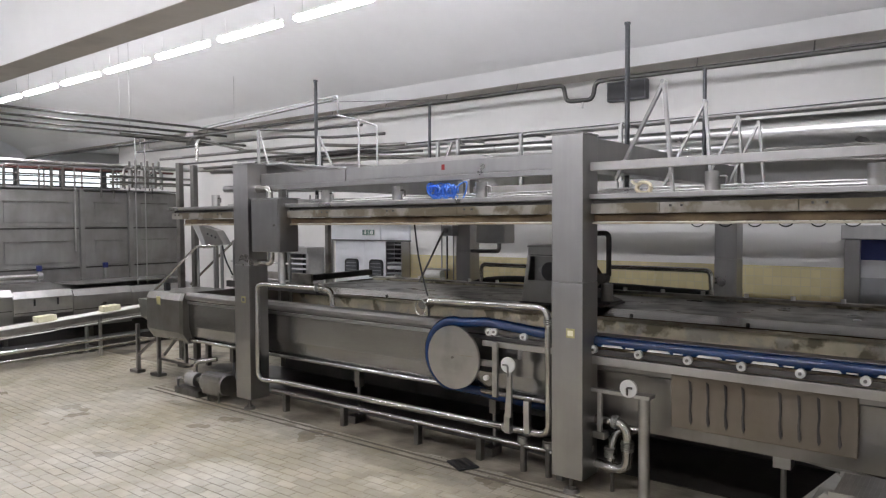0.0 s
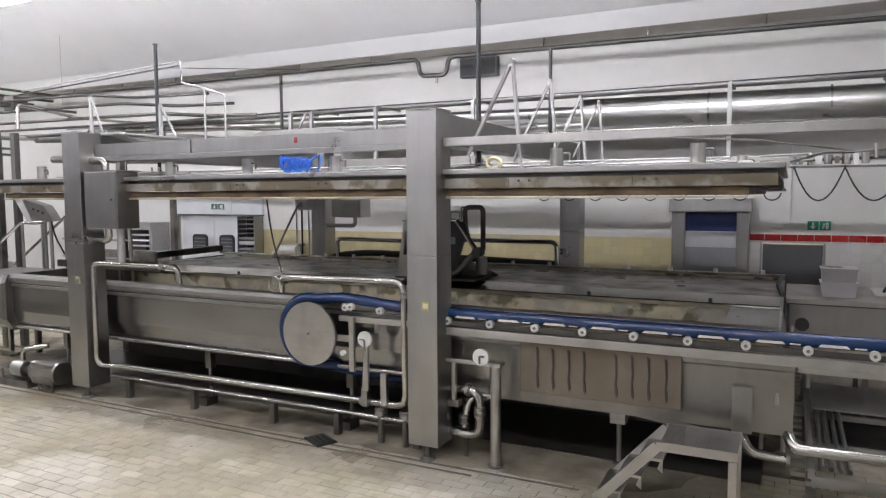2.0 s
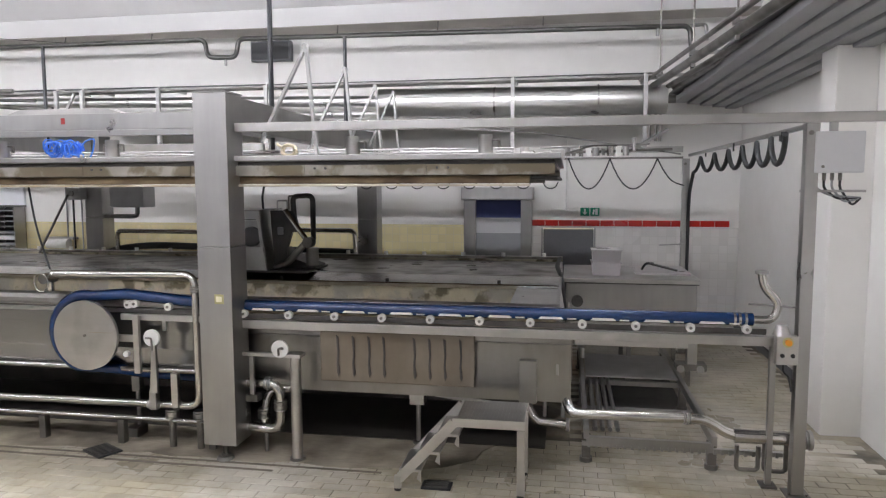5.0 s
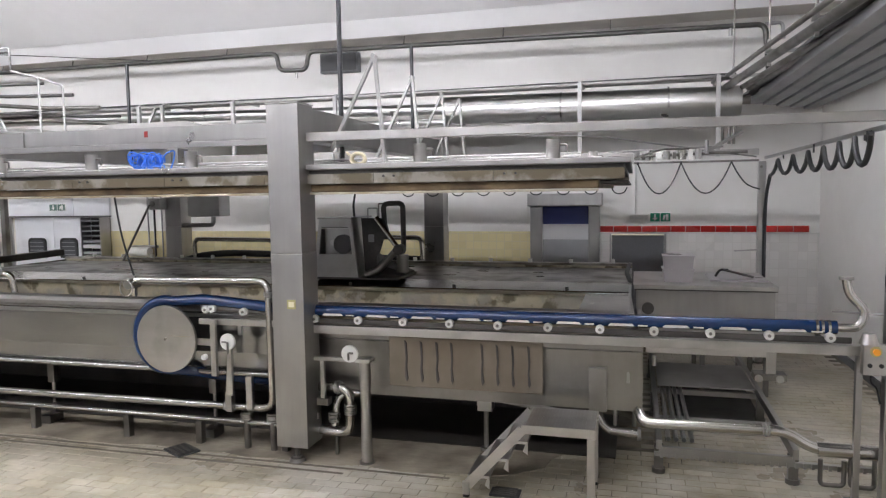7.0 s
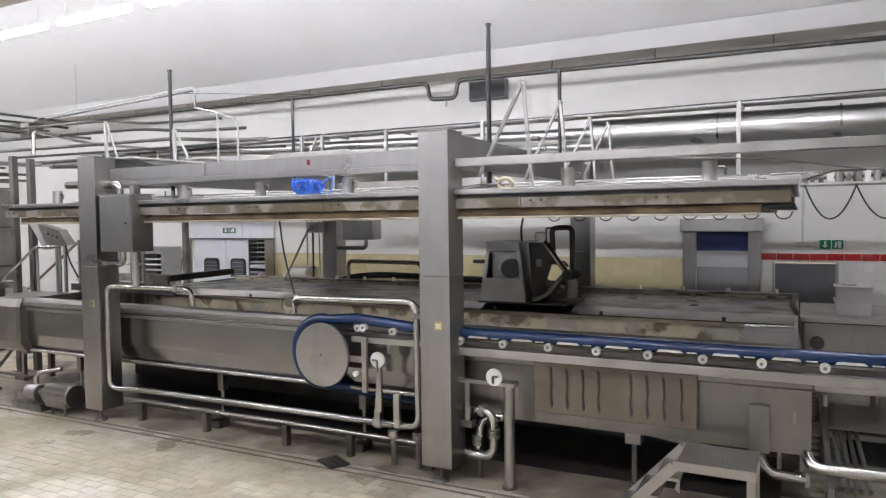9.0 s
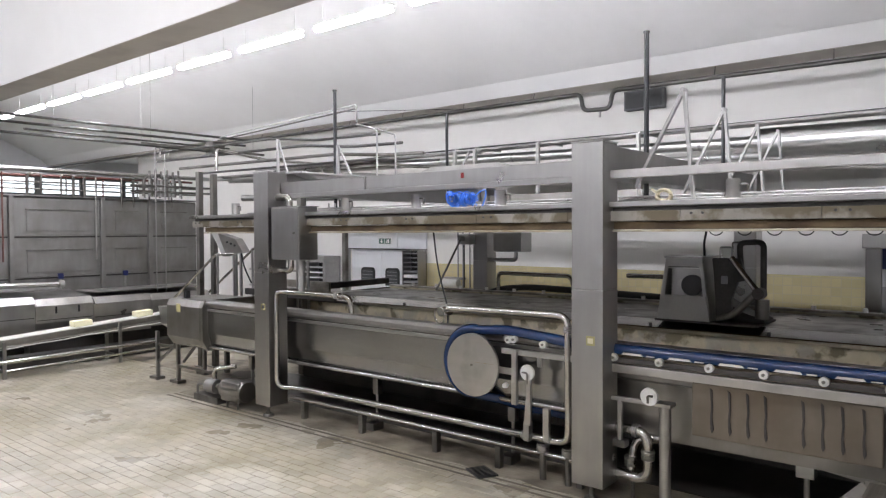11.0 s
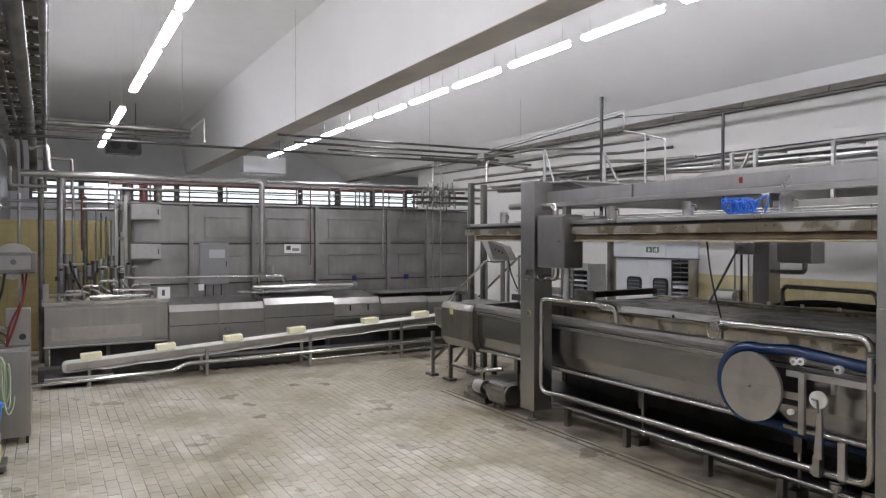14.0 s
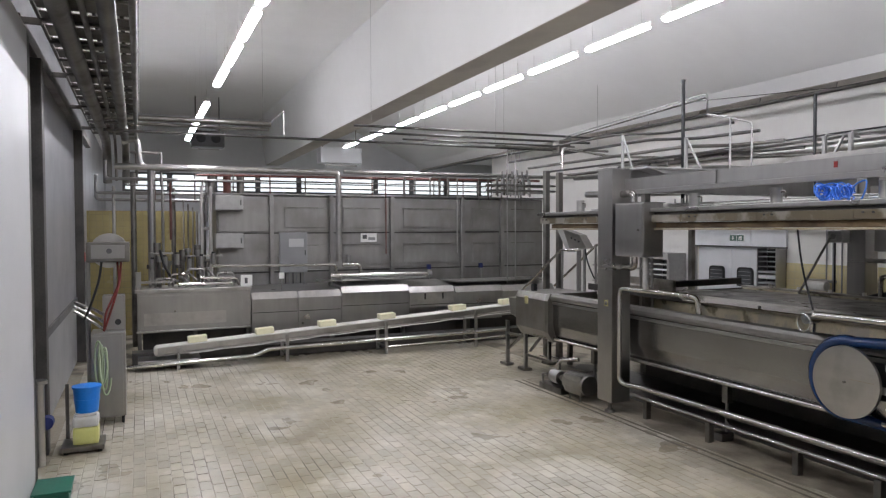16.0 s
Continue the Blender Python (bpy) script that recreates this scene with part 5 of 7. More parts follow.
def carriage():
    """The stirring carriage that travels along the divider; its own place is its left front foot."""
    t = thing("stirrer_carriage", (0, 0, 0), "grey steel stirring carriage with a dark motor and bent pipes", "carriage")
    y = 8.62
    # hood: front with a trapezoid window
    z0, z1 = 1.49, 2.27
    b = B()
    prism(b, ((0.0, z0), (0.66, z0), (0.61, 1.80), (0.57, 1.80), (0.09, 1.80), (0.045, 1.80)), "y", y, y + 0.03)
    prism(b, ((0.045, 1.80), (0.10, 1.80), (0.145, 2.14), (0.10, 2.14)), "y", y, y + 0.03)
    prism(b, ((0.58, 1.80), (0.625, 1.80), (0.585, 2.14), (0.545, 2.14)), "y", y, y + 0.03)
    prism(b, ((0.10, 2.14), (0.585, 2.14), (0.565, z1), (0.12, z1)), "y", y, y + 0.03)
    part("hood_front", b, HOOD_GREY, t, "grey sheet hood with a window")
    part("hood_roof", prism(B(), ((0.10, z1), (0.58, z1), (0.58, z1 + 0.02), (0.10, z1 + 0.02)), "y", y - 0.01, y + 0.75), STEEL, t)
    part("hood_side", prism(B(), ((0.63, z0), (0.66, z0), (0.575, z1), (0.555, z1)), "y", y + 0.03, y + 0.35), STEEL_LIGHT, t)
    part("hood_side", prism(B(), ((0.0, z0), (0.03, z0), (0.14, z1), (0.115, z1)), "y", y + 0.03, y + 0.75), STEEL, t)
    part("back_plate", box(B(), 0.15, 0.62, y + 0.55, y + 0.58, z0, z1 - 0.02), DARK_GREY, t)
    g = part("gear_plate", box(B(), 0.14, 0.52, y + 0.12, y + 0.16, 1.78, 2.14, 0.01), STEEL, t)
    part("gear_wheel", rod(B(), (0.42, y + 0.06, 1.93), (0.42, y + 0.12, 1.93), 0.13, 24), DARK_GREY, g, "dark round gear")
    part("gear_hub", rod(B(), (0.27, y + 0.08, 1.95), (0.27, y + 0.12, 1.95), 0.04, 14), STEEL_LIGHT, g)
    part("louvre", box(B(), 0.15, 0.53, y - 0.004, y - 0.001, 2.155, 2.165), DARK_GREY, t)
    # dark machinery on the right with bent pipes
    part("machine_block", prism(B(), ((0.66, z0), (0.86, z0), (0.84, 1.75), (0.92, 1.98), (1.02, 2.0), (0.95, z1), (0.62, z1)), "y", y + 0.25, y + 0.31), SHADOW_STEEL, t, "dark machine plate")
    part("machine_block", prism(B(), ((0.66, z0), (1.2, z0), (1.2, 1.52), (0.95, 1.60), (0.7, 1.75)), "y", y + 0.35, y + 0.75), SHADOW_STEEL, t)
    part("vent_plate", box(B(), 0.72, 0.80, y + 0.24, y + 0.25, 1.95, 2.05, 0.01), PANEL_GREY, t)
    part("arm", tube(B(), [(0.86, y + 0.18, 2.28), (1.18, y + 0.12, 1.88)], 0.035, 0, 10), POLISHED, t, "polished diagonal arm")
    part("arm", tube(B(), [(1.18, y + 0.12, 1.88), (0.90, y + 0.12, 1.58), (0.72, y + 0.1, 1.52)], 0.045, 0.06, 10), STEEL_DARK, t)
    part("joint", rod(B(), (1.2, y + 0.06, 1.86), (1.2, y + 0.2, 1.86), 0.07, 16), SHADOW_STEEL, t)
    part("bent_pipe", tube(B(), [(0.94, y + 0.3, 2.15), (0.92, y + 0.3, 2.46), (1.20, y + 0.3, 2.47), (1.20, y + 0.3, 1.88)], 0.036, 0.08, 10), SHADOW_STEEL, t, "dark bent pipe")
    part("motor", rod(B(), (1.2, y + 0.25, 1.55), (1.2, y + 0.25, 1.78), 0.08, 16), STEEL_DARK, t)
    part("bracket", tube(B(), [(0.66, y + 0.4, 2.27), (0.66, y + 0.4, 2.40), (0.80, y + 0.4, 2.40), (0.80, y + 0.4, 2.27)], 0.012, 0.02, 6), STEEL, t)
    part("bracket", tube(B(), [(0.78, y + 0.5, 2.27), (0.78, y + 0.5, 2.46), (0.95, y + 0.5, 2.46)], 0.012, 0.02, 6), STEEL_DARK, t)
    part("supply_cable", tube(B(), [(0.50, y + 0.3, 2.27), (0.49, y + 0.3, 2.45), (0.52, y + 0.3, 2.60)], 0.016, 0.05, 6), BLACK, t)
    part("chassis", box(B(), -0.02, 1.22, y - 0.02, y + 0.8, 1.468, 1.495, 0.006), SHADOW_STEEL, t)
    CAR.append(t)


def far_wall_things():
    F = 13.2
    # high-speed roller door
    d = thing("door_1", (-1.22, F, 0), "roller door with a blue curtain and a clear lower panel, in a steel frame", "door", kind="structure")
    part("frame_post", box(B(), -1.86, -1.64, F - 0.22, F - 0.003, 0, 2.31, 0.008), STEEL, d)
    part("frame_post", box(B(), -0.80, -0.60, F - 0.22, F - 0.003, 0, 2.31, 0.008), STEEL, d)
    part("roller_box", box(B(), -1.90, -0.56, F - 0.30, F - 0.003, 2.315, 2.55, 0.012), STEEL, d)
    part("curtain", box(B(), -1.64, -0.80, F - 0.12, F - 0.10, 1.98, 2.31), BLUE_DARK, d, "dark blue curtain")
    part("clear_panel", box(B(), -1.64, -0.80, F - 0.12, F - 0.10, 1.70, 1.977), PANEL_WHITE, d)
    part("lower_panel", box(B(), -1.64, -0.80, F - 0.12, F - 0.10, 0.0, 1.697), PANEL_GREY, d)
    for z in (1.2, 0.6):
        part("bottom_bar", box(B(), -1.63, -0.81, F - 0.13, F - 0.122, z, z + 0.03), STEEL, d)
    # hatch
    d = thing("door_2", (0.06, F, 0), "plain grey steel service door", "door", kind="structure")
    part("leaf", box(B(), -0.39, 0.52, F - 0.01, F + 0.03, 0.01, 1.77, 0.006), DARK_GREY, d)
    part("jamb", box(B(), -0.43, -0.395, F - 0.03, F + 0.02, 0, 1.80, 0.003), STEEL, d)
    part("jamb", box(B(), 0.525, 0.56, F - 0.03, F + 0.02, 0, 1.80, 0.003), STEEL, d)
    # double swing door
    d = thing("door_3", (-12.9, F, 0), "white double swing door with arched windows under a white header", "door", kind="structure")
    for x0, x1, w0, w1 in ((-14.0, -12.905, -13.62, -13.12), (-12.895, -11.82, -12.72, -12.24)):
        leaf = part("leaf", box(B(), x0, x1, F + 0.02, F + 0.07, 0.02, 2.16, 0.006), DOOR_WHITE, d)
        for name, m, k, ya, yb in (("window_frame", BLACK, 0.0, F - 0.012, F + 0.018), ("pane", GLASS, 0.045, F - 0.018, F - 0.0125)):
            arch = [(w0 + k, 1.22 + k), (w1 - k, 1.22 + k)]
            for sx, a0 in ((w1 - k - 0.10, 0), (w0 + k + 0.10, 90)):
                arch += [(sx + 0.10 * math.cos(radians(a0 + 15 * q)), 1.58 - k + 0.10 * math.sin(radians(a0 + 15 * q))) for q in range(7)]
            pn = part(name, prism(B(), arch, "y", ya, yb), m, leaf, "black rubber window surround" if k == 0 else "dark arched pane")
        for q in range(4):
            part("glazing_bar", box(B(), w0 + 0.06, w1 - 0.06, F - 0.024, F - 0.019, 1.30 + 0.09 * q, 1.312 + 0.09 * q), PANEL_GREY, leaf)
        part("kick_plate", box(B(), x0 + 0.04, x1 - 0.04, F + 0.012, F + 0.019, 0.05, 0.9), STEEL, leaf)
    for x0, x1 in ((-14.06, -12.26), (-12.24, -11.28)):
        part("header_panel", box(B(), x0, x1, F - 0.06, F - 0.003, 2.19, 2.95, 0.006), DOOR_WHITE, d, "white header panel")
    part("header_edge", box(B(), -14.06, -11.28, F - 0.07, F - 0.003, 2.155, 2.187, 0.004), DARK_GREY, d)
    part("jamb", box(B(), -14.10, -14.02, F - 0.05, F - 0.003, 0, 2.15, 0.004), STEEL, d)
    # racks on both sides of the swing door
    t = thing("tray_rack", (-11.55, F - 0.3, 0), "dark wire rack with stacked grey trays beside the door", "rack")
    part("back", box(B(), -11.80, -11.30, F - 0.04, F - 0.02, 0, 2.15), BLACK, t)
    for x in (-11.81, -11.30):
        part("side", box(B(), x - 0.012, x + 0.012, F - 0.35, F - 0.045, 0, 2.15, 0.004), STEEL, t)
    for k in range(5):
        part("tray", box(B(), -11.79, -11.32, F - 0.33, F - 0.05, 1.10 + 0.125 * k, 1.10 + 0.125 * k + (0.085 if k % 2 else 0.05), 0.01), PANEL_WHITE if k % 2 else PANEL_GREY, t)
    for k in range(4):
        part("wire_shelf", box(B(), -11.79, -11.32, F - 0.33, F - 0.05, 1.74 + 0.11 * k, 1.755 + 0.11 * k), PANEL_GREY, t)
    t = thing("louvred_rack", (-15.0, F - 0.3, 0), "pale rack with dark louvred shelves under a sheet hood", "rack")
    for x in (-15.29, -14.45):
        part("side", box(B(), x - 0.05, x + 0.05, F - 0.6, F - 0.05, 0, 1.80, 0.004), GALV, t)
    part("hood", prism(B(), ((-15.58, 1.97), (-15.50, 1.86), (-15.34, 1.80), (-14.40, 1.80), (-14.40, 1.97)), "y", F - 0.65, F - 0.04), GALV, t, "folded sheet hood")
    part("back", box(B(), -15.24, -14.5, F - 0.08, F - 0.05, 0, 1.80), BLACK, t)
    for k in range(7):
        part("slat", bar(B(), (-15.24, F - 0.5, 0.82 + 0.14 * k), (-14.5, F - 0.5, 0.82 + 0.14 * k), 0.14, 0.035), DOOR_WHITE if k % 2 else PANEL_WHITE, t)
    # exit signs
    for x0, x1, z0, z1, y in ((0.27, 0.63, 2.01, 2.18, F), (-12.88, -12.44, 2.30, 2.46, F - 0.058)):
        s = thing("exit_sign", ((x0 + x1) / 2, y, z0), "green and white emergency exit sign on the wall", "exit sign", "exit signs")
        xm = x0 + (x1 - x0) * 0.5
        part("plate", box(B(), x0, x1, y - 0.03, y - 0.003, z0, z1, 0.004), SIGN_WHITE, s)
        part("green_field", box(B(), x0 + 0.008, xm - 0.008, y - 0.034, y - 0.031, z0 + 0.01, z1 - 0.01), SIGN_GREEN if x0 > 0 else SIGN_PALE, s)
        part("green_field", box(B(), xm + 0.008, x1 - 0.008, y - 0.034, y - 0.031, z0 + 0.01, z1 - 0.01), SIGN_GREEN if x0 > 0 else SIGN_PALE, s)
        c = (x0 + xm) / 2
        part("arrow", prism(B(), ((c - 0.015, z1 - 0.03), (c + 0.015, z1 - 0.03), (c + 0.015, z0 + 0.075), (c + 0.045, z0 + 0.075), (c, z0 + 0.025), (c - 0.045, z0 + 0.075), (c - 0.015, z0 + 0.075)), "y", y - 0.037, y - 0.0345), SIGN_WHITE, s)
        c = (x1 + xm) / 2
        part("door_mark", box(B(), c + 0.005, c + 0.05, y - 0.037, y - 0.0345, z0 + 0.03, z1 - 0.03), SIGN_WHITE, s)
        part("bar_mark", prism(B(), ((c - 0.05, z0 + 0.04), (c - 0.02, z0 + 0.03), (c + 0.0, z1 - 0.05), (c - 0.03, z1 - 0.04)), "y", y - 0.037, y - 0.0345), SIGN_WHITE, s)
    t = thing("emergency_lamp", (0.08, F, 2.05), "small pale emergency lamp box on the wall", "emergency lamp")
    part("case", box(B(), -0.08, 0.24, F - 0.07, F - 0.003, 2.06, 2.13, 0.01), WHITE_PLASTIC, t)
    part("conduit", rod(B(), (0.02, F - 0.02, 2.13), (0.02, F - 0.02, 3.4), 0.012, 8), WHITE_PLASTIC, t)
    # thin upright conduits and a paper roll on the far wall
    t = thing("wall_conduits", (-10.0, F, 0.8), "thin upright conduits on the far wall", "conduit")
    for x in (-10.3, -10.15, -9.95, -9.75):
        part("conduit", rod(B(), (x, F - 0.03, 1.0), (x, F - 0.03, 3.3), 0.015, 6), PANEL_GREY, t)
    t = thing("paper_roll", (-9.9, 12.9, 1.4), "white paper roll on a wall holder", "paper roll")
    part("roll", rod(B(), (-10.60, 12.95, 1.40), (-10.12, 12.95, 1.40), 0.10, 20), WHITE_PLASTIC, t)
    part("holder", box(B(), -10.65, -10.07, 13.02, 13.18, 1.48, 1.53), STEEL, t)
    # box with motor on the far press column
    t = thing("column_gearbox", (-7.9, 10.9, 2.2), "grey gearbox and cabinet on the far press column", "gearbox")
    part("motor", box(B(), -8.50, -8.22, 10.86, 11.1, 2.36, 2.57, 0.03), HOOD_GREY, t)
    part("motor_dial", rod(B(), (-8.38, 10.84, 2.47), (-8.38, 10.86, 2.47), 0.05, 14), STEEL, t)
    part("cabinet", box(B(), -7.72, -7.08, 10.95, 11.3, 2.23, 2.59, 0.012), HOOD_GREY, t)
    part("conduit", tube(B(), [(-7.3, 11.1, 2.24), (-7.3, 11.1, 2.07), (-7.93, 11.1, 2.07)], 0.04, 0.12, 10), STEEL, t)
    part("down_pipe", rod(B(), (-8.42, 10.95, 1.51), (-8.42, 10.95, 2.36), 0.014, 8), BLACK, t)
    # mirror hose and pipes on the far side
    t = thing("far_hose", (-6.5, 11.1, 1.4), "dark blue hose bend with steel pipe behind the vat", "hose")
    part("hose", tube(B(), [(-7.9, 11.05, 1.42), (-7.6, 11.05, 1.52), (-7.0, 11.05, 1.58), (-5.5, 11.05, 1.55), (-3.4, 11.05, 1.50)], 0.06, 0.3, 10), BLACK, t)
    part("pipe", tube(B(), [(-7.6, 10.95, 1.5), (-7.6, 10.95, 1.83), (-6.05, 10.95, 1.82), (-6.0, 10.95, 1.6)], 0.04, 0.1, 10), POLISHED, t)
    part("pipe", tube(B(), [(-5.0, 10.95, 1.87), (-3.35, 10.95, 1.87), (-3.33, 10.95, 1.5)], 0.04, 0.1, 10), POLISHED, t)
    # two slack stays from the lid to the valve
    b = tube(B(), [(-5.40, 6.4, 2.62), (-5.30, 6.35, 2.2), (-5.08, 6.25, 1.78)], 0.010, 0.3, 6)
    solo("slack_cable", b, BLACK, "thin dark cable hanging down to the outlet valve", "cable")
    b = bar(B(), (-8.4, 10.8, 2.45), (-8.6, 10.3, 1.49), 0.03, 0.03)
    solo("diagonal_stay", b, STEEL_DARK, "thin diagonal steel stay in the vat", "stay")
    b = bar(B(), (-10.05, 8.75, 1.60), (-10.0, 10.4, 1.62), 0.14, 0.11)
    solo("curd_paddle", b, SHADOW_STEEL, "dark steel bar lying across the vat", "bar")


def ducts():
    # large lagged duct and cable tray behind the press
    t = thing("air_duct", (-0.6, 12.0, 3.7), "large shiny round ventilation duct on the far side", "duct")
    part("shell", rod(B(), (-3.2, 12.05, 4.02), (1.6, 12.05, 3.97), 0.235, 28), LAGGING, t)
    for x in (-2.9, -1.2, 0.5):
        part("band", rod(B(), (x, 12.05, 4.0), (x + 0.03, 12.05, 4.0), 0.243, 28), STEEL, t)
    part("lower_pipe", tube(B(), [(-9.5, 11.8, 3.72), (1.4, 11.8, 3.68)], 0.02, 0, 8), POLISHED, t)
    part("shelf", box(B(), -9.0, 1.5, 11.78, 13.15, 3.655, 3.675, 0.003), GALV, t, "long steel shelf under the duct")
    t = thing("steam_pipe", (-9.0, 12.0, 4.1), "long lagged silver pipe along the far wall", "pipe")
    part("run", tube(B(), [(-15.5, 12.05, 4.25), (-8.0, 12.05, 4.13), (-3.2, 12.05, 4.05)], 0.095, 0, 14), LAGGING, t)
    part("run", tube(B(), [(-15.5, 12.25, 3.95), (-3.2, 12.25, 3.85)], 0.06, 0, 12), LAGGING, t)
    for x in (-12, -9.7, -8.0, -5.5, -4.2):
        part("band", rod(B(), (x, 12.05, 4.15 - 0.02 * (x + 9)), (x + 0.05, 12.05, 4.15 - 0.02 * (x + 9)), 0.095, 14), STEEL, t)
    t = thing("cable_tray", (-5.0, 12.0, 4.2), "grey cable tray with dark cables on slim posts", "cable tray")
    part("tray", box(B(), -15.5, 1.5, 11.75, 12.05, 4.29, 4.32, 0.004), STEEL_DARK, t)
    for y in (11.8, 11.88, 11.97):
        part("cable", tube(B(), [(-15.5, y, 4.345), (-9, y, 4.36), (-4, y, 4.335), (1.5, y, 4.35)], 0.022, 0, 6), BLACK if y < 11.9 else PANEL_GREY, t)
    part("handrail", tube(B(), [(-15.5, 11.2, 4.24), (1.3, 11.2, 4.24)], 0.018, 0, 8), STEEL, t)
    for x in (-8.8, -8.3, -6.85, -4.9, -0.82, 1.18):
        part("post", box(B(), x - 0.03, x + 0.03, 11.12, 11.18, 3.312 if x < -3.1 else 3.07, 4.25, 0.004), GALV, t)
        part("cross_arm", box(B(), x - 0.02, x + 0.02, 11.18, 12.05, 4.25, 4.285, 0.003), STEEL, t)
    part("stair_brace", bar(B(), (-8.75, 11.1, 3.6), (-8.4, 11.1, 4.2), 0.04, 0.04), STEEL, t)
    # pipe with a U bend under the far beam
    t = thing("ceiling_pipe", (-5.0, 12.2, 4.9), "dark steel pipe with a U-bend hung under the roof beam", "pipe", "ceiling pipes")
    part("run", tube(B(), [(-30.9, 12.15, 5.31), (-6.50, 12.15, 5.24), (-6.45, 12.15, 4.92), (-5.90, 12.15, 4.90), (-5.84, 12.15, 5.23), (1.95, 12.15, 5.14), (2.02, 12.15, 4.4)], 0.042, 0.12, 10, 6), PIPE_DARK, t)
    part("drain_cock", rod(B(), (-6.1, 12.15, 4.76), (-6.1, 12.15, 4.9), 0.025, 8), STEEL, t)
    part("tee", tube(B(), [(1.95, 12.15, 5.14), (2.2, 12.15, 5.16), (2.22, 12.15, 4.9)], 0.03, 0.08, 8), STEEL, t)
    part("sprinkler", rod(B(), (1.45, 12.15, 5.0), (1.45, 12.15, 5.15), 0.03, 8), STEEL, t)
    for k in range(13):
        x = -22 + 1.8 * k
        if -6.8 < x < -5.7:
            continue
        part("hanger", rod(B(), (x, 12.2, 5.25), (x, 12.25, 5.42), 0.012, 6), STEEL_DARK, t)
    t = thing("ceiling_pipe", (-8.0, 11.5, 5.0), "thin steel pipe hung under the roof with a drop", "pipe", "ceiling pipes")
    for dz in (0.0, 0.06):
        part("run", tube(B(), [(-14.0, 9.1, 4.76 - dz), (-8.45, 8.05, 4.70 - dz), (-8.36, 8.0, 4.66 - dz), (-8.36, 8.0, 4.36)], 0.014, 0.04, 8), PIPE_DARK if dz else GALV, t)
    part("drop", tube(B(), [(-8.36, 8.0, 4.37), (-7.9, 8.0, 4.25), (-7.9, 8.0, 3.45)], 0.016, 0.05, 8), GALV, t)
    part("drop", tube(B(), [(-7.9, 8.0, 4.25), (-7.52, 8.0, 4.13), (-7.50, 8.0, 4.08), (-7.50, 8.0, 3.45)], 0.014, 0.05, 8), GALV, t)
    part("stay", rod(B(), (-8.9, 8.16, 4.66), (-8.9, 12.2, 5.25), 0.006, 6), PIPE_DARK, t)
    # dark loudspeaker on the upper wall
    t = thing("wall_loudspeaker", (-5.6, 13.1, 5.0), "flat black box mounted high on the wall", "wall box")
    part("case", box(B(), -6.02, -5.22, 13.02, 13.19, 4.98, 5.36, 0.012), DARK_GREY, t)
    part("face", box(B(), -5.99, -5.25, 13.01, 13.018, 5.01, 5.33, 0.004), BLACK, t)
    # bundle of pipes and shallow ducts under the roof along the right wall
    t = thing("pipe_bundle", (2.0, 9.0, 3.9), "bundle of steel pipes and grey ducts under the roof", "pipes")
    for dx, dz, r, m in ((-0.15, 0.06, 0.03, STEEL_DARK), (0.0, 0.0, 0.055, STEEL_DARK), (0.22, -0.02, 0.04, STEEL_DARK), (0.36, 0.0, 0.06, STEEL_DARK), (0.55, -0.06, 0.05, STEEL)):
        part("pipe", tube(B(), [(1.37 + dx, 12.1, 4.18 + dz), (1.83 + dx, 7.0, 4.20 + dz), (2.15 + dx, 3.5, 4.21 + dz)], r, 0, 12), m, t)
    for k in range(5):
        part("duct", bar(B(), (1.98 + 0.21 * k, 13.1, 4.07 - 0.03 * k), (2.10 + 0.21 * k, 3.0, 4.15 - 0.03 * k), 0.20, 0.10, 0.012), PANEL_GREY, t)
    part("infill", bar(B(), (2.35, 13.1, 4.17), (2.50, 3.0, 4.25), 1.15, 0.04, 0), DARK_GREY, t)
    for y in (11.5, 9.6, 7.9, 6.2):
        x = 1.37 + (12.1 - y) * 0.09
        part("hanger", box(B(), x - 0.02, x + 0.02, y - 0.02, y + 0.02, 4.1, 4.42, 0.003), STEEL_LIGHT, t)
        part("hanger_rod", rod(B(), (x, y, 4.42), (x, y, 6.0 if y < 11 else 5.9), 0.012, 6), STEEL_DARK, t)
        part("cross_arm", box(B(), x - 0.05, 3.03, y - 0.02, y + 0.02, 4.25, 4.30, 0.003), STEEL, t)
    for x in (1.35, 1.45, 1.52):
        part("drop_pipe", tube(B(), [(x, 12.1, 4.18), (x, 12.1, 3.3)], 0.025, 0, 8), STEEL_DARK, t)
    part("end_pipe", tube(B(), [(1.2, 12.1, 3.98), (1.75, 12.1, 3.98)], 0.07, 0, 12), STEEL_DARK, t)


carriage()
far_wall_things()
ducts()


# ---- the left-hand end: steel tank wall, tunnel machine, conveyor ----
BLOCKS = []
BELT0 = (0.26, 0.425, 0.0615)


def belt_z(y):
    return BELT0[1] + BELT0[2] * (y - BELT0[0])


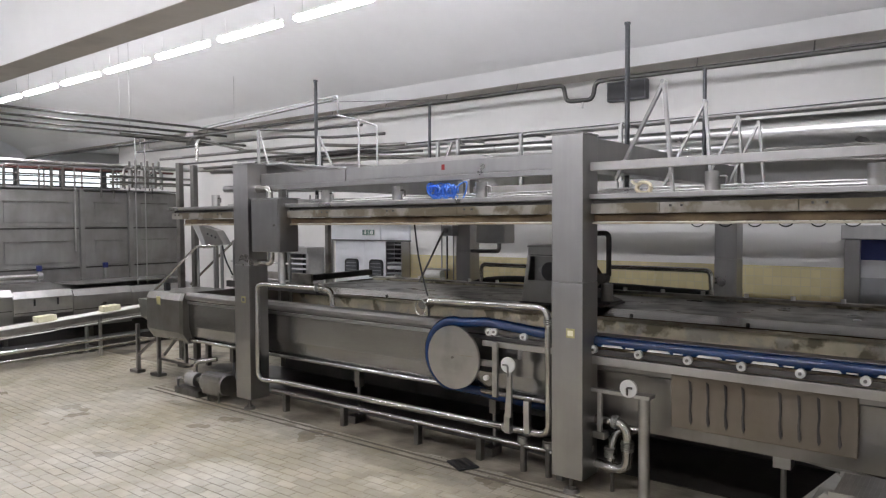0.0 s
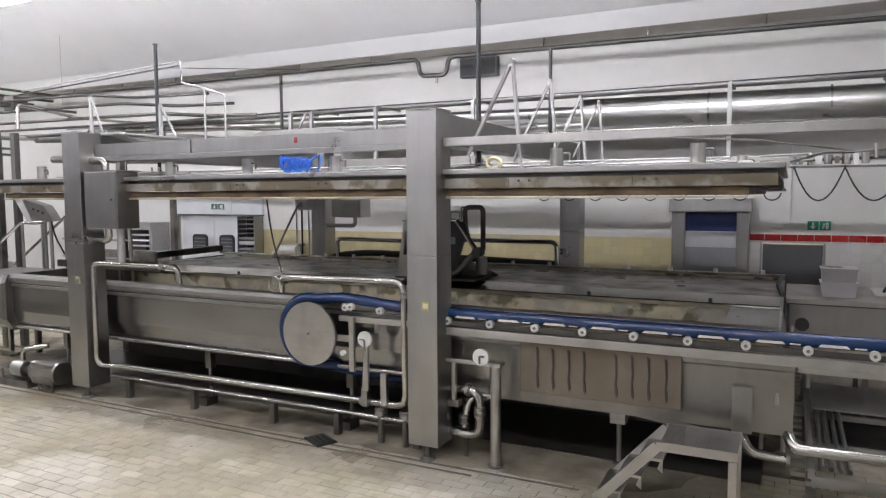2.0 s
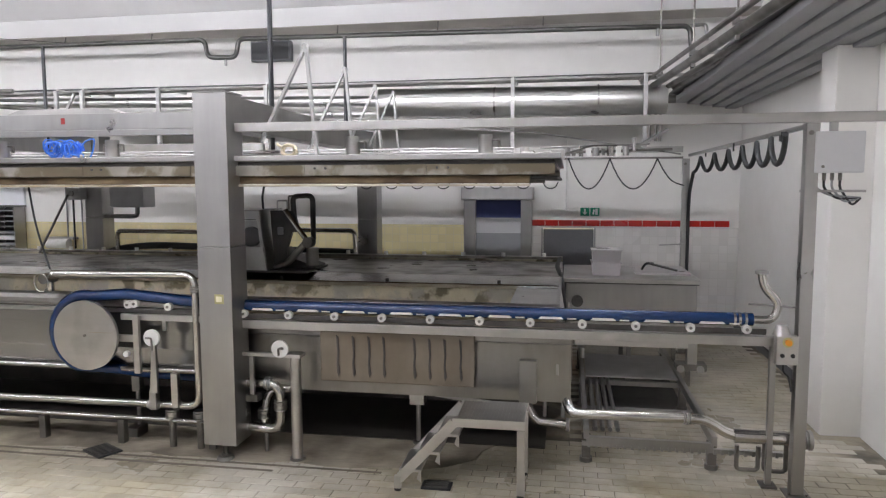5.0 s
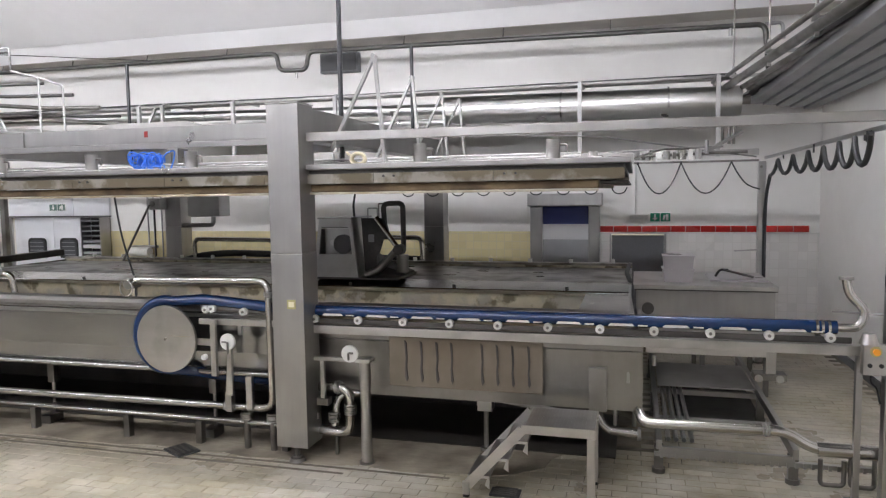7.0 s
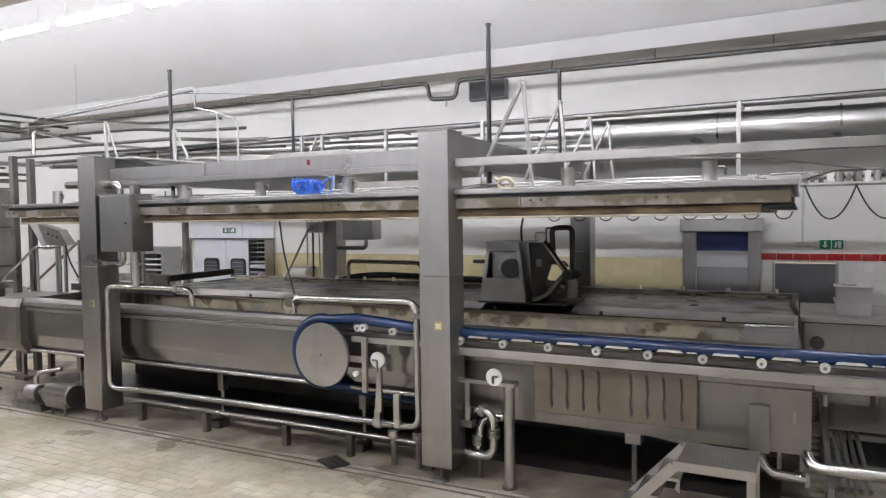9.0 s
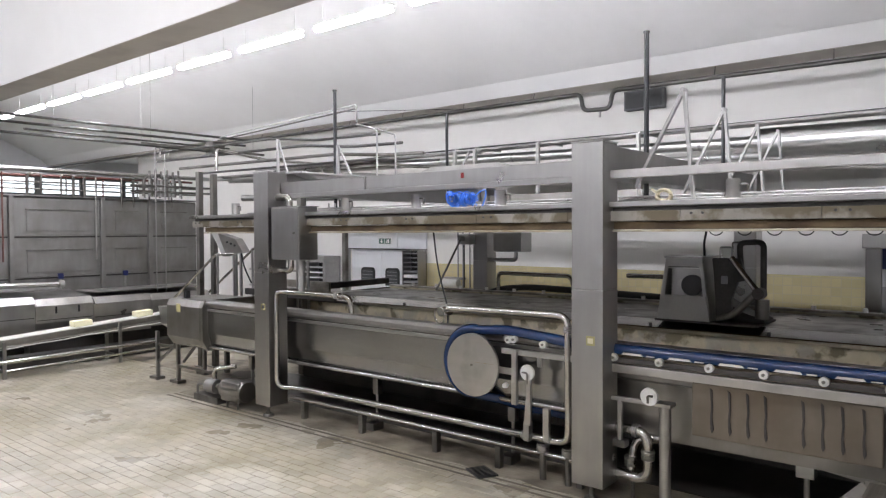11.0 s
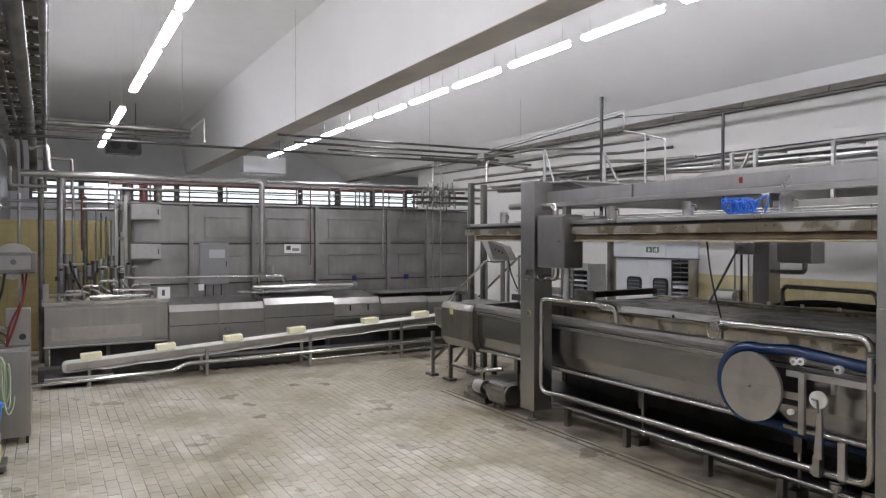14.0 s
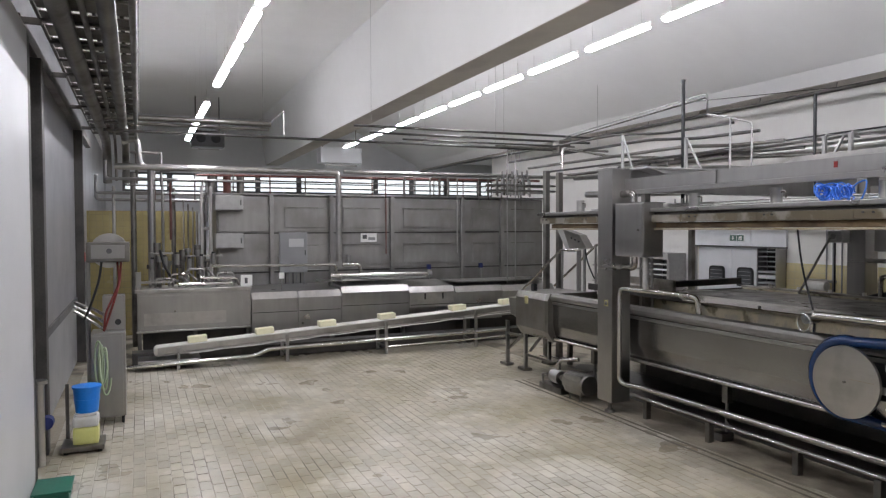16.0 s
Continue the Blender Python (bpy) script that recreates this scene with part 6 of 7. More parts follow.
def tank_wall():
    t = thing("tank_wall", (-17.5, 6.0, 0), "tall wall of welded stainless steel tank panels", "steel tank")
    part("core", box(B(), -18.2, -17.03, 1.6, 10.38, 0.0, 3.42, 0.02), STEEL_DARK, t)
    ys = [1.6, 2.85, 4.30, 5.88, 7.86, 9.05, 10.38]
    zs = [0.0, 1.62, 2.55, 3.44]
    for i, (ya, yb) in enumerate(zip(ys, ys[1:])):
        for za, zb in zip(zs, zs[1:]):
            p = part("panel", box(B(), -17.03, -17.0, ya + 0.05, yb - 0.05, za + 0.03, zb - 0.03, 0.008), TANK, t, "dull brushed tank panel")
            if za > 1 and i > 0:
                part("stiffener", box(B(), -17.0, -16.975, ya + 0.32, yb - 0.10, za + 0.12, (za + zb) / 2 + 0.14, 0.008), TANK, p, "raised pressed field")
                part("ledge", box(B(), -17.0, -16.945, ya + 0.30, yb - 0.32, (za + zb) / 2 + 0.145, (za + zb) / 2 + 0.165, 0.003), STEEL_DARK, p)
    for y in ys[1:-1]:
        part("post", box(B(), -17.03, -16.91, y - 0.05, y + 0.05, 0.0, 3.45, 0.01), TANK, t)
    for z in (1.62, 2.55):
        for ya, yb in zip(ys, ys[1:]):
            part("flange", box(B(), -17.03, -16.94, ya + 0.055, yb - 0.055, z + 0.005, z + 0.024, 0.003), TANK, t)
        part("seam", box(B(), -17.03, -17.012, 1.6, 10.38, z - 0.03, z + 0.002), SHADOW_STEEL, t)
    part("coping", box(B(), -18.2, -16.95, 1.58, 10.4, 3.44, 3.475, 0.006), STEEL, t)
    for y, z in ((5.05, 2.30),):
        lab = part("notice", box(B(), -16.92 if y < 4 else -16.975, -16.915 if y < 4 else -16.966, y, y + 0.42, z, z + 0.22), SIGN_WHITE, t, "white printed notice")
        x = -16.914 if y < 4 else -16.965
        part("print_bar", box(B(), x, x + 0.002, y + 0.05, y + 0.16, z + 0.08, z + 0.18), DARK_GREY, lab)
        part("print_bar", box(B(), x, x + 0.002, y + 0.20, y + 0.38, z + 0.05, z + 0.12), PANEL_GREY, lab)
    # cabinets before the tank
    for n, (y0, y1, z0, z1, x) in enumerate(((3.03, 3.70, 1.58, 2.55, -16.93), (1.54, 2.16, 3.07, 3.41, -16.6), (1.54, 2.16, 2.20, 2.54, -16.6))):
        c = thing("wall_cabinet", (x, (y0 + y1) / 2, z0), "grey steel wall cabinet before the tank", "cabinet", "wall cabinets")
        part("case", box(B(), x - 0.35 if n else -17.0, x, y0, y1, z0, z1, 0.012), GALV if n else PANEL_GREY, c)
        part("door", box(B(), x, x + 0.012, y0 + 0.02, y1 - 0.02, z0 + 0.02, z1 - 0.02, 0.004), GALV if n else PANEL_GREY, c)
        part("handle", box(B(), x + 0.012, x + 0.03, y1 - 0.07, y1 - 0.05, (z0 + z1) / 2 - 0.06, (z0 + z1) / 2 + 0.06), BLACK, c)
        if n == 0:
            for k in range(7):
                part("cable", tube(B(), [(x - 0.03, y0 + 0.05 + 0.09 * k, z0), (x - 0.03, y0 + 0.05 + 0.09 * k, z0 - 0.3)], 0.012, 0, 6), BLACK if k % 2 else PANEL_GREY, c)
            part("notice", box(B(), x + 0.013, x + 0.016, y0 + 0.22, y0 + 0.58, z0 + 0.62, z0 + 0.82), PANEL_WHITE, c, "white printed notice")
    c = thing("cabinet_rack", (-16.7, 1.35, 0), "upright steel rack carrying the small cabinets", "rack")
    for y in (1.26, 1.45):
        part("upright", box(B(), -16.75, -16.68, y - 0.035, y + 0.035, 0, 3.6, 0.005), STEEL, c)
    for z in (1.9, 2.62, 3.4):
        part("cross_bar", box(B(), -16.74, -16.69, 1.295, 1.415, z, z + 0.06, 0.004), STEEL_DARK, c)
    # catwalk rails and pipes above the tank
    t = thing("tank_catwalk", (-17.4, 6.0, 3.47), "steel pipe railing on top of the tank", "railing")
    for z in (3.62, 3.78):
        part("rail", tube(B(), [(-17.1, -0.3, z), (-17.1, 10.6, z)], 0.02, 0, 8), STEEL_DARK, t)
    for k in range(13):
        y = 0.3 + 0.85 * k
        part("post", rod(B(), (-17.1, y, 3.475 if y > 1.6 else 3.3), (-17.1, y, 3.92), 0.018, 8), STEEL_DARK if k % 3 else RUST, t)
    part("red_pipe", tube(B(), [(-17.4, 1.2, 3.9), (-17.4, 10.5, 3.98)], 0.03, 0, 8), RUST, t, "dark red painted pipe")
    part("side_pipe", tube(B(), [(-16.9, 1.3, 3.55), (-16.9, 1.3, 3.75), (-16.9, 2.6, 3.75)], 0.025, 0.06, 8), STEEL_LIGHT, t)
    for y in (1.5, 1.85, 2.15):
        part("actuator", rod(B(), (-17.0, y, 3.475), (-17.0, y, 3.85), 0.09, 14), STEEL_DARK if y != 1.85 else RUST, t)
    for y in (6.2, 6.9, 7.15, 7.4, 8.3, 8.6, 9.0, 9.6):
        part("bent_pipe", tube(B(), [(-16.88, y, 3.45 - 0.2 * (y > 8)), (-16.88, y, 3.95), (-16.88, y + 0.28, 3.95), (-16.88, y + 0.28, 3.5)], 0.022, 0.06, 8), STEEL_DARK, t)
    t = thing("transfer_pipe", (-16.5, 5.0, 1.9), "steel transfer pipe running over the tank and down its front", "pipe", "milk pipes")
    part("run", tube(B(), [(-16.5, -0.5, 3.98), (-16.5, 4.37, 3.98), (-16.5, 4.37, 1.86)], 0.07, 0.14, 12), STEEL_LIGHT, t)
    part("run", tube(B(), [(-16.5, 4.5, 4.0), (-16.5, 10.5, 4.02), (-15.5, 11.3, 4.05)], 0.05, 0.2, 12), STEEL_LIGHT, t)
    for y in (5.68, 7.66):
        part("down_pipe", tube(B(), [(-16.85, y, 3.95), (-16.85, y, 2.0)], 0.018, 0, 8), RUST if y < 6 else STEEL_LIGHT, t)
    # twin sampling pipes standing free before the corner
    for y in (9.02, 9.25):
        t = thing("drop_pipe", (-15.5, y, 0.9), "thin free-standing steel drop pipe", "pipe", "drop pipes")
        part("run", tube(B(), [(-15.5, y - 0.6, 1.15), (-15.5, y - 0.6, 4.6), (-15.5, y - 0.48, 4.6), (-15.5, y - 0.48, 4.4)], 0.015, 0.05, 8), STEEL, t)


def tunnel_machine():
    t = thing("brine_tunnel", (-15.7, 4.5, 0), "long low stainless tunnel machine with sloping covers", "tunnel machine")
    # end box with a clear guard
    part("end_frame", box(B(), -16.3, -15.2, -0.1, 2.1, 0.60, 1.36, 0.012), STEEL, t)
    part("end_top", box(B(), -16.35, -15.15, -0.14, 2.12, 1.365, 1.43, 0.008), STEEL_LIGHT, t)
    g = part("guard", box(B(), -15.195, -15.185, -0.04, 1.92, 0.66, 1.30, 0.004), STEEL, t, "hazy guard panel in a steel frame")
    part("guard_band", box(B(), -15.184, -15.18, 0.02, 1.6, 0.70, 0.95), STEEL_LIGHT, g)
    part("bottom_lip", box(B(), -15.2, -15.12, -0.12, 2.1, 0.57, 0.60, 0.004), STEEL_LIGHT, t)
    for y in (-0.06, 1.0, 2.05):
        part("leg", box(B(), -15.35, -15.28, y - 0.035, y + 0.035, 0, 0.6, 0.004), STEEL_DARK, t)
    segs = ((2.12, 3.1, 1.27, 0.42), (3.11, 4.06, 1.27, 0.42), (4.07, 5.67, 1.33, 0.38), (5.68, 6.82, 1.27, 0.80), (6.83, 8.1, 1.24, 0.45), (8.11, 9.6, 1.22, 0.5))
    for y0, y1, z, zb in segs:
        c = part("cover", prism(B(), ((-16.3, zb), (-15.2, zb), (-15.2, z - 0.12), (-15.28, z), (-16.3, z + 0.1)), "y", y0, y1), STEEL if zb < 0.7 else STEEL_LIGHT, t, "sloping stainless cover")
        part("cover_edge", prism(B(), ((-15.19, z - 0.125), (-15.275, z + 0.012), (-15.30, z + 0.012), (-15.215, z - 0.125)), "y", y0 + 0.02, y1 - 0.02), STEEL_LIGHT, c)
        part("seam", box(B(), -15.198, -15.19, y0 + 0.02, y1 - 0.02, z - 0.42, z - 0.405), SHADOW_STEEL, c)
    for y in (6.05, 6.5):
        part("handle", box(B(), -15.19, -15.17, y, y + 0.03, 0.98, 1.12), BLACK, t)
    for y in (2.4, 3.9, 5.6, 7.3, 9.2):
        part("leg", box(B(), -15.6, -15.5, y, y + 0.08, 0, 0.48, 0.004), STEEL_DARK, t)
    # black block fills the space behind the legs with painted shade
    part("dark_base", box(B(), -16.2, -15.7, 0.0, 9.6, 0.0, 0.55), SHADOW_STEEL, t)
    part("far_tray", box(B(), -16.2, -15.25, 6.9, 9.5, 1.345, 1.36, 0.004), STEEL_LIGHT, t)
    # pipes on the machine
    t = thing("tunnel_pipework", (-15.9, 3.5, 1.4), "steel pipes and valves on top of the tunnel machine", "pipes")
    part("long_pipe", tube(B(), [(-16.0, 1.4, 1.83), (-16.0, 4.15, 1.80), (-16.0, 4.2, 1.38)], 0.032, 0.06, 10), POLISHED, t)
    part("spray_tube", tube(B(), [(-15.9, 4.0, 1.56), (-15.9, 6.45, 1.53)], 0.055, 0, 12), POLISHED, t)
    part("spray_end", rod(B(), (-15.9, 6.42, 1.53), (-15.9, 6.52, 1.53), 0.075, 14), STEEL, t)
    part("valve_bend", tube(B(), [(-15.95, 4.3, 1.80), (-15.95, 4.72, 1.80), (-15.95, 4.75, 1.5)], 0.045, 0.1, 10), POLISHED, t)
    part("valve_head", rod(B(), (-15.95, 4.45, 1.80), (-15.95, 4.45, 2.02), 0.05, 12), STEEL, t)
    part("tray", box(B(), -16.1, -15.6, 3.7, 6.3, 1.44, 1.47, 0.005), STEEL, t)
    for y in (3.95, 4.25):
        part("foot", box(B(), -15.9, -15.8, y, y + 0.06, 1.3, 1.52), STEEL_DARK, t)
    for y, c in ((6.55, BLUE_DARK), (8.0, BLUE_DARK)):
        part("blue_valve", box(B(), -16.3, -16.22, y, y + 0.1, 1.62, 1.74, 0.01), c, t, "small blue valve")
        part("valve_foot", rod(B(), (-16.26, y + 0.05, 1.3), (-16.26, y + 0.05, 1.62), 0.025, 8), STEEL, t)
    part("gauge_plate", box(B(), -15.36, -15.34, 1.92, 2.16, 1.43, 1.66, 0.004), SIGN_WHITE, t)
    part("gauge_mark", box(B(), -15.339, -15.336, 2.0, 2.06, 1.48, 1.6), DARK_GREY, t)
    part("gauge_plate", box(B(), -15.5, -15.47, 2.75, 2.86, 1.55, 1.68, 0.004), SIGN_WHITE, t)
    part("gauge_stem", rod(B(), (-15.49, 2.8, 1.3), (-15.49, 2.8, 1.55), 0.012, 6), STEEL, t)
    # pump and valve cluster over the end box
    t = thing("valve_cluster", (-16.0, 0.8, 1.43), "dense cluster of valves, pumps and pipes on the tunnel end", "valve cluster")
    rng = random.Random(4)
    for k in range(7):
        y = 0.15 + 0.19 * k
        x = -15.6 - 0.35 * rng.random()
        h = 0.35 + 0.45 * rng.random()
        v = part("riser", rod(B(), (x, y, 1.43), (x, y, 1.43 + h), 0.022 + 0.012 * rng.random(), 10), STEEL_DARK if k % 2 else STEEL, t)
        part("head", rod(B(), (x, y, 1.43 + h), (x, y, 1.5 + h + 0.08 * rng.random()), 0.06, 12), STEEL if k % 3 else SHADOW_STEEL, v)
        part("elbow", tube(B(), [(x, y, 1.55 + 0.1 * k / 3), (x + 0.15, y + 0.02, 1.55 + 0.1 * k / 3), (x + 0.18, y + 0.2, 1.53)], 0.025, 0.05, 8), STEEL, v)
    part("manifold", tube(B(), [(-15.4, 0.7, 1.50), (-15.4, 1.75, 1.50)], 0.04, 0, 10), POLISHED, t)
    part("manifold", tube(B(), [(-15.4, 1.1, 1.62), (-15.4, 1.85, 1.60), (-15.5, 1.9, 1.45)], 0.03, 0.06, 10), POLISHED, t)
    part("hose", tube(B(), [(-15.6, 0.35, 2.2), (-15.5, 0.42, 1.9), (-15.55, 0.6, 1.55)], 0.025, 0.15, 8), BLACK, t)
    part("side_rail", box(B(), -15.3, -15.25, -0.1, 0.6, 1.55, 1.59), STEEL, t)
    part("side_rail", box(B(), -15.32, -15.24, -0.12, -0.02, 1.43, 1.78, 0.006), STEEL, t)
    for y, z in ((0.3, 2.35), (0.8, 2.2), (1.1, 2.3)):
        part("actuator", rod(B(), (-15.9, y, z - 0.25), (-15.9, y, z), 0.07, 14), STEEL_DARK, t)
        part("actuator_pipe", rod(B(), (-15.9, y, 1.43), (-15.9, y, z - 0.25), 0.03, 8), STEEL_DARK, t)
    part("shelf", box(B(), -15.95, -15.7, 0.15, 0.6, 2.12, 2.15), STEEL, t)
    part("shelf", box(B(), -15.95, -15.7, 0.85, 1.6, 2.05, 2.08), STEEL, t)
    for k in range(5):
        y, z = 0.25 + 0.3 * k, 1.62 + 0.09 * (k % 3)
        part("cross_loop", tube(B(), [(-15.5, y, 1.44), (-15.5, y, z), (-15.5, y + 0.34, z), (-15.5, y + 0.34, 1.44)], 0.024, 0.07, 8), POLISHED if k % 2 else STEEL, t)
        part("union", clamp(B(), (-15.5, y + 0.17, z), (0, 1, 0), 0.03), STEEL_DARK, t)
    for k in range(6):
        y = 0.2 + 0.24 * k
        h = part("pneumatic_head", rod(B(), (-15.62, y, 1.80 + 0.05 * (k % 3)), (-15.62, y, 2.02 + 0.05 * (k % 3)), 0.055, 14), STEEL, t)
        part("cap", rod(B(), (-15.62, y, 2.02 + 0.05 * (k % 3)), (-15.62, y, 2.06 + 0.05 * (k % 3)), 0.035, 12), BLACK, h)


def corner_pipes():
    """Upright pipes and posts in the far left corner before the yellow tiles."""
    t = thing("corner_pipework", (-17.0, 0.0, 0), "upright steel pipes and posts in the hall corner", "pipes")
    for x, y, r, z1, m in ((-17.2, -0.15, 0.06, 3.9, STEEL_DARK), (-17.0, 0.22, 0.08, 3.95, STEEL), (-16.9, 0.45, 0.03, 3.7, STEEL), (-17.3, -0.55, 0.035, 3.6, STEEL_LIGHT), (-17.6, 0.7, 0.05, 3.6, STEEL_DARK), (-17.5, 1.35, 0.06, 3.4, STEEL_DARK)):
        part("upright", rod(B(), (x, y, 0), (x, y, z1), r, 12), m, t)
    for y, z, x in ((-0.9, 3.3, -17.3), (-0.9, 3.45, -17.25), (-0.7, 3.75, -17.0)):
        part("cross_pipe", tube(B(), [(x, y, z + 0.4), (x, y, z), (x, 1.4, z), (x, 1.4, z - 0.5)], 0.035, 0.08, 8), STEEL, t)
    for k in range(5):
        y = 0.9 + 0.1 * k
        part("thin_pipe", rod(B(), (-17.2, y, 1.2), (-17.2, y, 3.3 - 0.08 * k), 0.018, 8), STEEL_DARK if k % 2 else STEEL, t)
    part("red_riser", rod(B(), (-17.05, 0.62, 2.4), (-17.05, 0.62, 3.7), 0.025, 8), RUST, t)
    part("goose_neck", tube(B(), [(-16.6, -0.35, 4.5), (-16.6, -0.05, 4.62), (-16.6, 0.0, 4.0), (-16.6, 0.6, 3.95)], 0.06, 0.15, 12), STEEL_LIGHT, t)
    part("frame_pipe", tube(B(), [(-16.6, -0.2, 4.3), (-16.6, 0.42, 4.3), (-16.6, 0.42, 3.6)], 0.03, 0.04, 8), STEEL, t)


def conveyor():
    t = thing("inclined_conveyor", (-14.25, 4.4, 0), "long inclined conveyor with a white belt on slim steel legs", "conveyor")
    y0, y1 = 0.26, 8.9
    prof = ((y0, belt_z(y0)), (y1, belt_z(y1)))
    part("belt", prism(B(), ((y0, belt_z(y0) - 0.03), (y1, belt_z(y1) - 0.03), (y1, belt_z(y1)), (y0, belt_z(y0))), "x", -14.48, -14.10), BELT_WHITE, t, "white plastic belt")
    part("return_belt", prism(B(), ((y0, belt_z(y0) - 0.17), (y1, belt_z(y1) - 0.14), (y1, belt_z(y1) - 0.12), (y0, belt_z(y0) - 0.15)), "x", -14.47, -14.11), BELT_WHITE, t)
    part("nose_roller", rod(B(), (-14.48, y0, belt_z(y0) - 0.085), (-14.10, y0, belt_z(y0) - 0.085), 0.085, 18), BELT_WHITE, t)
    for x in (-14.51, -14.08):
        part("side_rail", prism(B(), ((y0 - 0.02, belt_z(y0) - 0.13), (y1, belt_z(y1) - 0.11), (y1, belt_z(y1) - 0.012), (y0 - 0.02, belt_z(y0) - 0.012)), "x", x - 0.015, x + 0.015), STEEL_LIGHT, t)
    for k in range(9):
        y = 0.8 + 0.95 * k
        part("sagging_return", tube(B(), [(-14.06, y, belt_z(y) - 0.17), (-14.06, y + 0.35, belt_z(y) - 0.15), (-14.06, y + 0.6, belt_z(y) - 0.12), (-14.06, y + 0.95, belt_z(y + 0.95) - 0.17)], 0.012, 0.1, 6), WHITE_PLASTIC, t)
    part("foot_pan", box(B(), -14.6, -13.98, -0.1, 1.0, 0.10, 0.20, 0.006), STEEL, t, "flat steel drip pan")
    for y in (0.6, 2.63, 4.70, 6.80):
        for x in (-14.0, -14.58):
            part("leg", box(B(), x - 0.025, x + 0.025, y - 0.03, y + 0.03, 0.0, belt_z(y) - 0.03, 0.004), STEEL, t)
        part("cross_foot", box(B(), -14.58, -14.0, y - 0.02, y + 0.02, 0.12, 0.16), STEEL_DARK, t)
    part("floor_tube", tube(B(), [(-14.0, -0.6, 0.10), (-14.0, 2.0, 0.16), (-14.0, 2.25, 0.27), (-14.0, 7.6, 0.34)], 0.04, 0.08, 10), POLISHED, t)
    part("floor_tube", tube(B(), [(-14.0, 4.72, 0.14), (-14.0, 8.0, 0.20)], 0.028, 0, 10), POLISHED, t)
    # black block stands in for the shade below the belt
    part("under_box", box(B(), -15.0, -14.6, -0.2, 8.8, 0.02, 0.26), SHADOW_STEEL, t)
    cheese = finish(box(B(), -0.12, 0.12, -0.175, 0.175, 0.0, 0.115, 0.016), "cheese_block", CHEESE)
    for y in (0.65, 1.92, 3.19, 4.49, 6.16, 7.42):
        ob = new("cheese_block", cheese)
        ob.location = (-14.27, y, belt_z(y) + 0.004)
        tagged(ob, "pale yellow block of fresh cheese on the white belt", "cheese", "cheese blocks")
        BLOCKS.append((ob, y))


def platform_stairs():
    t = thing("operator_platform", (-11.6, 7.6, 0), "steel operator platform with sloping handrails and a console", "platform")
    for y, (a, b_) in ((7.2, ((-12.85, 1.22), (-11.2, 2.22))), (7.95, ((-12.6, 1.42), (-11.1, 2.32)))):
        part("handrail", tube(B(), [(a[0], y, a[1]), (b_[0], y, b_[1]), (-10.6, y, b_[1] + 0.02)], 0.024, 0.08, 10), POLISHED, t)
        for x, z in ((-11.15, b_[1]), (-10.65, b_[1])):
            part("rail_post", rod(B(), (x, y, 0.6), (x, y, z), 0.022, 10), STEEL, t)
    for z in (1.62, 1.92):
        part("knee_rail", tube(B(), [(-11.3, 8.0, z), (-9.6, 8.0, z)], 0.018, 0, 8), STEEL_LIGHT, t)
    for x in (-10.3, -9.9, -9.6):
        part("rail_post", rod(B(), (x, 8.0, 0.6), (x, 8.0, 2.22), 0.022, 10), STEEL, t)
    part("deck", box(B(), -11.5, -9.6, 7.2, 8.0, 0.55, 0.60), STEEL_DARK, t)
    for x in (-11.4, -9.8):
        part("leg", box(B(), x - 0.04, x + 0.04, 7.5, 7.58, 0, 0.55), STEEL_DARK, t)
    c = part("console", prism(B(), ((-11.50, 2.61), (-10.95, 2.50), (-10.72, 2.26), (-11.24, 2.20)), "y", 7.44, 7.60), BODY_STEEL, t, "tilted dark console panel")
    part("console_side", prism(B(), ((-11.74, 2.62), (-11.52, 2.61), (-11.26, 2.20), (-11.38, 2.17)), "y", 7.46, 7.62), GALV, c, "pale bent side sheet")
    for q in range(3):
        part("key", rod(B(), (-11.20 + 0.12 * q, 7.425, 2.44 - 0.03 * q), (-11.20 + 0.12 * q, 7.44, 2.44 - 0.03 * q), 0.018, 10), BLACK, c)
    for x in (-11.05, -10.90):
        part("console_post", rod(B(), (x, 7.52, 0.6), (x, 7.52, 2.27), 0.028, 10), STEEL, t)
    part("cable", tube(B(), [(-10.85, 7.5, 2.24), (-10.78, 7.5, 2.0), (-10.70, 7.6, 1.7)], 0.014, 0.1, 6), BLACK, t)
    part("yellow_box", box(B(), -10.95, -10.75, 8.05, 8.15, 1.78, 1.98, 0.02), YELLOW, t, "small yellow box")
    for x, y, z1 in ((-12.35, 7.6, 3.8), (-12.1, 7.75, 3.75), (-10.15, 8.3, 3.6), (-12.1, 11.2, 3.3)):
        q = thing("frame_post", (x, y, 0), "dark upright steel frame post by the platform", "post", "frame posts")
        part("shaft", box(B(), x - 0.055, x + 0.055, y - 0.05, y + 0.05, 0.01, z1, 0.006), STEEL_DARK, q)
        part("foot", box(B(), x - 0.1, x + 0.1, y - 0.1, y + 0.1, 0, 0.012), STEEL_DARK, q)
    # tank front behind the left column, dark and stained
    b = box(B(), -12.0, -9.75, 8.6, 8.66, 1.46, 1.70, 0.01)
    solo("splash_guard", b, VAT_COVER, "brown stained steel splash guard on the vat end", "splash guard")


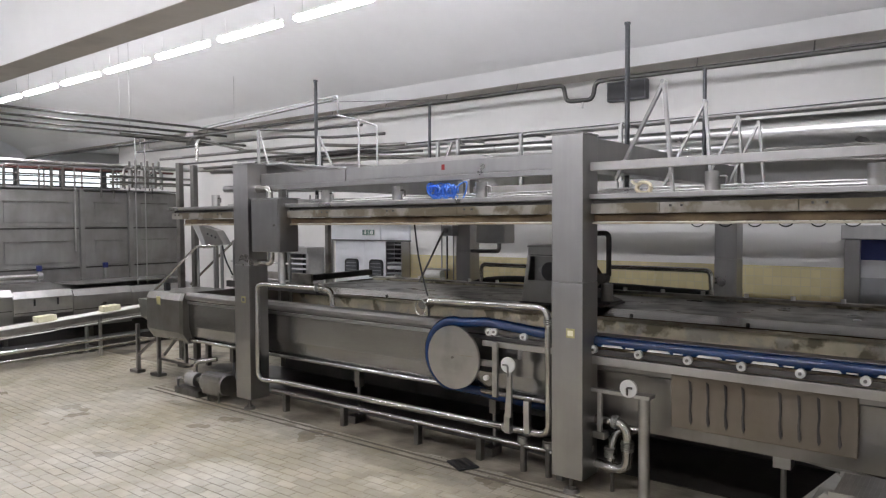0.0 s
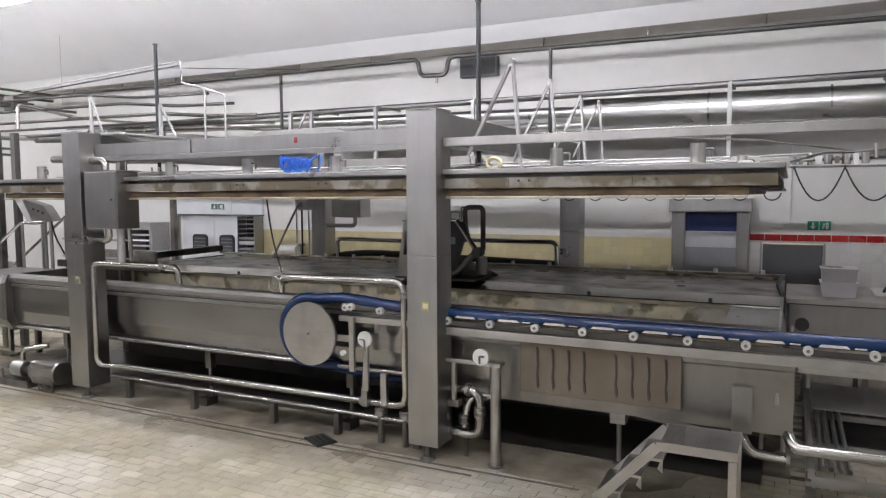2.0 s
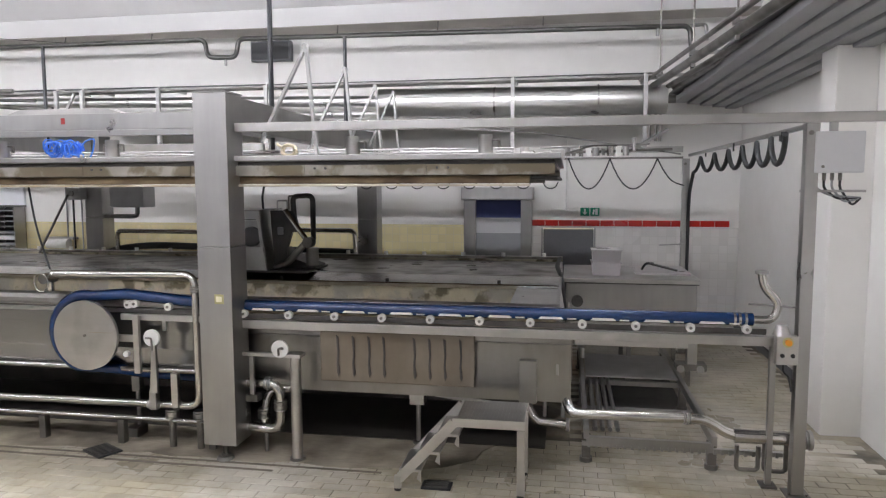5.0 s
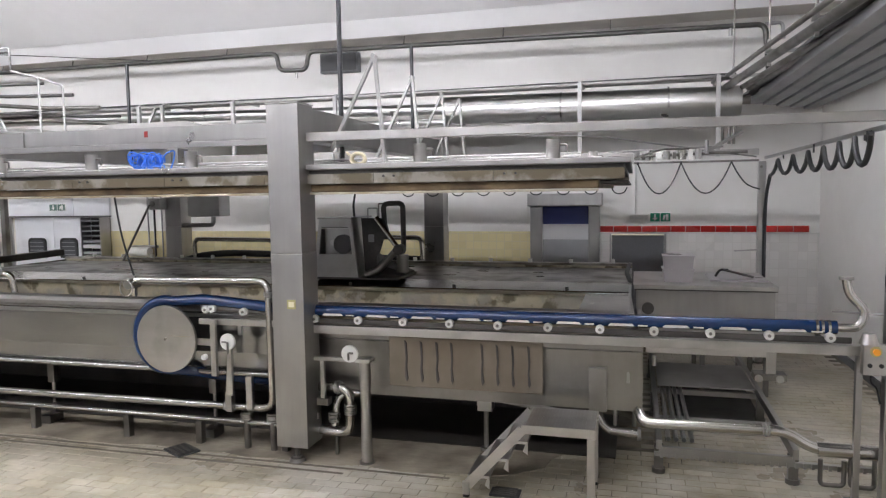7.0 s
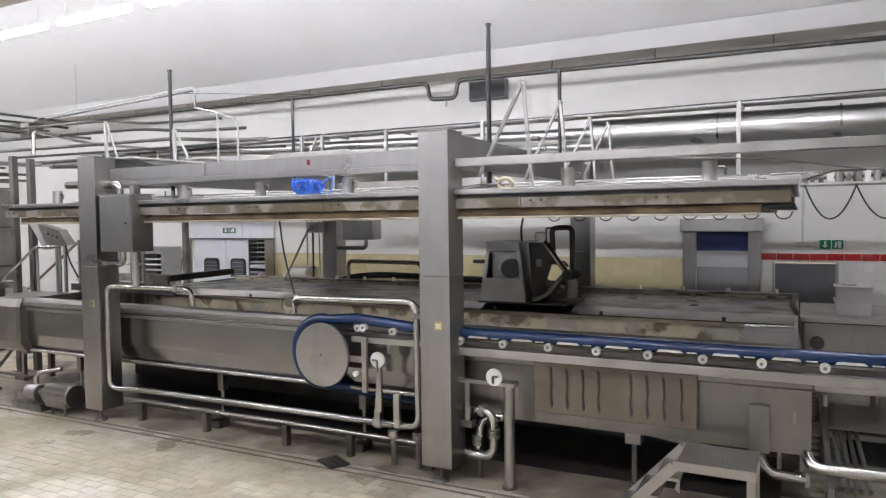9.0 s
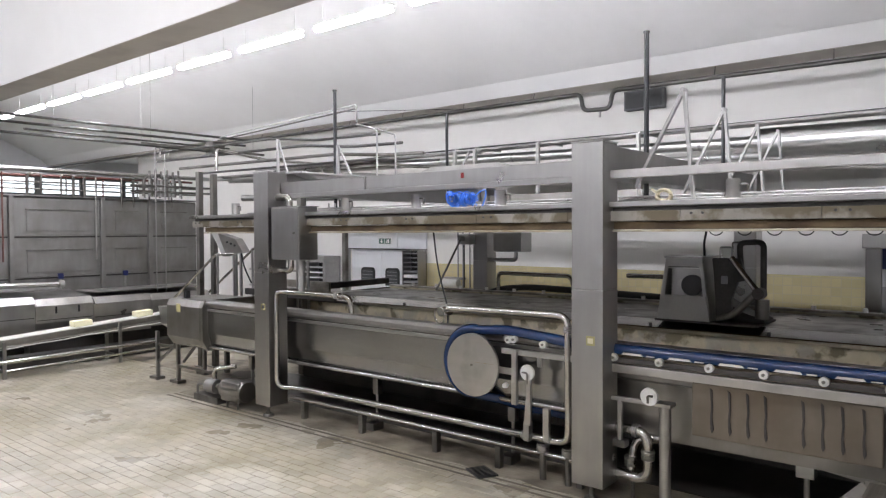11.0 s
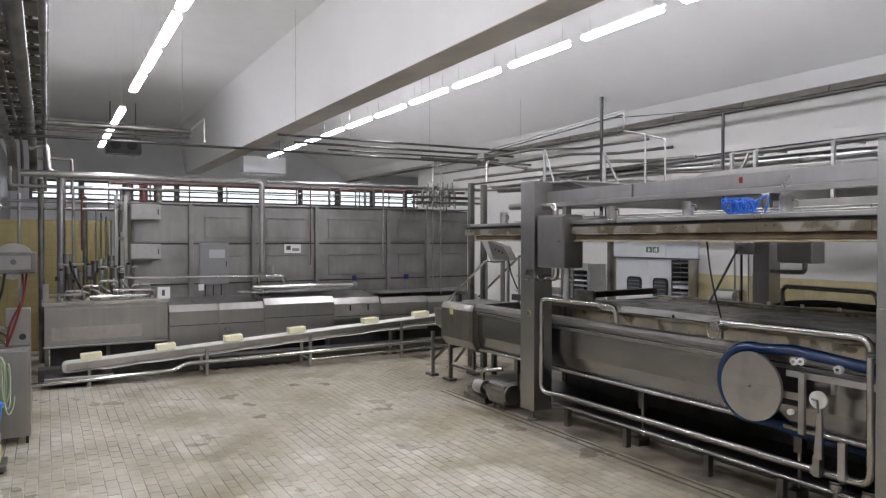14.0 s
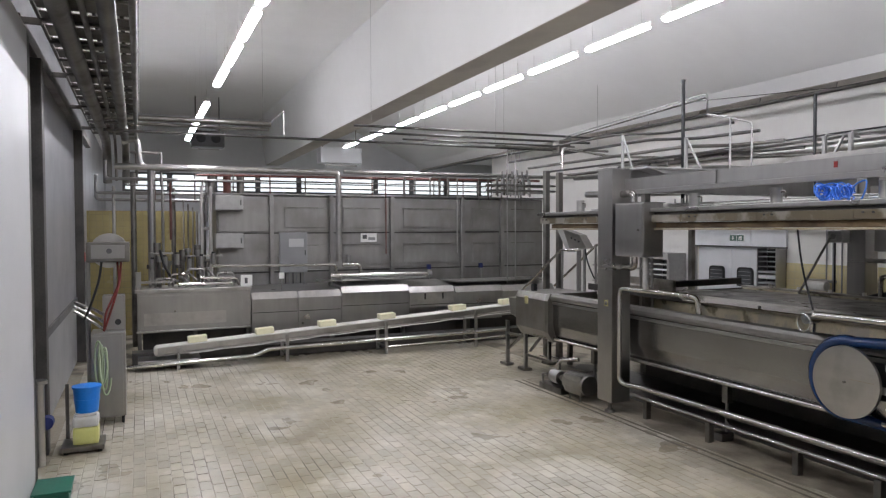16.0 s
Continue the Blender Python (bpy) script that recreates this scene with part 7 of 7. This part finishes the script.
def upper_left_pipes():
    """Pipes on brackets between the tank and the press, and the cross runs under the roof."""
    t = thing("pipe_bridge", (-12.0, 8.0, 4.2), "group of thin steel pipes crossing under the roof", "pipes")
    for y, z, r in ((8.6, 4.46, 0.024), (9.2, 4.36, 0.03), (9.8, 4.22, 0.036), (10.3, 4.12, 0.028), (10.7, 4.02, 0.04)):
        part("pipe", tube(B(), [(-16.8, y, z + 0.06), (-11.4 + 0.5 * (y - 8.6), y, z), (-10.6 + 0.5 * (y - 8.6), y + 0.5, z - 0.04), (-9.0, y + 0.6, z - 0.06)], r, 0.2, 10), PIPE_DARK if r < 0.035 else STEEL_DARK, t)
    part("pipe", tube(B(), [(-12.85, 8.3, 3.9), (-12.9, 8.35, 4.35), (-13.9, 10.3, 4.35), (-13.75, 11.9, 4.35)], 0.034, 0.12, 10), POLISHED, t, "polished cross pipe")
    # valve manifold of domed bends over the tank corner
    for k in range(6):
        y = 8.55 + 0.15 * k
        part("domed_bend", tube(B(), [(-16.3, y, 3.5), (-16.3, y, 3.88 + 0.03 * (k % 3)), (-16.3, y + 0.06, 3.97 + 0.03 * (k % 3)), (-16.3, y + 0.15, 3.97 + 0.03 * (k % 3)), (-16.3, y + 0.21, 3.86), (-16.3, y + 0.21, 3.5)], 0.036, 0.06, 10), STEEL if k % 2 else STEEL_DARK, t)
        part("valve_head", rod(B(), (-16.2, y + 0.1, 3.98), (-16.2, y + 0.1, 4.12 + 0.04 * (k % 2)), 0.026, 10), STEEL_DARK, t)
    for z in (3.62, 3.76):
        part("header", tube(B(), [(-16.25, 8.2, z), (-16.25, 10.3, z)], 0.028, 0, 8), STEEL_DARK, t)
    part("junction_case", box(B(), -13.95, -13.65, 8.75, 9.05, 4.34, 4.62, 0.01), STEEL_DARK, t)
    for x in (-13.8,):
        part("bracket", box(B(), x - 0.03, x + 0.03, 7.2, 10.2, 4.42, 4.47, 0.004), STEEL_DARK, t)
        part("bracket_hanger", rod(B(), (x, 7.4, 4.47), (x, 7.4, 6.3), 0.003, 6), STEEL_DARK, t)
        part("bracket_hanger", rod(B(), (x, 9.9, 4.47), (x, 9.9, 6.0), 0.003, 6), STEEL_DARK, t)
    for x, za in ((-9.51, 4.16), (-8.05, 3.95)):
        part("stand_post", box(B(), x - 0.02, x + 0.02, 7.28, 7.32, 3.2, za, 0.003), GALV, t)
        part("stand_strut", bar(B(), (x + 0.02, 7.3, za - 0.03), (x + 0.30, 7.3, 3.46), 0.025, 0.025), GALV, t)
    part("thick_run", tube(B(), [(-16.2, 10.9, 4.0), (-11.0, 10.9, 3.85), (-9.4, 11.0, 3.6), (-8.6, 11.0, 3.5)], 0.075, 0.4, 12), STEEL, t)
    part("thick_run", tube(B(), [(-16.2, 11.3, 3.55), (-9.0, 11.3, 3.35)], 0.09, 0.3, 12), STEEL, t)
    part("thick_run", tube(B(), [(-14.0, 10.6, 3.15), (-8.6, 10.6, 3.05)], 0.05, 0.3, 12), STEEL, t)
    for k in range(6):
        x = -13.6 + 0.55 * k
        part("riser", tube(B(), [(x, 9.9, 2.9 if k % 2 else 3.3), (x, 9.9, 4.0), (x + 0.2, 9.9, 4.0)], 0.018, 0.06, 8), PIPE_DARK if k % 2 else STEEL, t)
    t = thing("roof_cross_pipes", (-14.0, 4.0, 4.4), "thin steel pipes running across under the roof beams", "pipes")
    for x, z, ya, yb, r in ((-14.0, 4.66, -0.6, 2.35, 0.05), (-14.2, 4.58, -0.6, 2.35, 0.03), (-14.0, 4.42, -0.6, 9.5, 0.025), (-13.9, 4.74, 4.0, 9.9, 0.026), (-14.1, 4.64, 4.4, 9.9, 0.026), (-14.3, 4.56, 5.2, 9.6, 0.02)):
        part("pipe", tube(B(), [(x, ya, z), (x, yb, z + 0.02)], r, 0, 8), STEEL_DARK if r > 0.026 else PIPE_DARK, t)
    part("end_riser", tube(B(), [(-14.0, 2.3, 4.62), (-14.0, 2.38, 4.75), (-14.0, 2.6, 4.95), (-14.0, 2.6, 4.5)], 0.015, 0.02, 6), STEEL_LIGHT, t)
    for y in (0.0, 2.2, 4.4, 5.6, 7.3):
        part("hanger", rod(B(), (-14.0, y, 4.42), (-14.0, y, 5.42 if y > 5 and y < 5.8 else 7.34 if y < 6.5 else 6.5), 0.003, 6), GALV, t)
    # roof air units far back
    for y0, y1, z0, z1, m in ((1.7, 2.8, 5.55, 6.1, DARK_GREY), (6.25, 7.85, 5.13, 5.72, DOOR_WHITE)):
        a = thing("air_unit", (-26, (y0 + y1) / 2, z0), "grey air handling unit hung below the roof", "air unit", "air units")
        part("case", box(B(), -26.6, -26.0, y0, y1, z0, z1, 0.02), m, a)
        part("frame", box(B(), -26.0, -25.97, y0 + 0.2, y1 - 0.2, z0 - 0.12, z0 - 0.06), STEEL, a)
        for y in (y0 + 0.15, y1 - 0.15):
            part("hanger", rod(B(), (-26.3, y, z1), (-26.3, y, 7.34), 0.02, 6), STEEL_DARK, a)
        if m is DARK_GREY:
            for y in (2.0, 2.5):
                part("fan", rod(B(), (-25.99, y, 5.83), (-25.96, y, 5.83), 0.16, 16), BLACK, a)


def south_side():
    """The wall bays, pipe bridge and washing station along the near wall."""
    t = thing("wall_bays", (-12.0, -1.2, 0), "tall grey wall panels between dark steel frame posts", "wall panels", kind="structure")
    for x0, x1 in ((-15.5, -9.55), (-18.9, -16.0)):
        part("panel", box(B(), x0, x1, -1.22, -1.19, 1.32, 4.6, 0.006), BAY_GREY, t)
        part("panel", box(B(), x0, x1, -1.22, -1.195, 0.05, 1.18, 0.006), PANEL_GREY, t)
        part("kick_rail", box(B(), x0, x1, -1.22, -1.17, 1.19, 1.31, 0.006), DARK_GREY, t)
    for x in (-8.25, -9.40, -15.75):
        part("frame_post", box(B(), x - 0.10, x + 0.10, -1.22, -1.05, 0, 4.6, 0.008), SHADOW_STEEL, t)
    part("glazed_slot", box(B(), -9.28, -8.37, -1.22, -1.18, 0, 4.4), GLASS, t)
    part("head_rail", box(B(), -19.0, -8.02, -1.22, -1.08, 4.6, 4.75, 0.008), STEEL_DARK, t)
    # pipe bridge along the wall above
    t = thing("wall_pipe_bridge", (-8.0, -0.45, 4.5), "two thick steel pipes with a cable ladder along the wall", "pipes")
    for y, z, r in ((-0.68, 4.60, 0.095), (-0.29, 4.60, 0.08), (-0.50, 4.66, 0.03), (-0.07, 4.60, 0.035)):
        part("pipe", tube(B(), [(2.9, y, z), (-17.2, y, z), (-17.8, y, z - 0.25), (-17.9, y, z - 0.9)], r, 0.25, 14), STEEL_DARK, t)
    for k in range(23):
        x = 2.5 - 0.88 * k
        part("rung", box(B(), x - 0.03, x + 0.03, -0.92, -0.02, 4.69, 4.72, 0.003), STEEL_DARK, t)
        if k % 3 == 0:
            part("hanger", rod(B(), (x, -0.5, 4.72), (x, -0.5, 7.34), 0.014, 6), STEEL_DARK, t)
            part("wall_arm", box(B(), x - 0.03, x + 0.03, -1.19 if x < -8 else -1.02, -0.9, 4.66, 4.72, 0.003), STEEL_DARK, t)
    part("ladder_side", box(B(), -17.2, 2.9, -0.05, -0.02, 4.72, 4.82, 0.003), STEEL_DARK, t)
    part("ladder_side", box(B(), -17.2, 2.9, -0.94, -0.91, 4.72, 4.82, 0.003), STEEL_DARK, t)
    for k in range(38):
        x = 2.6 - 0.52 * k
        part("tray_sheet", box(B(), x - 0.40, x, -0.90, -0.06, 4.725, 4.735), STEEL_DARK, t)
    for y in (-0.72, -0.66, -0.45, -0.25, -0.2):
        part("cable", tube(B(), [(2.9, y, 4.76), (-6, y + 0.03, 4.77), (-17, y, 4.76)], 0.022, 0, 6), WHITE_PLASTIC if y in (-0.66, -0.25) else BLACK, t)
    # hose washing station
    t = thing("washing_station", (-10.7, -0.43, 0), "stainless washing station cabinet with valves and hoses", "washing station")
    part("lower_cabinet", box(B(), -10.95, -10.45, -0.66, -0.24, 0.10, 1.24, 0.01), STEEL, t)
    part("cabinet_door", box(B(), -10.448, -10.436, -0.63, -0.27, 0.14, 1.20, 0.005), STEEL, t)
    for x in (-10.9, -10.5):
        for y in (-0.62, -0.28):
            part("foot", rod(B(), (x, y, 0), (x, y, 0.10), 0.018, 8), BLACK, t)
    part("upper_cabinet", box(B(), -10.95, -10.65, -0.52, -0.24, 1.245, 1.72, 0.01), STEEL, t)
    part("dial", rod(B(), (-10.648, -0.33, 1.36), (-10.63, -0.33, 1.36), 0.04, 14), BLACK, t)
    for k in range(3):
        part("valve", tube(B(), [(-10.62, -0.86, 1.66 - 0.06 * k), (-10.6, -0.62, 1.55 - 0.09 * k), (-10.55, -0.5, 1.48 - 0.1 * k)], 0.022, 0.05, 8), POLISHED, t)
    part("post", rod(B(), (-10.8, -0.7, 0), (-10.8, -0.7, 2.2), 0.03, 10), STEEL, t)
    part("head_box", box(B(), -10.75, -10.48, -0.70, -0.17, 2.19, 2.46, 0.015), STEEL_DARK, t, "grey control box with a dial")
    part("head_frame", box(B(), -10.478, -10.468, -0.64, -0.23, 2.24, 2.42, 0.004), STEEL, t)
    part("head_dial", rod(B(), (-10.467, -0.42, 2.34), (-10.455, -0.42, 2.34), 0.035, 14), DARK_GREY, t)
    part("hose_reel", rod(B(), (-10.95, -0.43, 2.34), (-10.76, -0.43, 2.34), 0.24, 24), STEEL_LIGHT, t, "round steel hose reel")
    part("black_hose", tube(B(), [(-10.6, -0.52, 2.19), (-10.58, -0.55, 1.95), (-10.55, -0.66, 1.6), (-10.6, -0.75, 1.4)], 0.016, 0.1, 8), BLACK, t)
    for k in range(2):
        part("red_hose", tube(B(), [(-10.7, -0.28 - 0.05 * k, 2.19), (-10.6, -0.3, 1.9), (-10.5, -0.42 - 0.06 * k, 1.5), (-10.5, -0.5, 1.26)], 0.014, 0.1, 8), RED_HOSE, t)
    pts = [(-10.40 + 0.03 * math.sin(a * 1.7), -0.57 + (0.045 + 0.012 * math.sin(a * 0.6)) * math.cos(a) + 0.004 * a, 0.86 + (0.27 + 0.05 * math.sin(a * 0.37)) * math.sin(a) - 0.006 * a) for a in [k * 0.35 for k in range(72)]]
    part("coiled_hose", tube(B(), pts, 0.013, 0, 6), HOSE_GREEN, t, "pale green hose hung in loops")
    # canister and bucket on a low scale
    t = thing("floor_scale", (-9.4, -0.68, 0), "low dark weighing platform on the floor", "scale")
    part("platform", box(B(), -9.65, -9.2, -0.92, -0.46, 0.03, 0.085, 0.008), STEEL_DARK, t)
    for x in (-9.6, -9.25):
        for y in (-0.87, -0.51):
            part("foot", rod(B(), (x, y, 0), (x, y, 0.03), 0.025, 8), BLACK, t)
    part("upright", box(B(), -9.66, -9.63, -0.9, -0.86, 0.085, 0.75), STEEL_DARK, t)
    t = thing("canister", (-9.4, -0.66, 0.085), "translucent canister half full of yellow liquid", "canister")
    part("body", box(B(), -9.52, -9.26, -0.80, -0.52, 0.086, 0.29, 0.03), CANISTER, t)
    part("clear_part", box(B(), -9.52, -9.26, -0.80, -0.52, 0.291, 0.42, 0.03), WHITE_PLASTIC, t, "clouded empty upper part")
    part("shoulder", box(B(), -9.50, -9.28, -0.78, -0.54, 0.421, 0.455, 0.012), WHITE_PLASTIC, t, "clouded empty shoulder")
    t = thing("bucket", (-9.4, -0.65, 0.455), "bright blue plastic bucket standing on the canister", "bucket")
    part("body", rod(B(), (-9.4, -0.65, 0.457), (-9.4, -0.65, 0.74), 0.125, 24, 0.15), BLUE, t)
    part("rim", rod(B(), (-9.4, -0.65, 0.74), (-9.4, -0.65, 0.765), 0.162, 24), BLUE, t)
    part("rib", rod(B(), (-9.4, -0.65, 0.60), (-9.4, -0.65, 0.615), 0.142, 24), BLUE, t)
    t = thing("wall_tap", (-9.0, -1.1, 0.5), "steel wall pipe with a blue valve and a clamp", "tap")
    part("pipe", rod(B(), (-8.75, -1.08, 0.05), (-8.75, -1.08, 0.95), 0.06, 14), STEEL_LIGHT, t)
    part("collar", rod(B(), (-8.75, -1.08, 0.95), (-8.75, -1.08, 0.99), 0.09, 14), STEEL, t)
    part("valve", rod(B(), (-9.0, -1.02, 0.48), (-8.86, -1.02, 0.48), 0.07, 14), BLUE_DARK, t)
    t = thing("extinguisher_sign", (-16.2, -1.1, 2.0), "small red fire equipment plate on the wall", "sign")
    part("plate", box(B(), -15.9, -15.62, -1.045, -1.04, 2.0, 2.18, 0.003), RED, t)
    b = box(B(), -7.98, -7.55, -1.0, -0.70, 0.0, 0.12, 0.02)
    t = solo("green_tub", b, GREEN_DARK, "dark green plastic tub on the floor", "tub")
    part("rim", box(B(), -8.0, -7.53, -1.02, -0.68, 0.12, 0.14, 0.006), GREEN_DARK, t)


tank_wall()
tunnel_machine()
corner_pipes()
conveyor()
platform_stairs()
upper_left_pipes()
south_side()


# ---- floor tiles, laid in running bond ----
def floor_tiles():
    floor = bpy.data.objects["floor"]
    L, W, gap, h = 0.25, 0.125, 0.0085, 0.003
    rng = random.Random(11)

    def tile_mesh():
        b = B()
        a, c = (L - gap) / 2, (W - gap) / 2
        lo = [b.verts.new((x, y, -h)) for x, y in ((-a, -c), (a, -c), (a, c), (-a, c))]
        hi = [b.verts.new((x * 0.985, y * 0.97, 0.0)) for x, y in ((-a, -c), (a, -c), (a, c), (-a, c))]
        b.faces.new(hi)
        for k in range(4):
            b.faces.new((lo[k], lo[(k + 1) % 4], hi[(k + 1) % 4], hi[k]))
        return finish(b, "tile", FLOOR_TILE)

    mesh = tile_mesh()
    verts, faces = [], []
    count = 0
    for x0, x1, y0, y1 in ((-14.6, 3.02, -1.02, 7.2), (0.15, 3.02, 7.2, 13.1)):
        for j in range(int((y1 - y0) / W)):
            y = y0 + (j + 0.5) * W
            for i in range(int((x1 - x0) / L) + 1):
                x = x0 + (i + 0.25 + 0.5 * (j % 2)) * L
                if x > 2.95 or (x > 2.5 and 7.6 < y < 8.25):
                    continue
                tilt = rng.uniform(-0.0012, 0.0012)
                z = rng.uniform(-0.0012, 0.0)
                if -6.6 < x < -3.6 and 1.9 < y < 5.0 and count < 300:
                    ob = new("tile", mesh)
                    ob.parent, ob.location = floor, (x, y, z)
                    count += 1
                    continue
                a, c = (L - gap) / 2, (W - gap) / 2
                n = len(verts)
                verts += [(x - a, y - c, -h), (x + a, y - c, -h), (x + a, y + c, -h), (x - a, y + c, -h)]
                a, c = a * 0.985, c * 0.97
                verts += [(x - a, y - c, z - tilt), (x + a, y - c, z + tilt), (x + a, y + c, z + tilt), (x - a, y + c, z - tilt)]
                faces += [(n + 4, n + 5, n + 6, n + 7)] + [(n + k, n + (k + 1) % 4, n + 4 + (k + 1) % 4, n + 4 + k) for k in range(4)]
    me = bpy.data.meshes.new("floor_tiles")
    me.from_pydata(verts, [], faces)
    me.materials.append(FLOOR_TILE)
    ob = new("floor_tiles", me)
    ob.parent = floor
    tagged(ob, "cream clinker floor tiles with uneven wear", kind="stuff")


floor_tiles()


def motions():
    """The carriage creeps along the divider; the belt carries the cheese in two short moves."""
    walk(CAR[0], [(t, pose(-5.28 + 0.158 * t, 0, 0)) for t in (0, 4, 8, 12, 16)])
    for ob, y in BLOCKS:
        walk(ob, [(t, pose(-14.27, y + s, belt_z(y + s) + 0.004, math.degrees(math.atan(BELT0[2])), 0, 0))
                  for t, s in ((0, -0.28), (0.5, -0.24), (1.5, -0.13), (2.8, 0.0), (14.0, 0.0), (14.5, 0.04), (16, 0.31))])


motions()
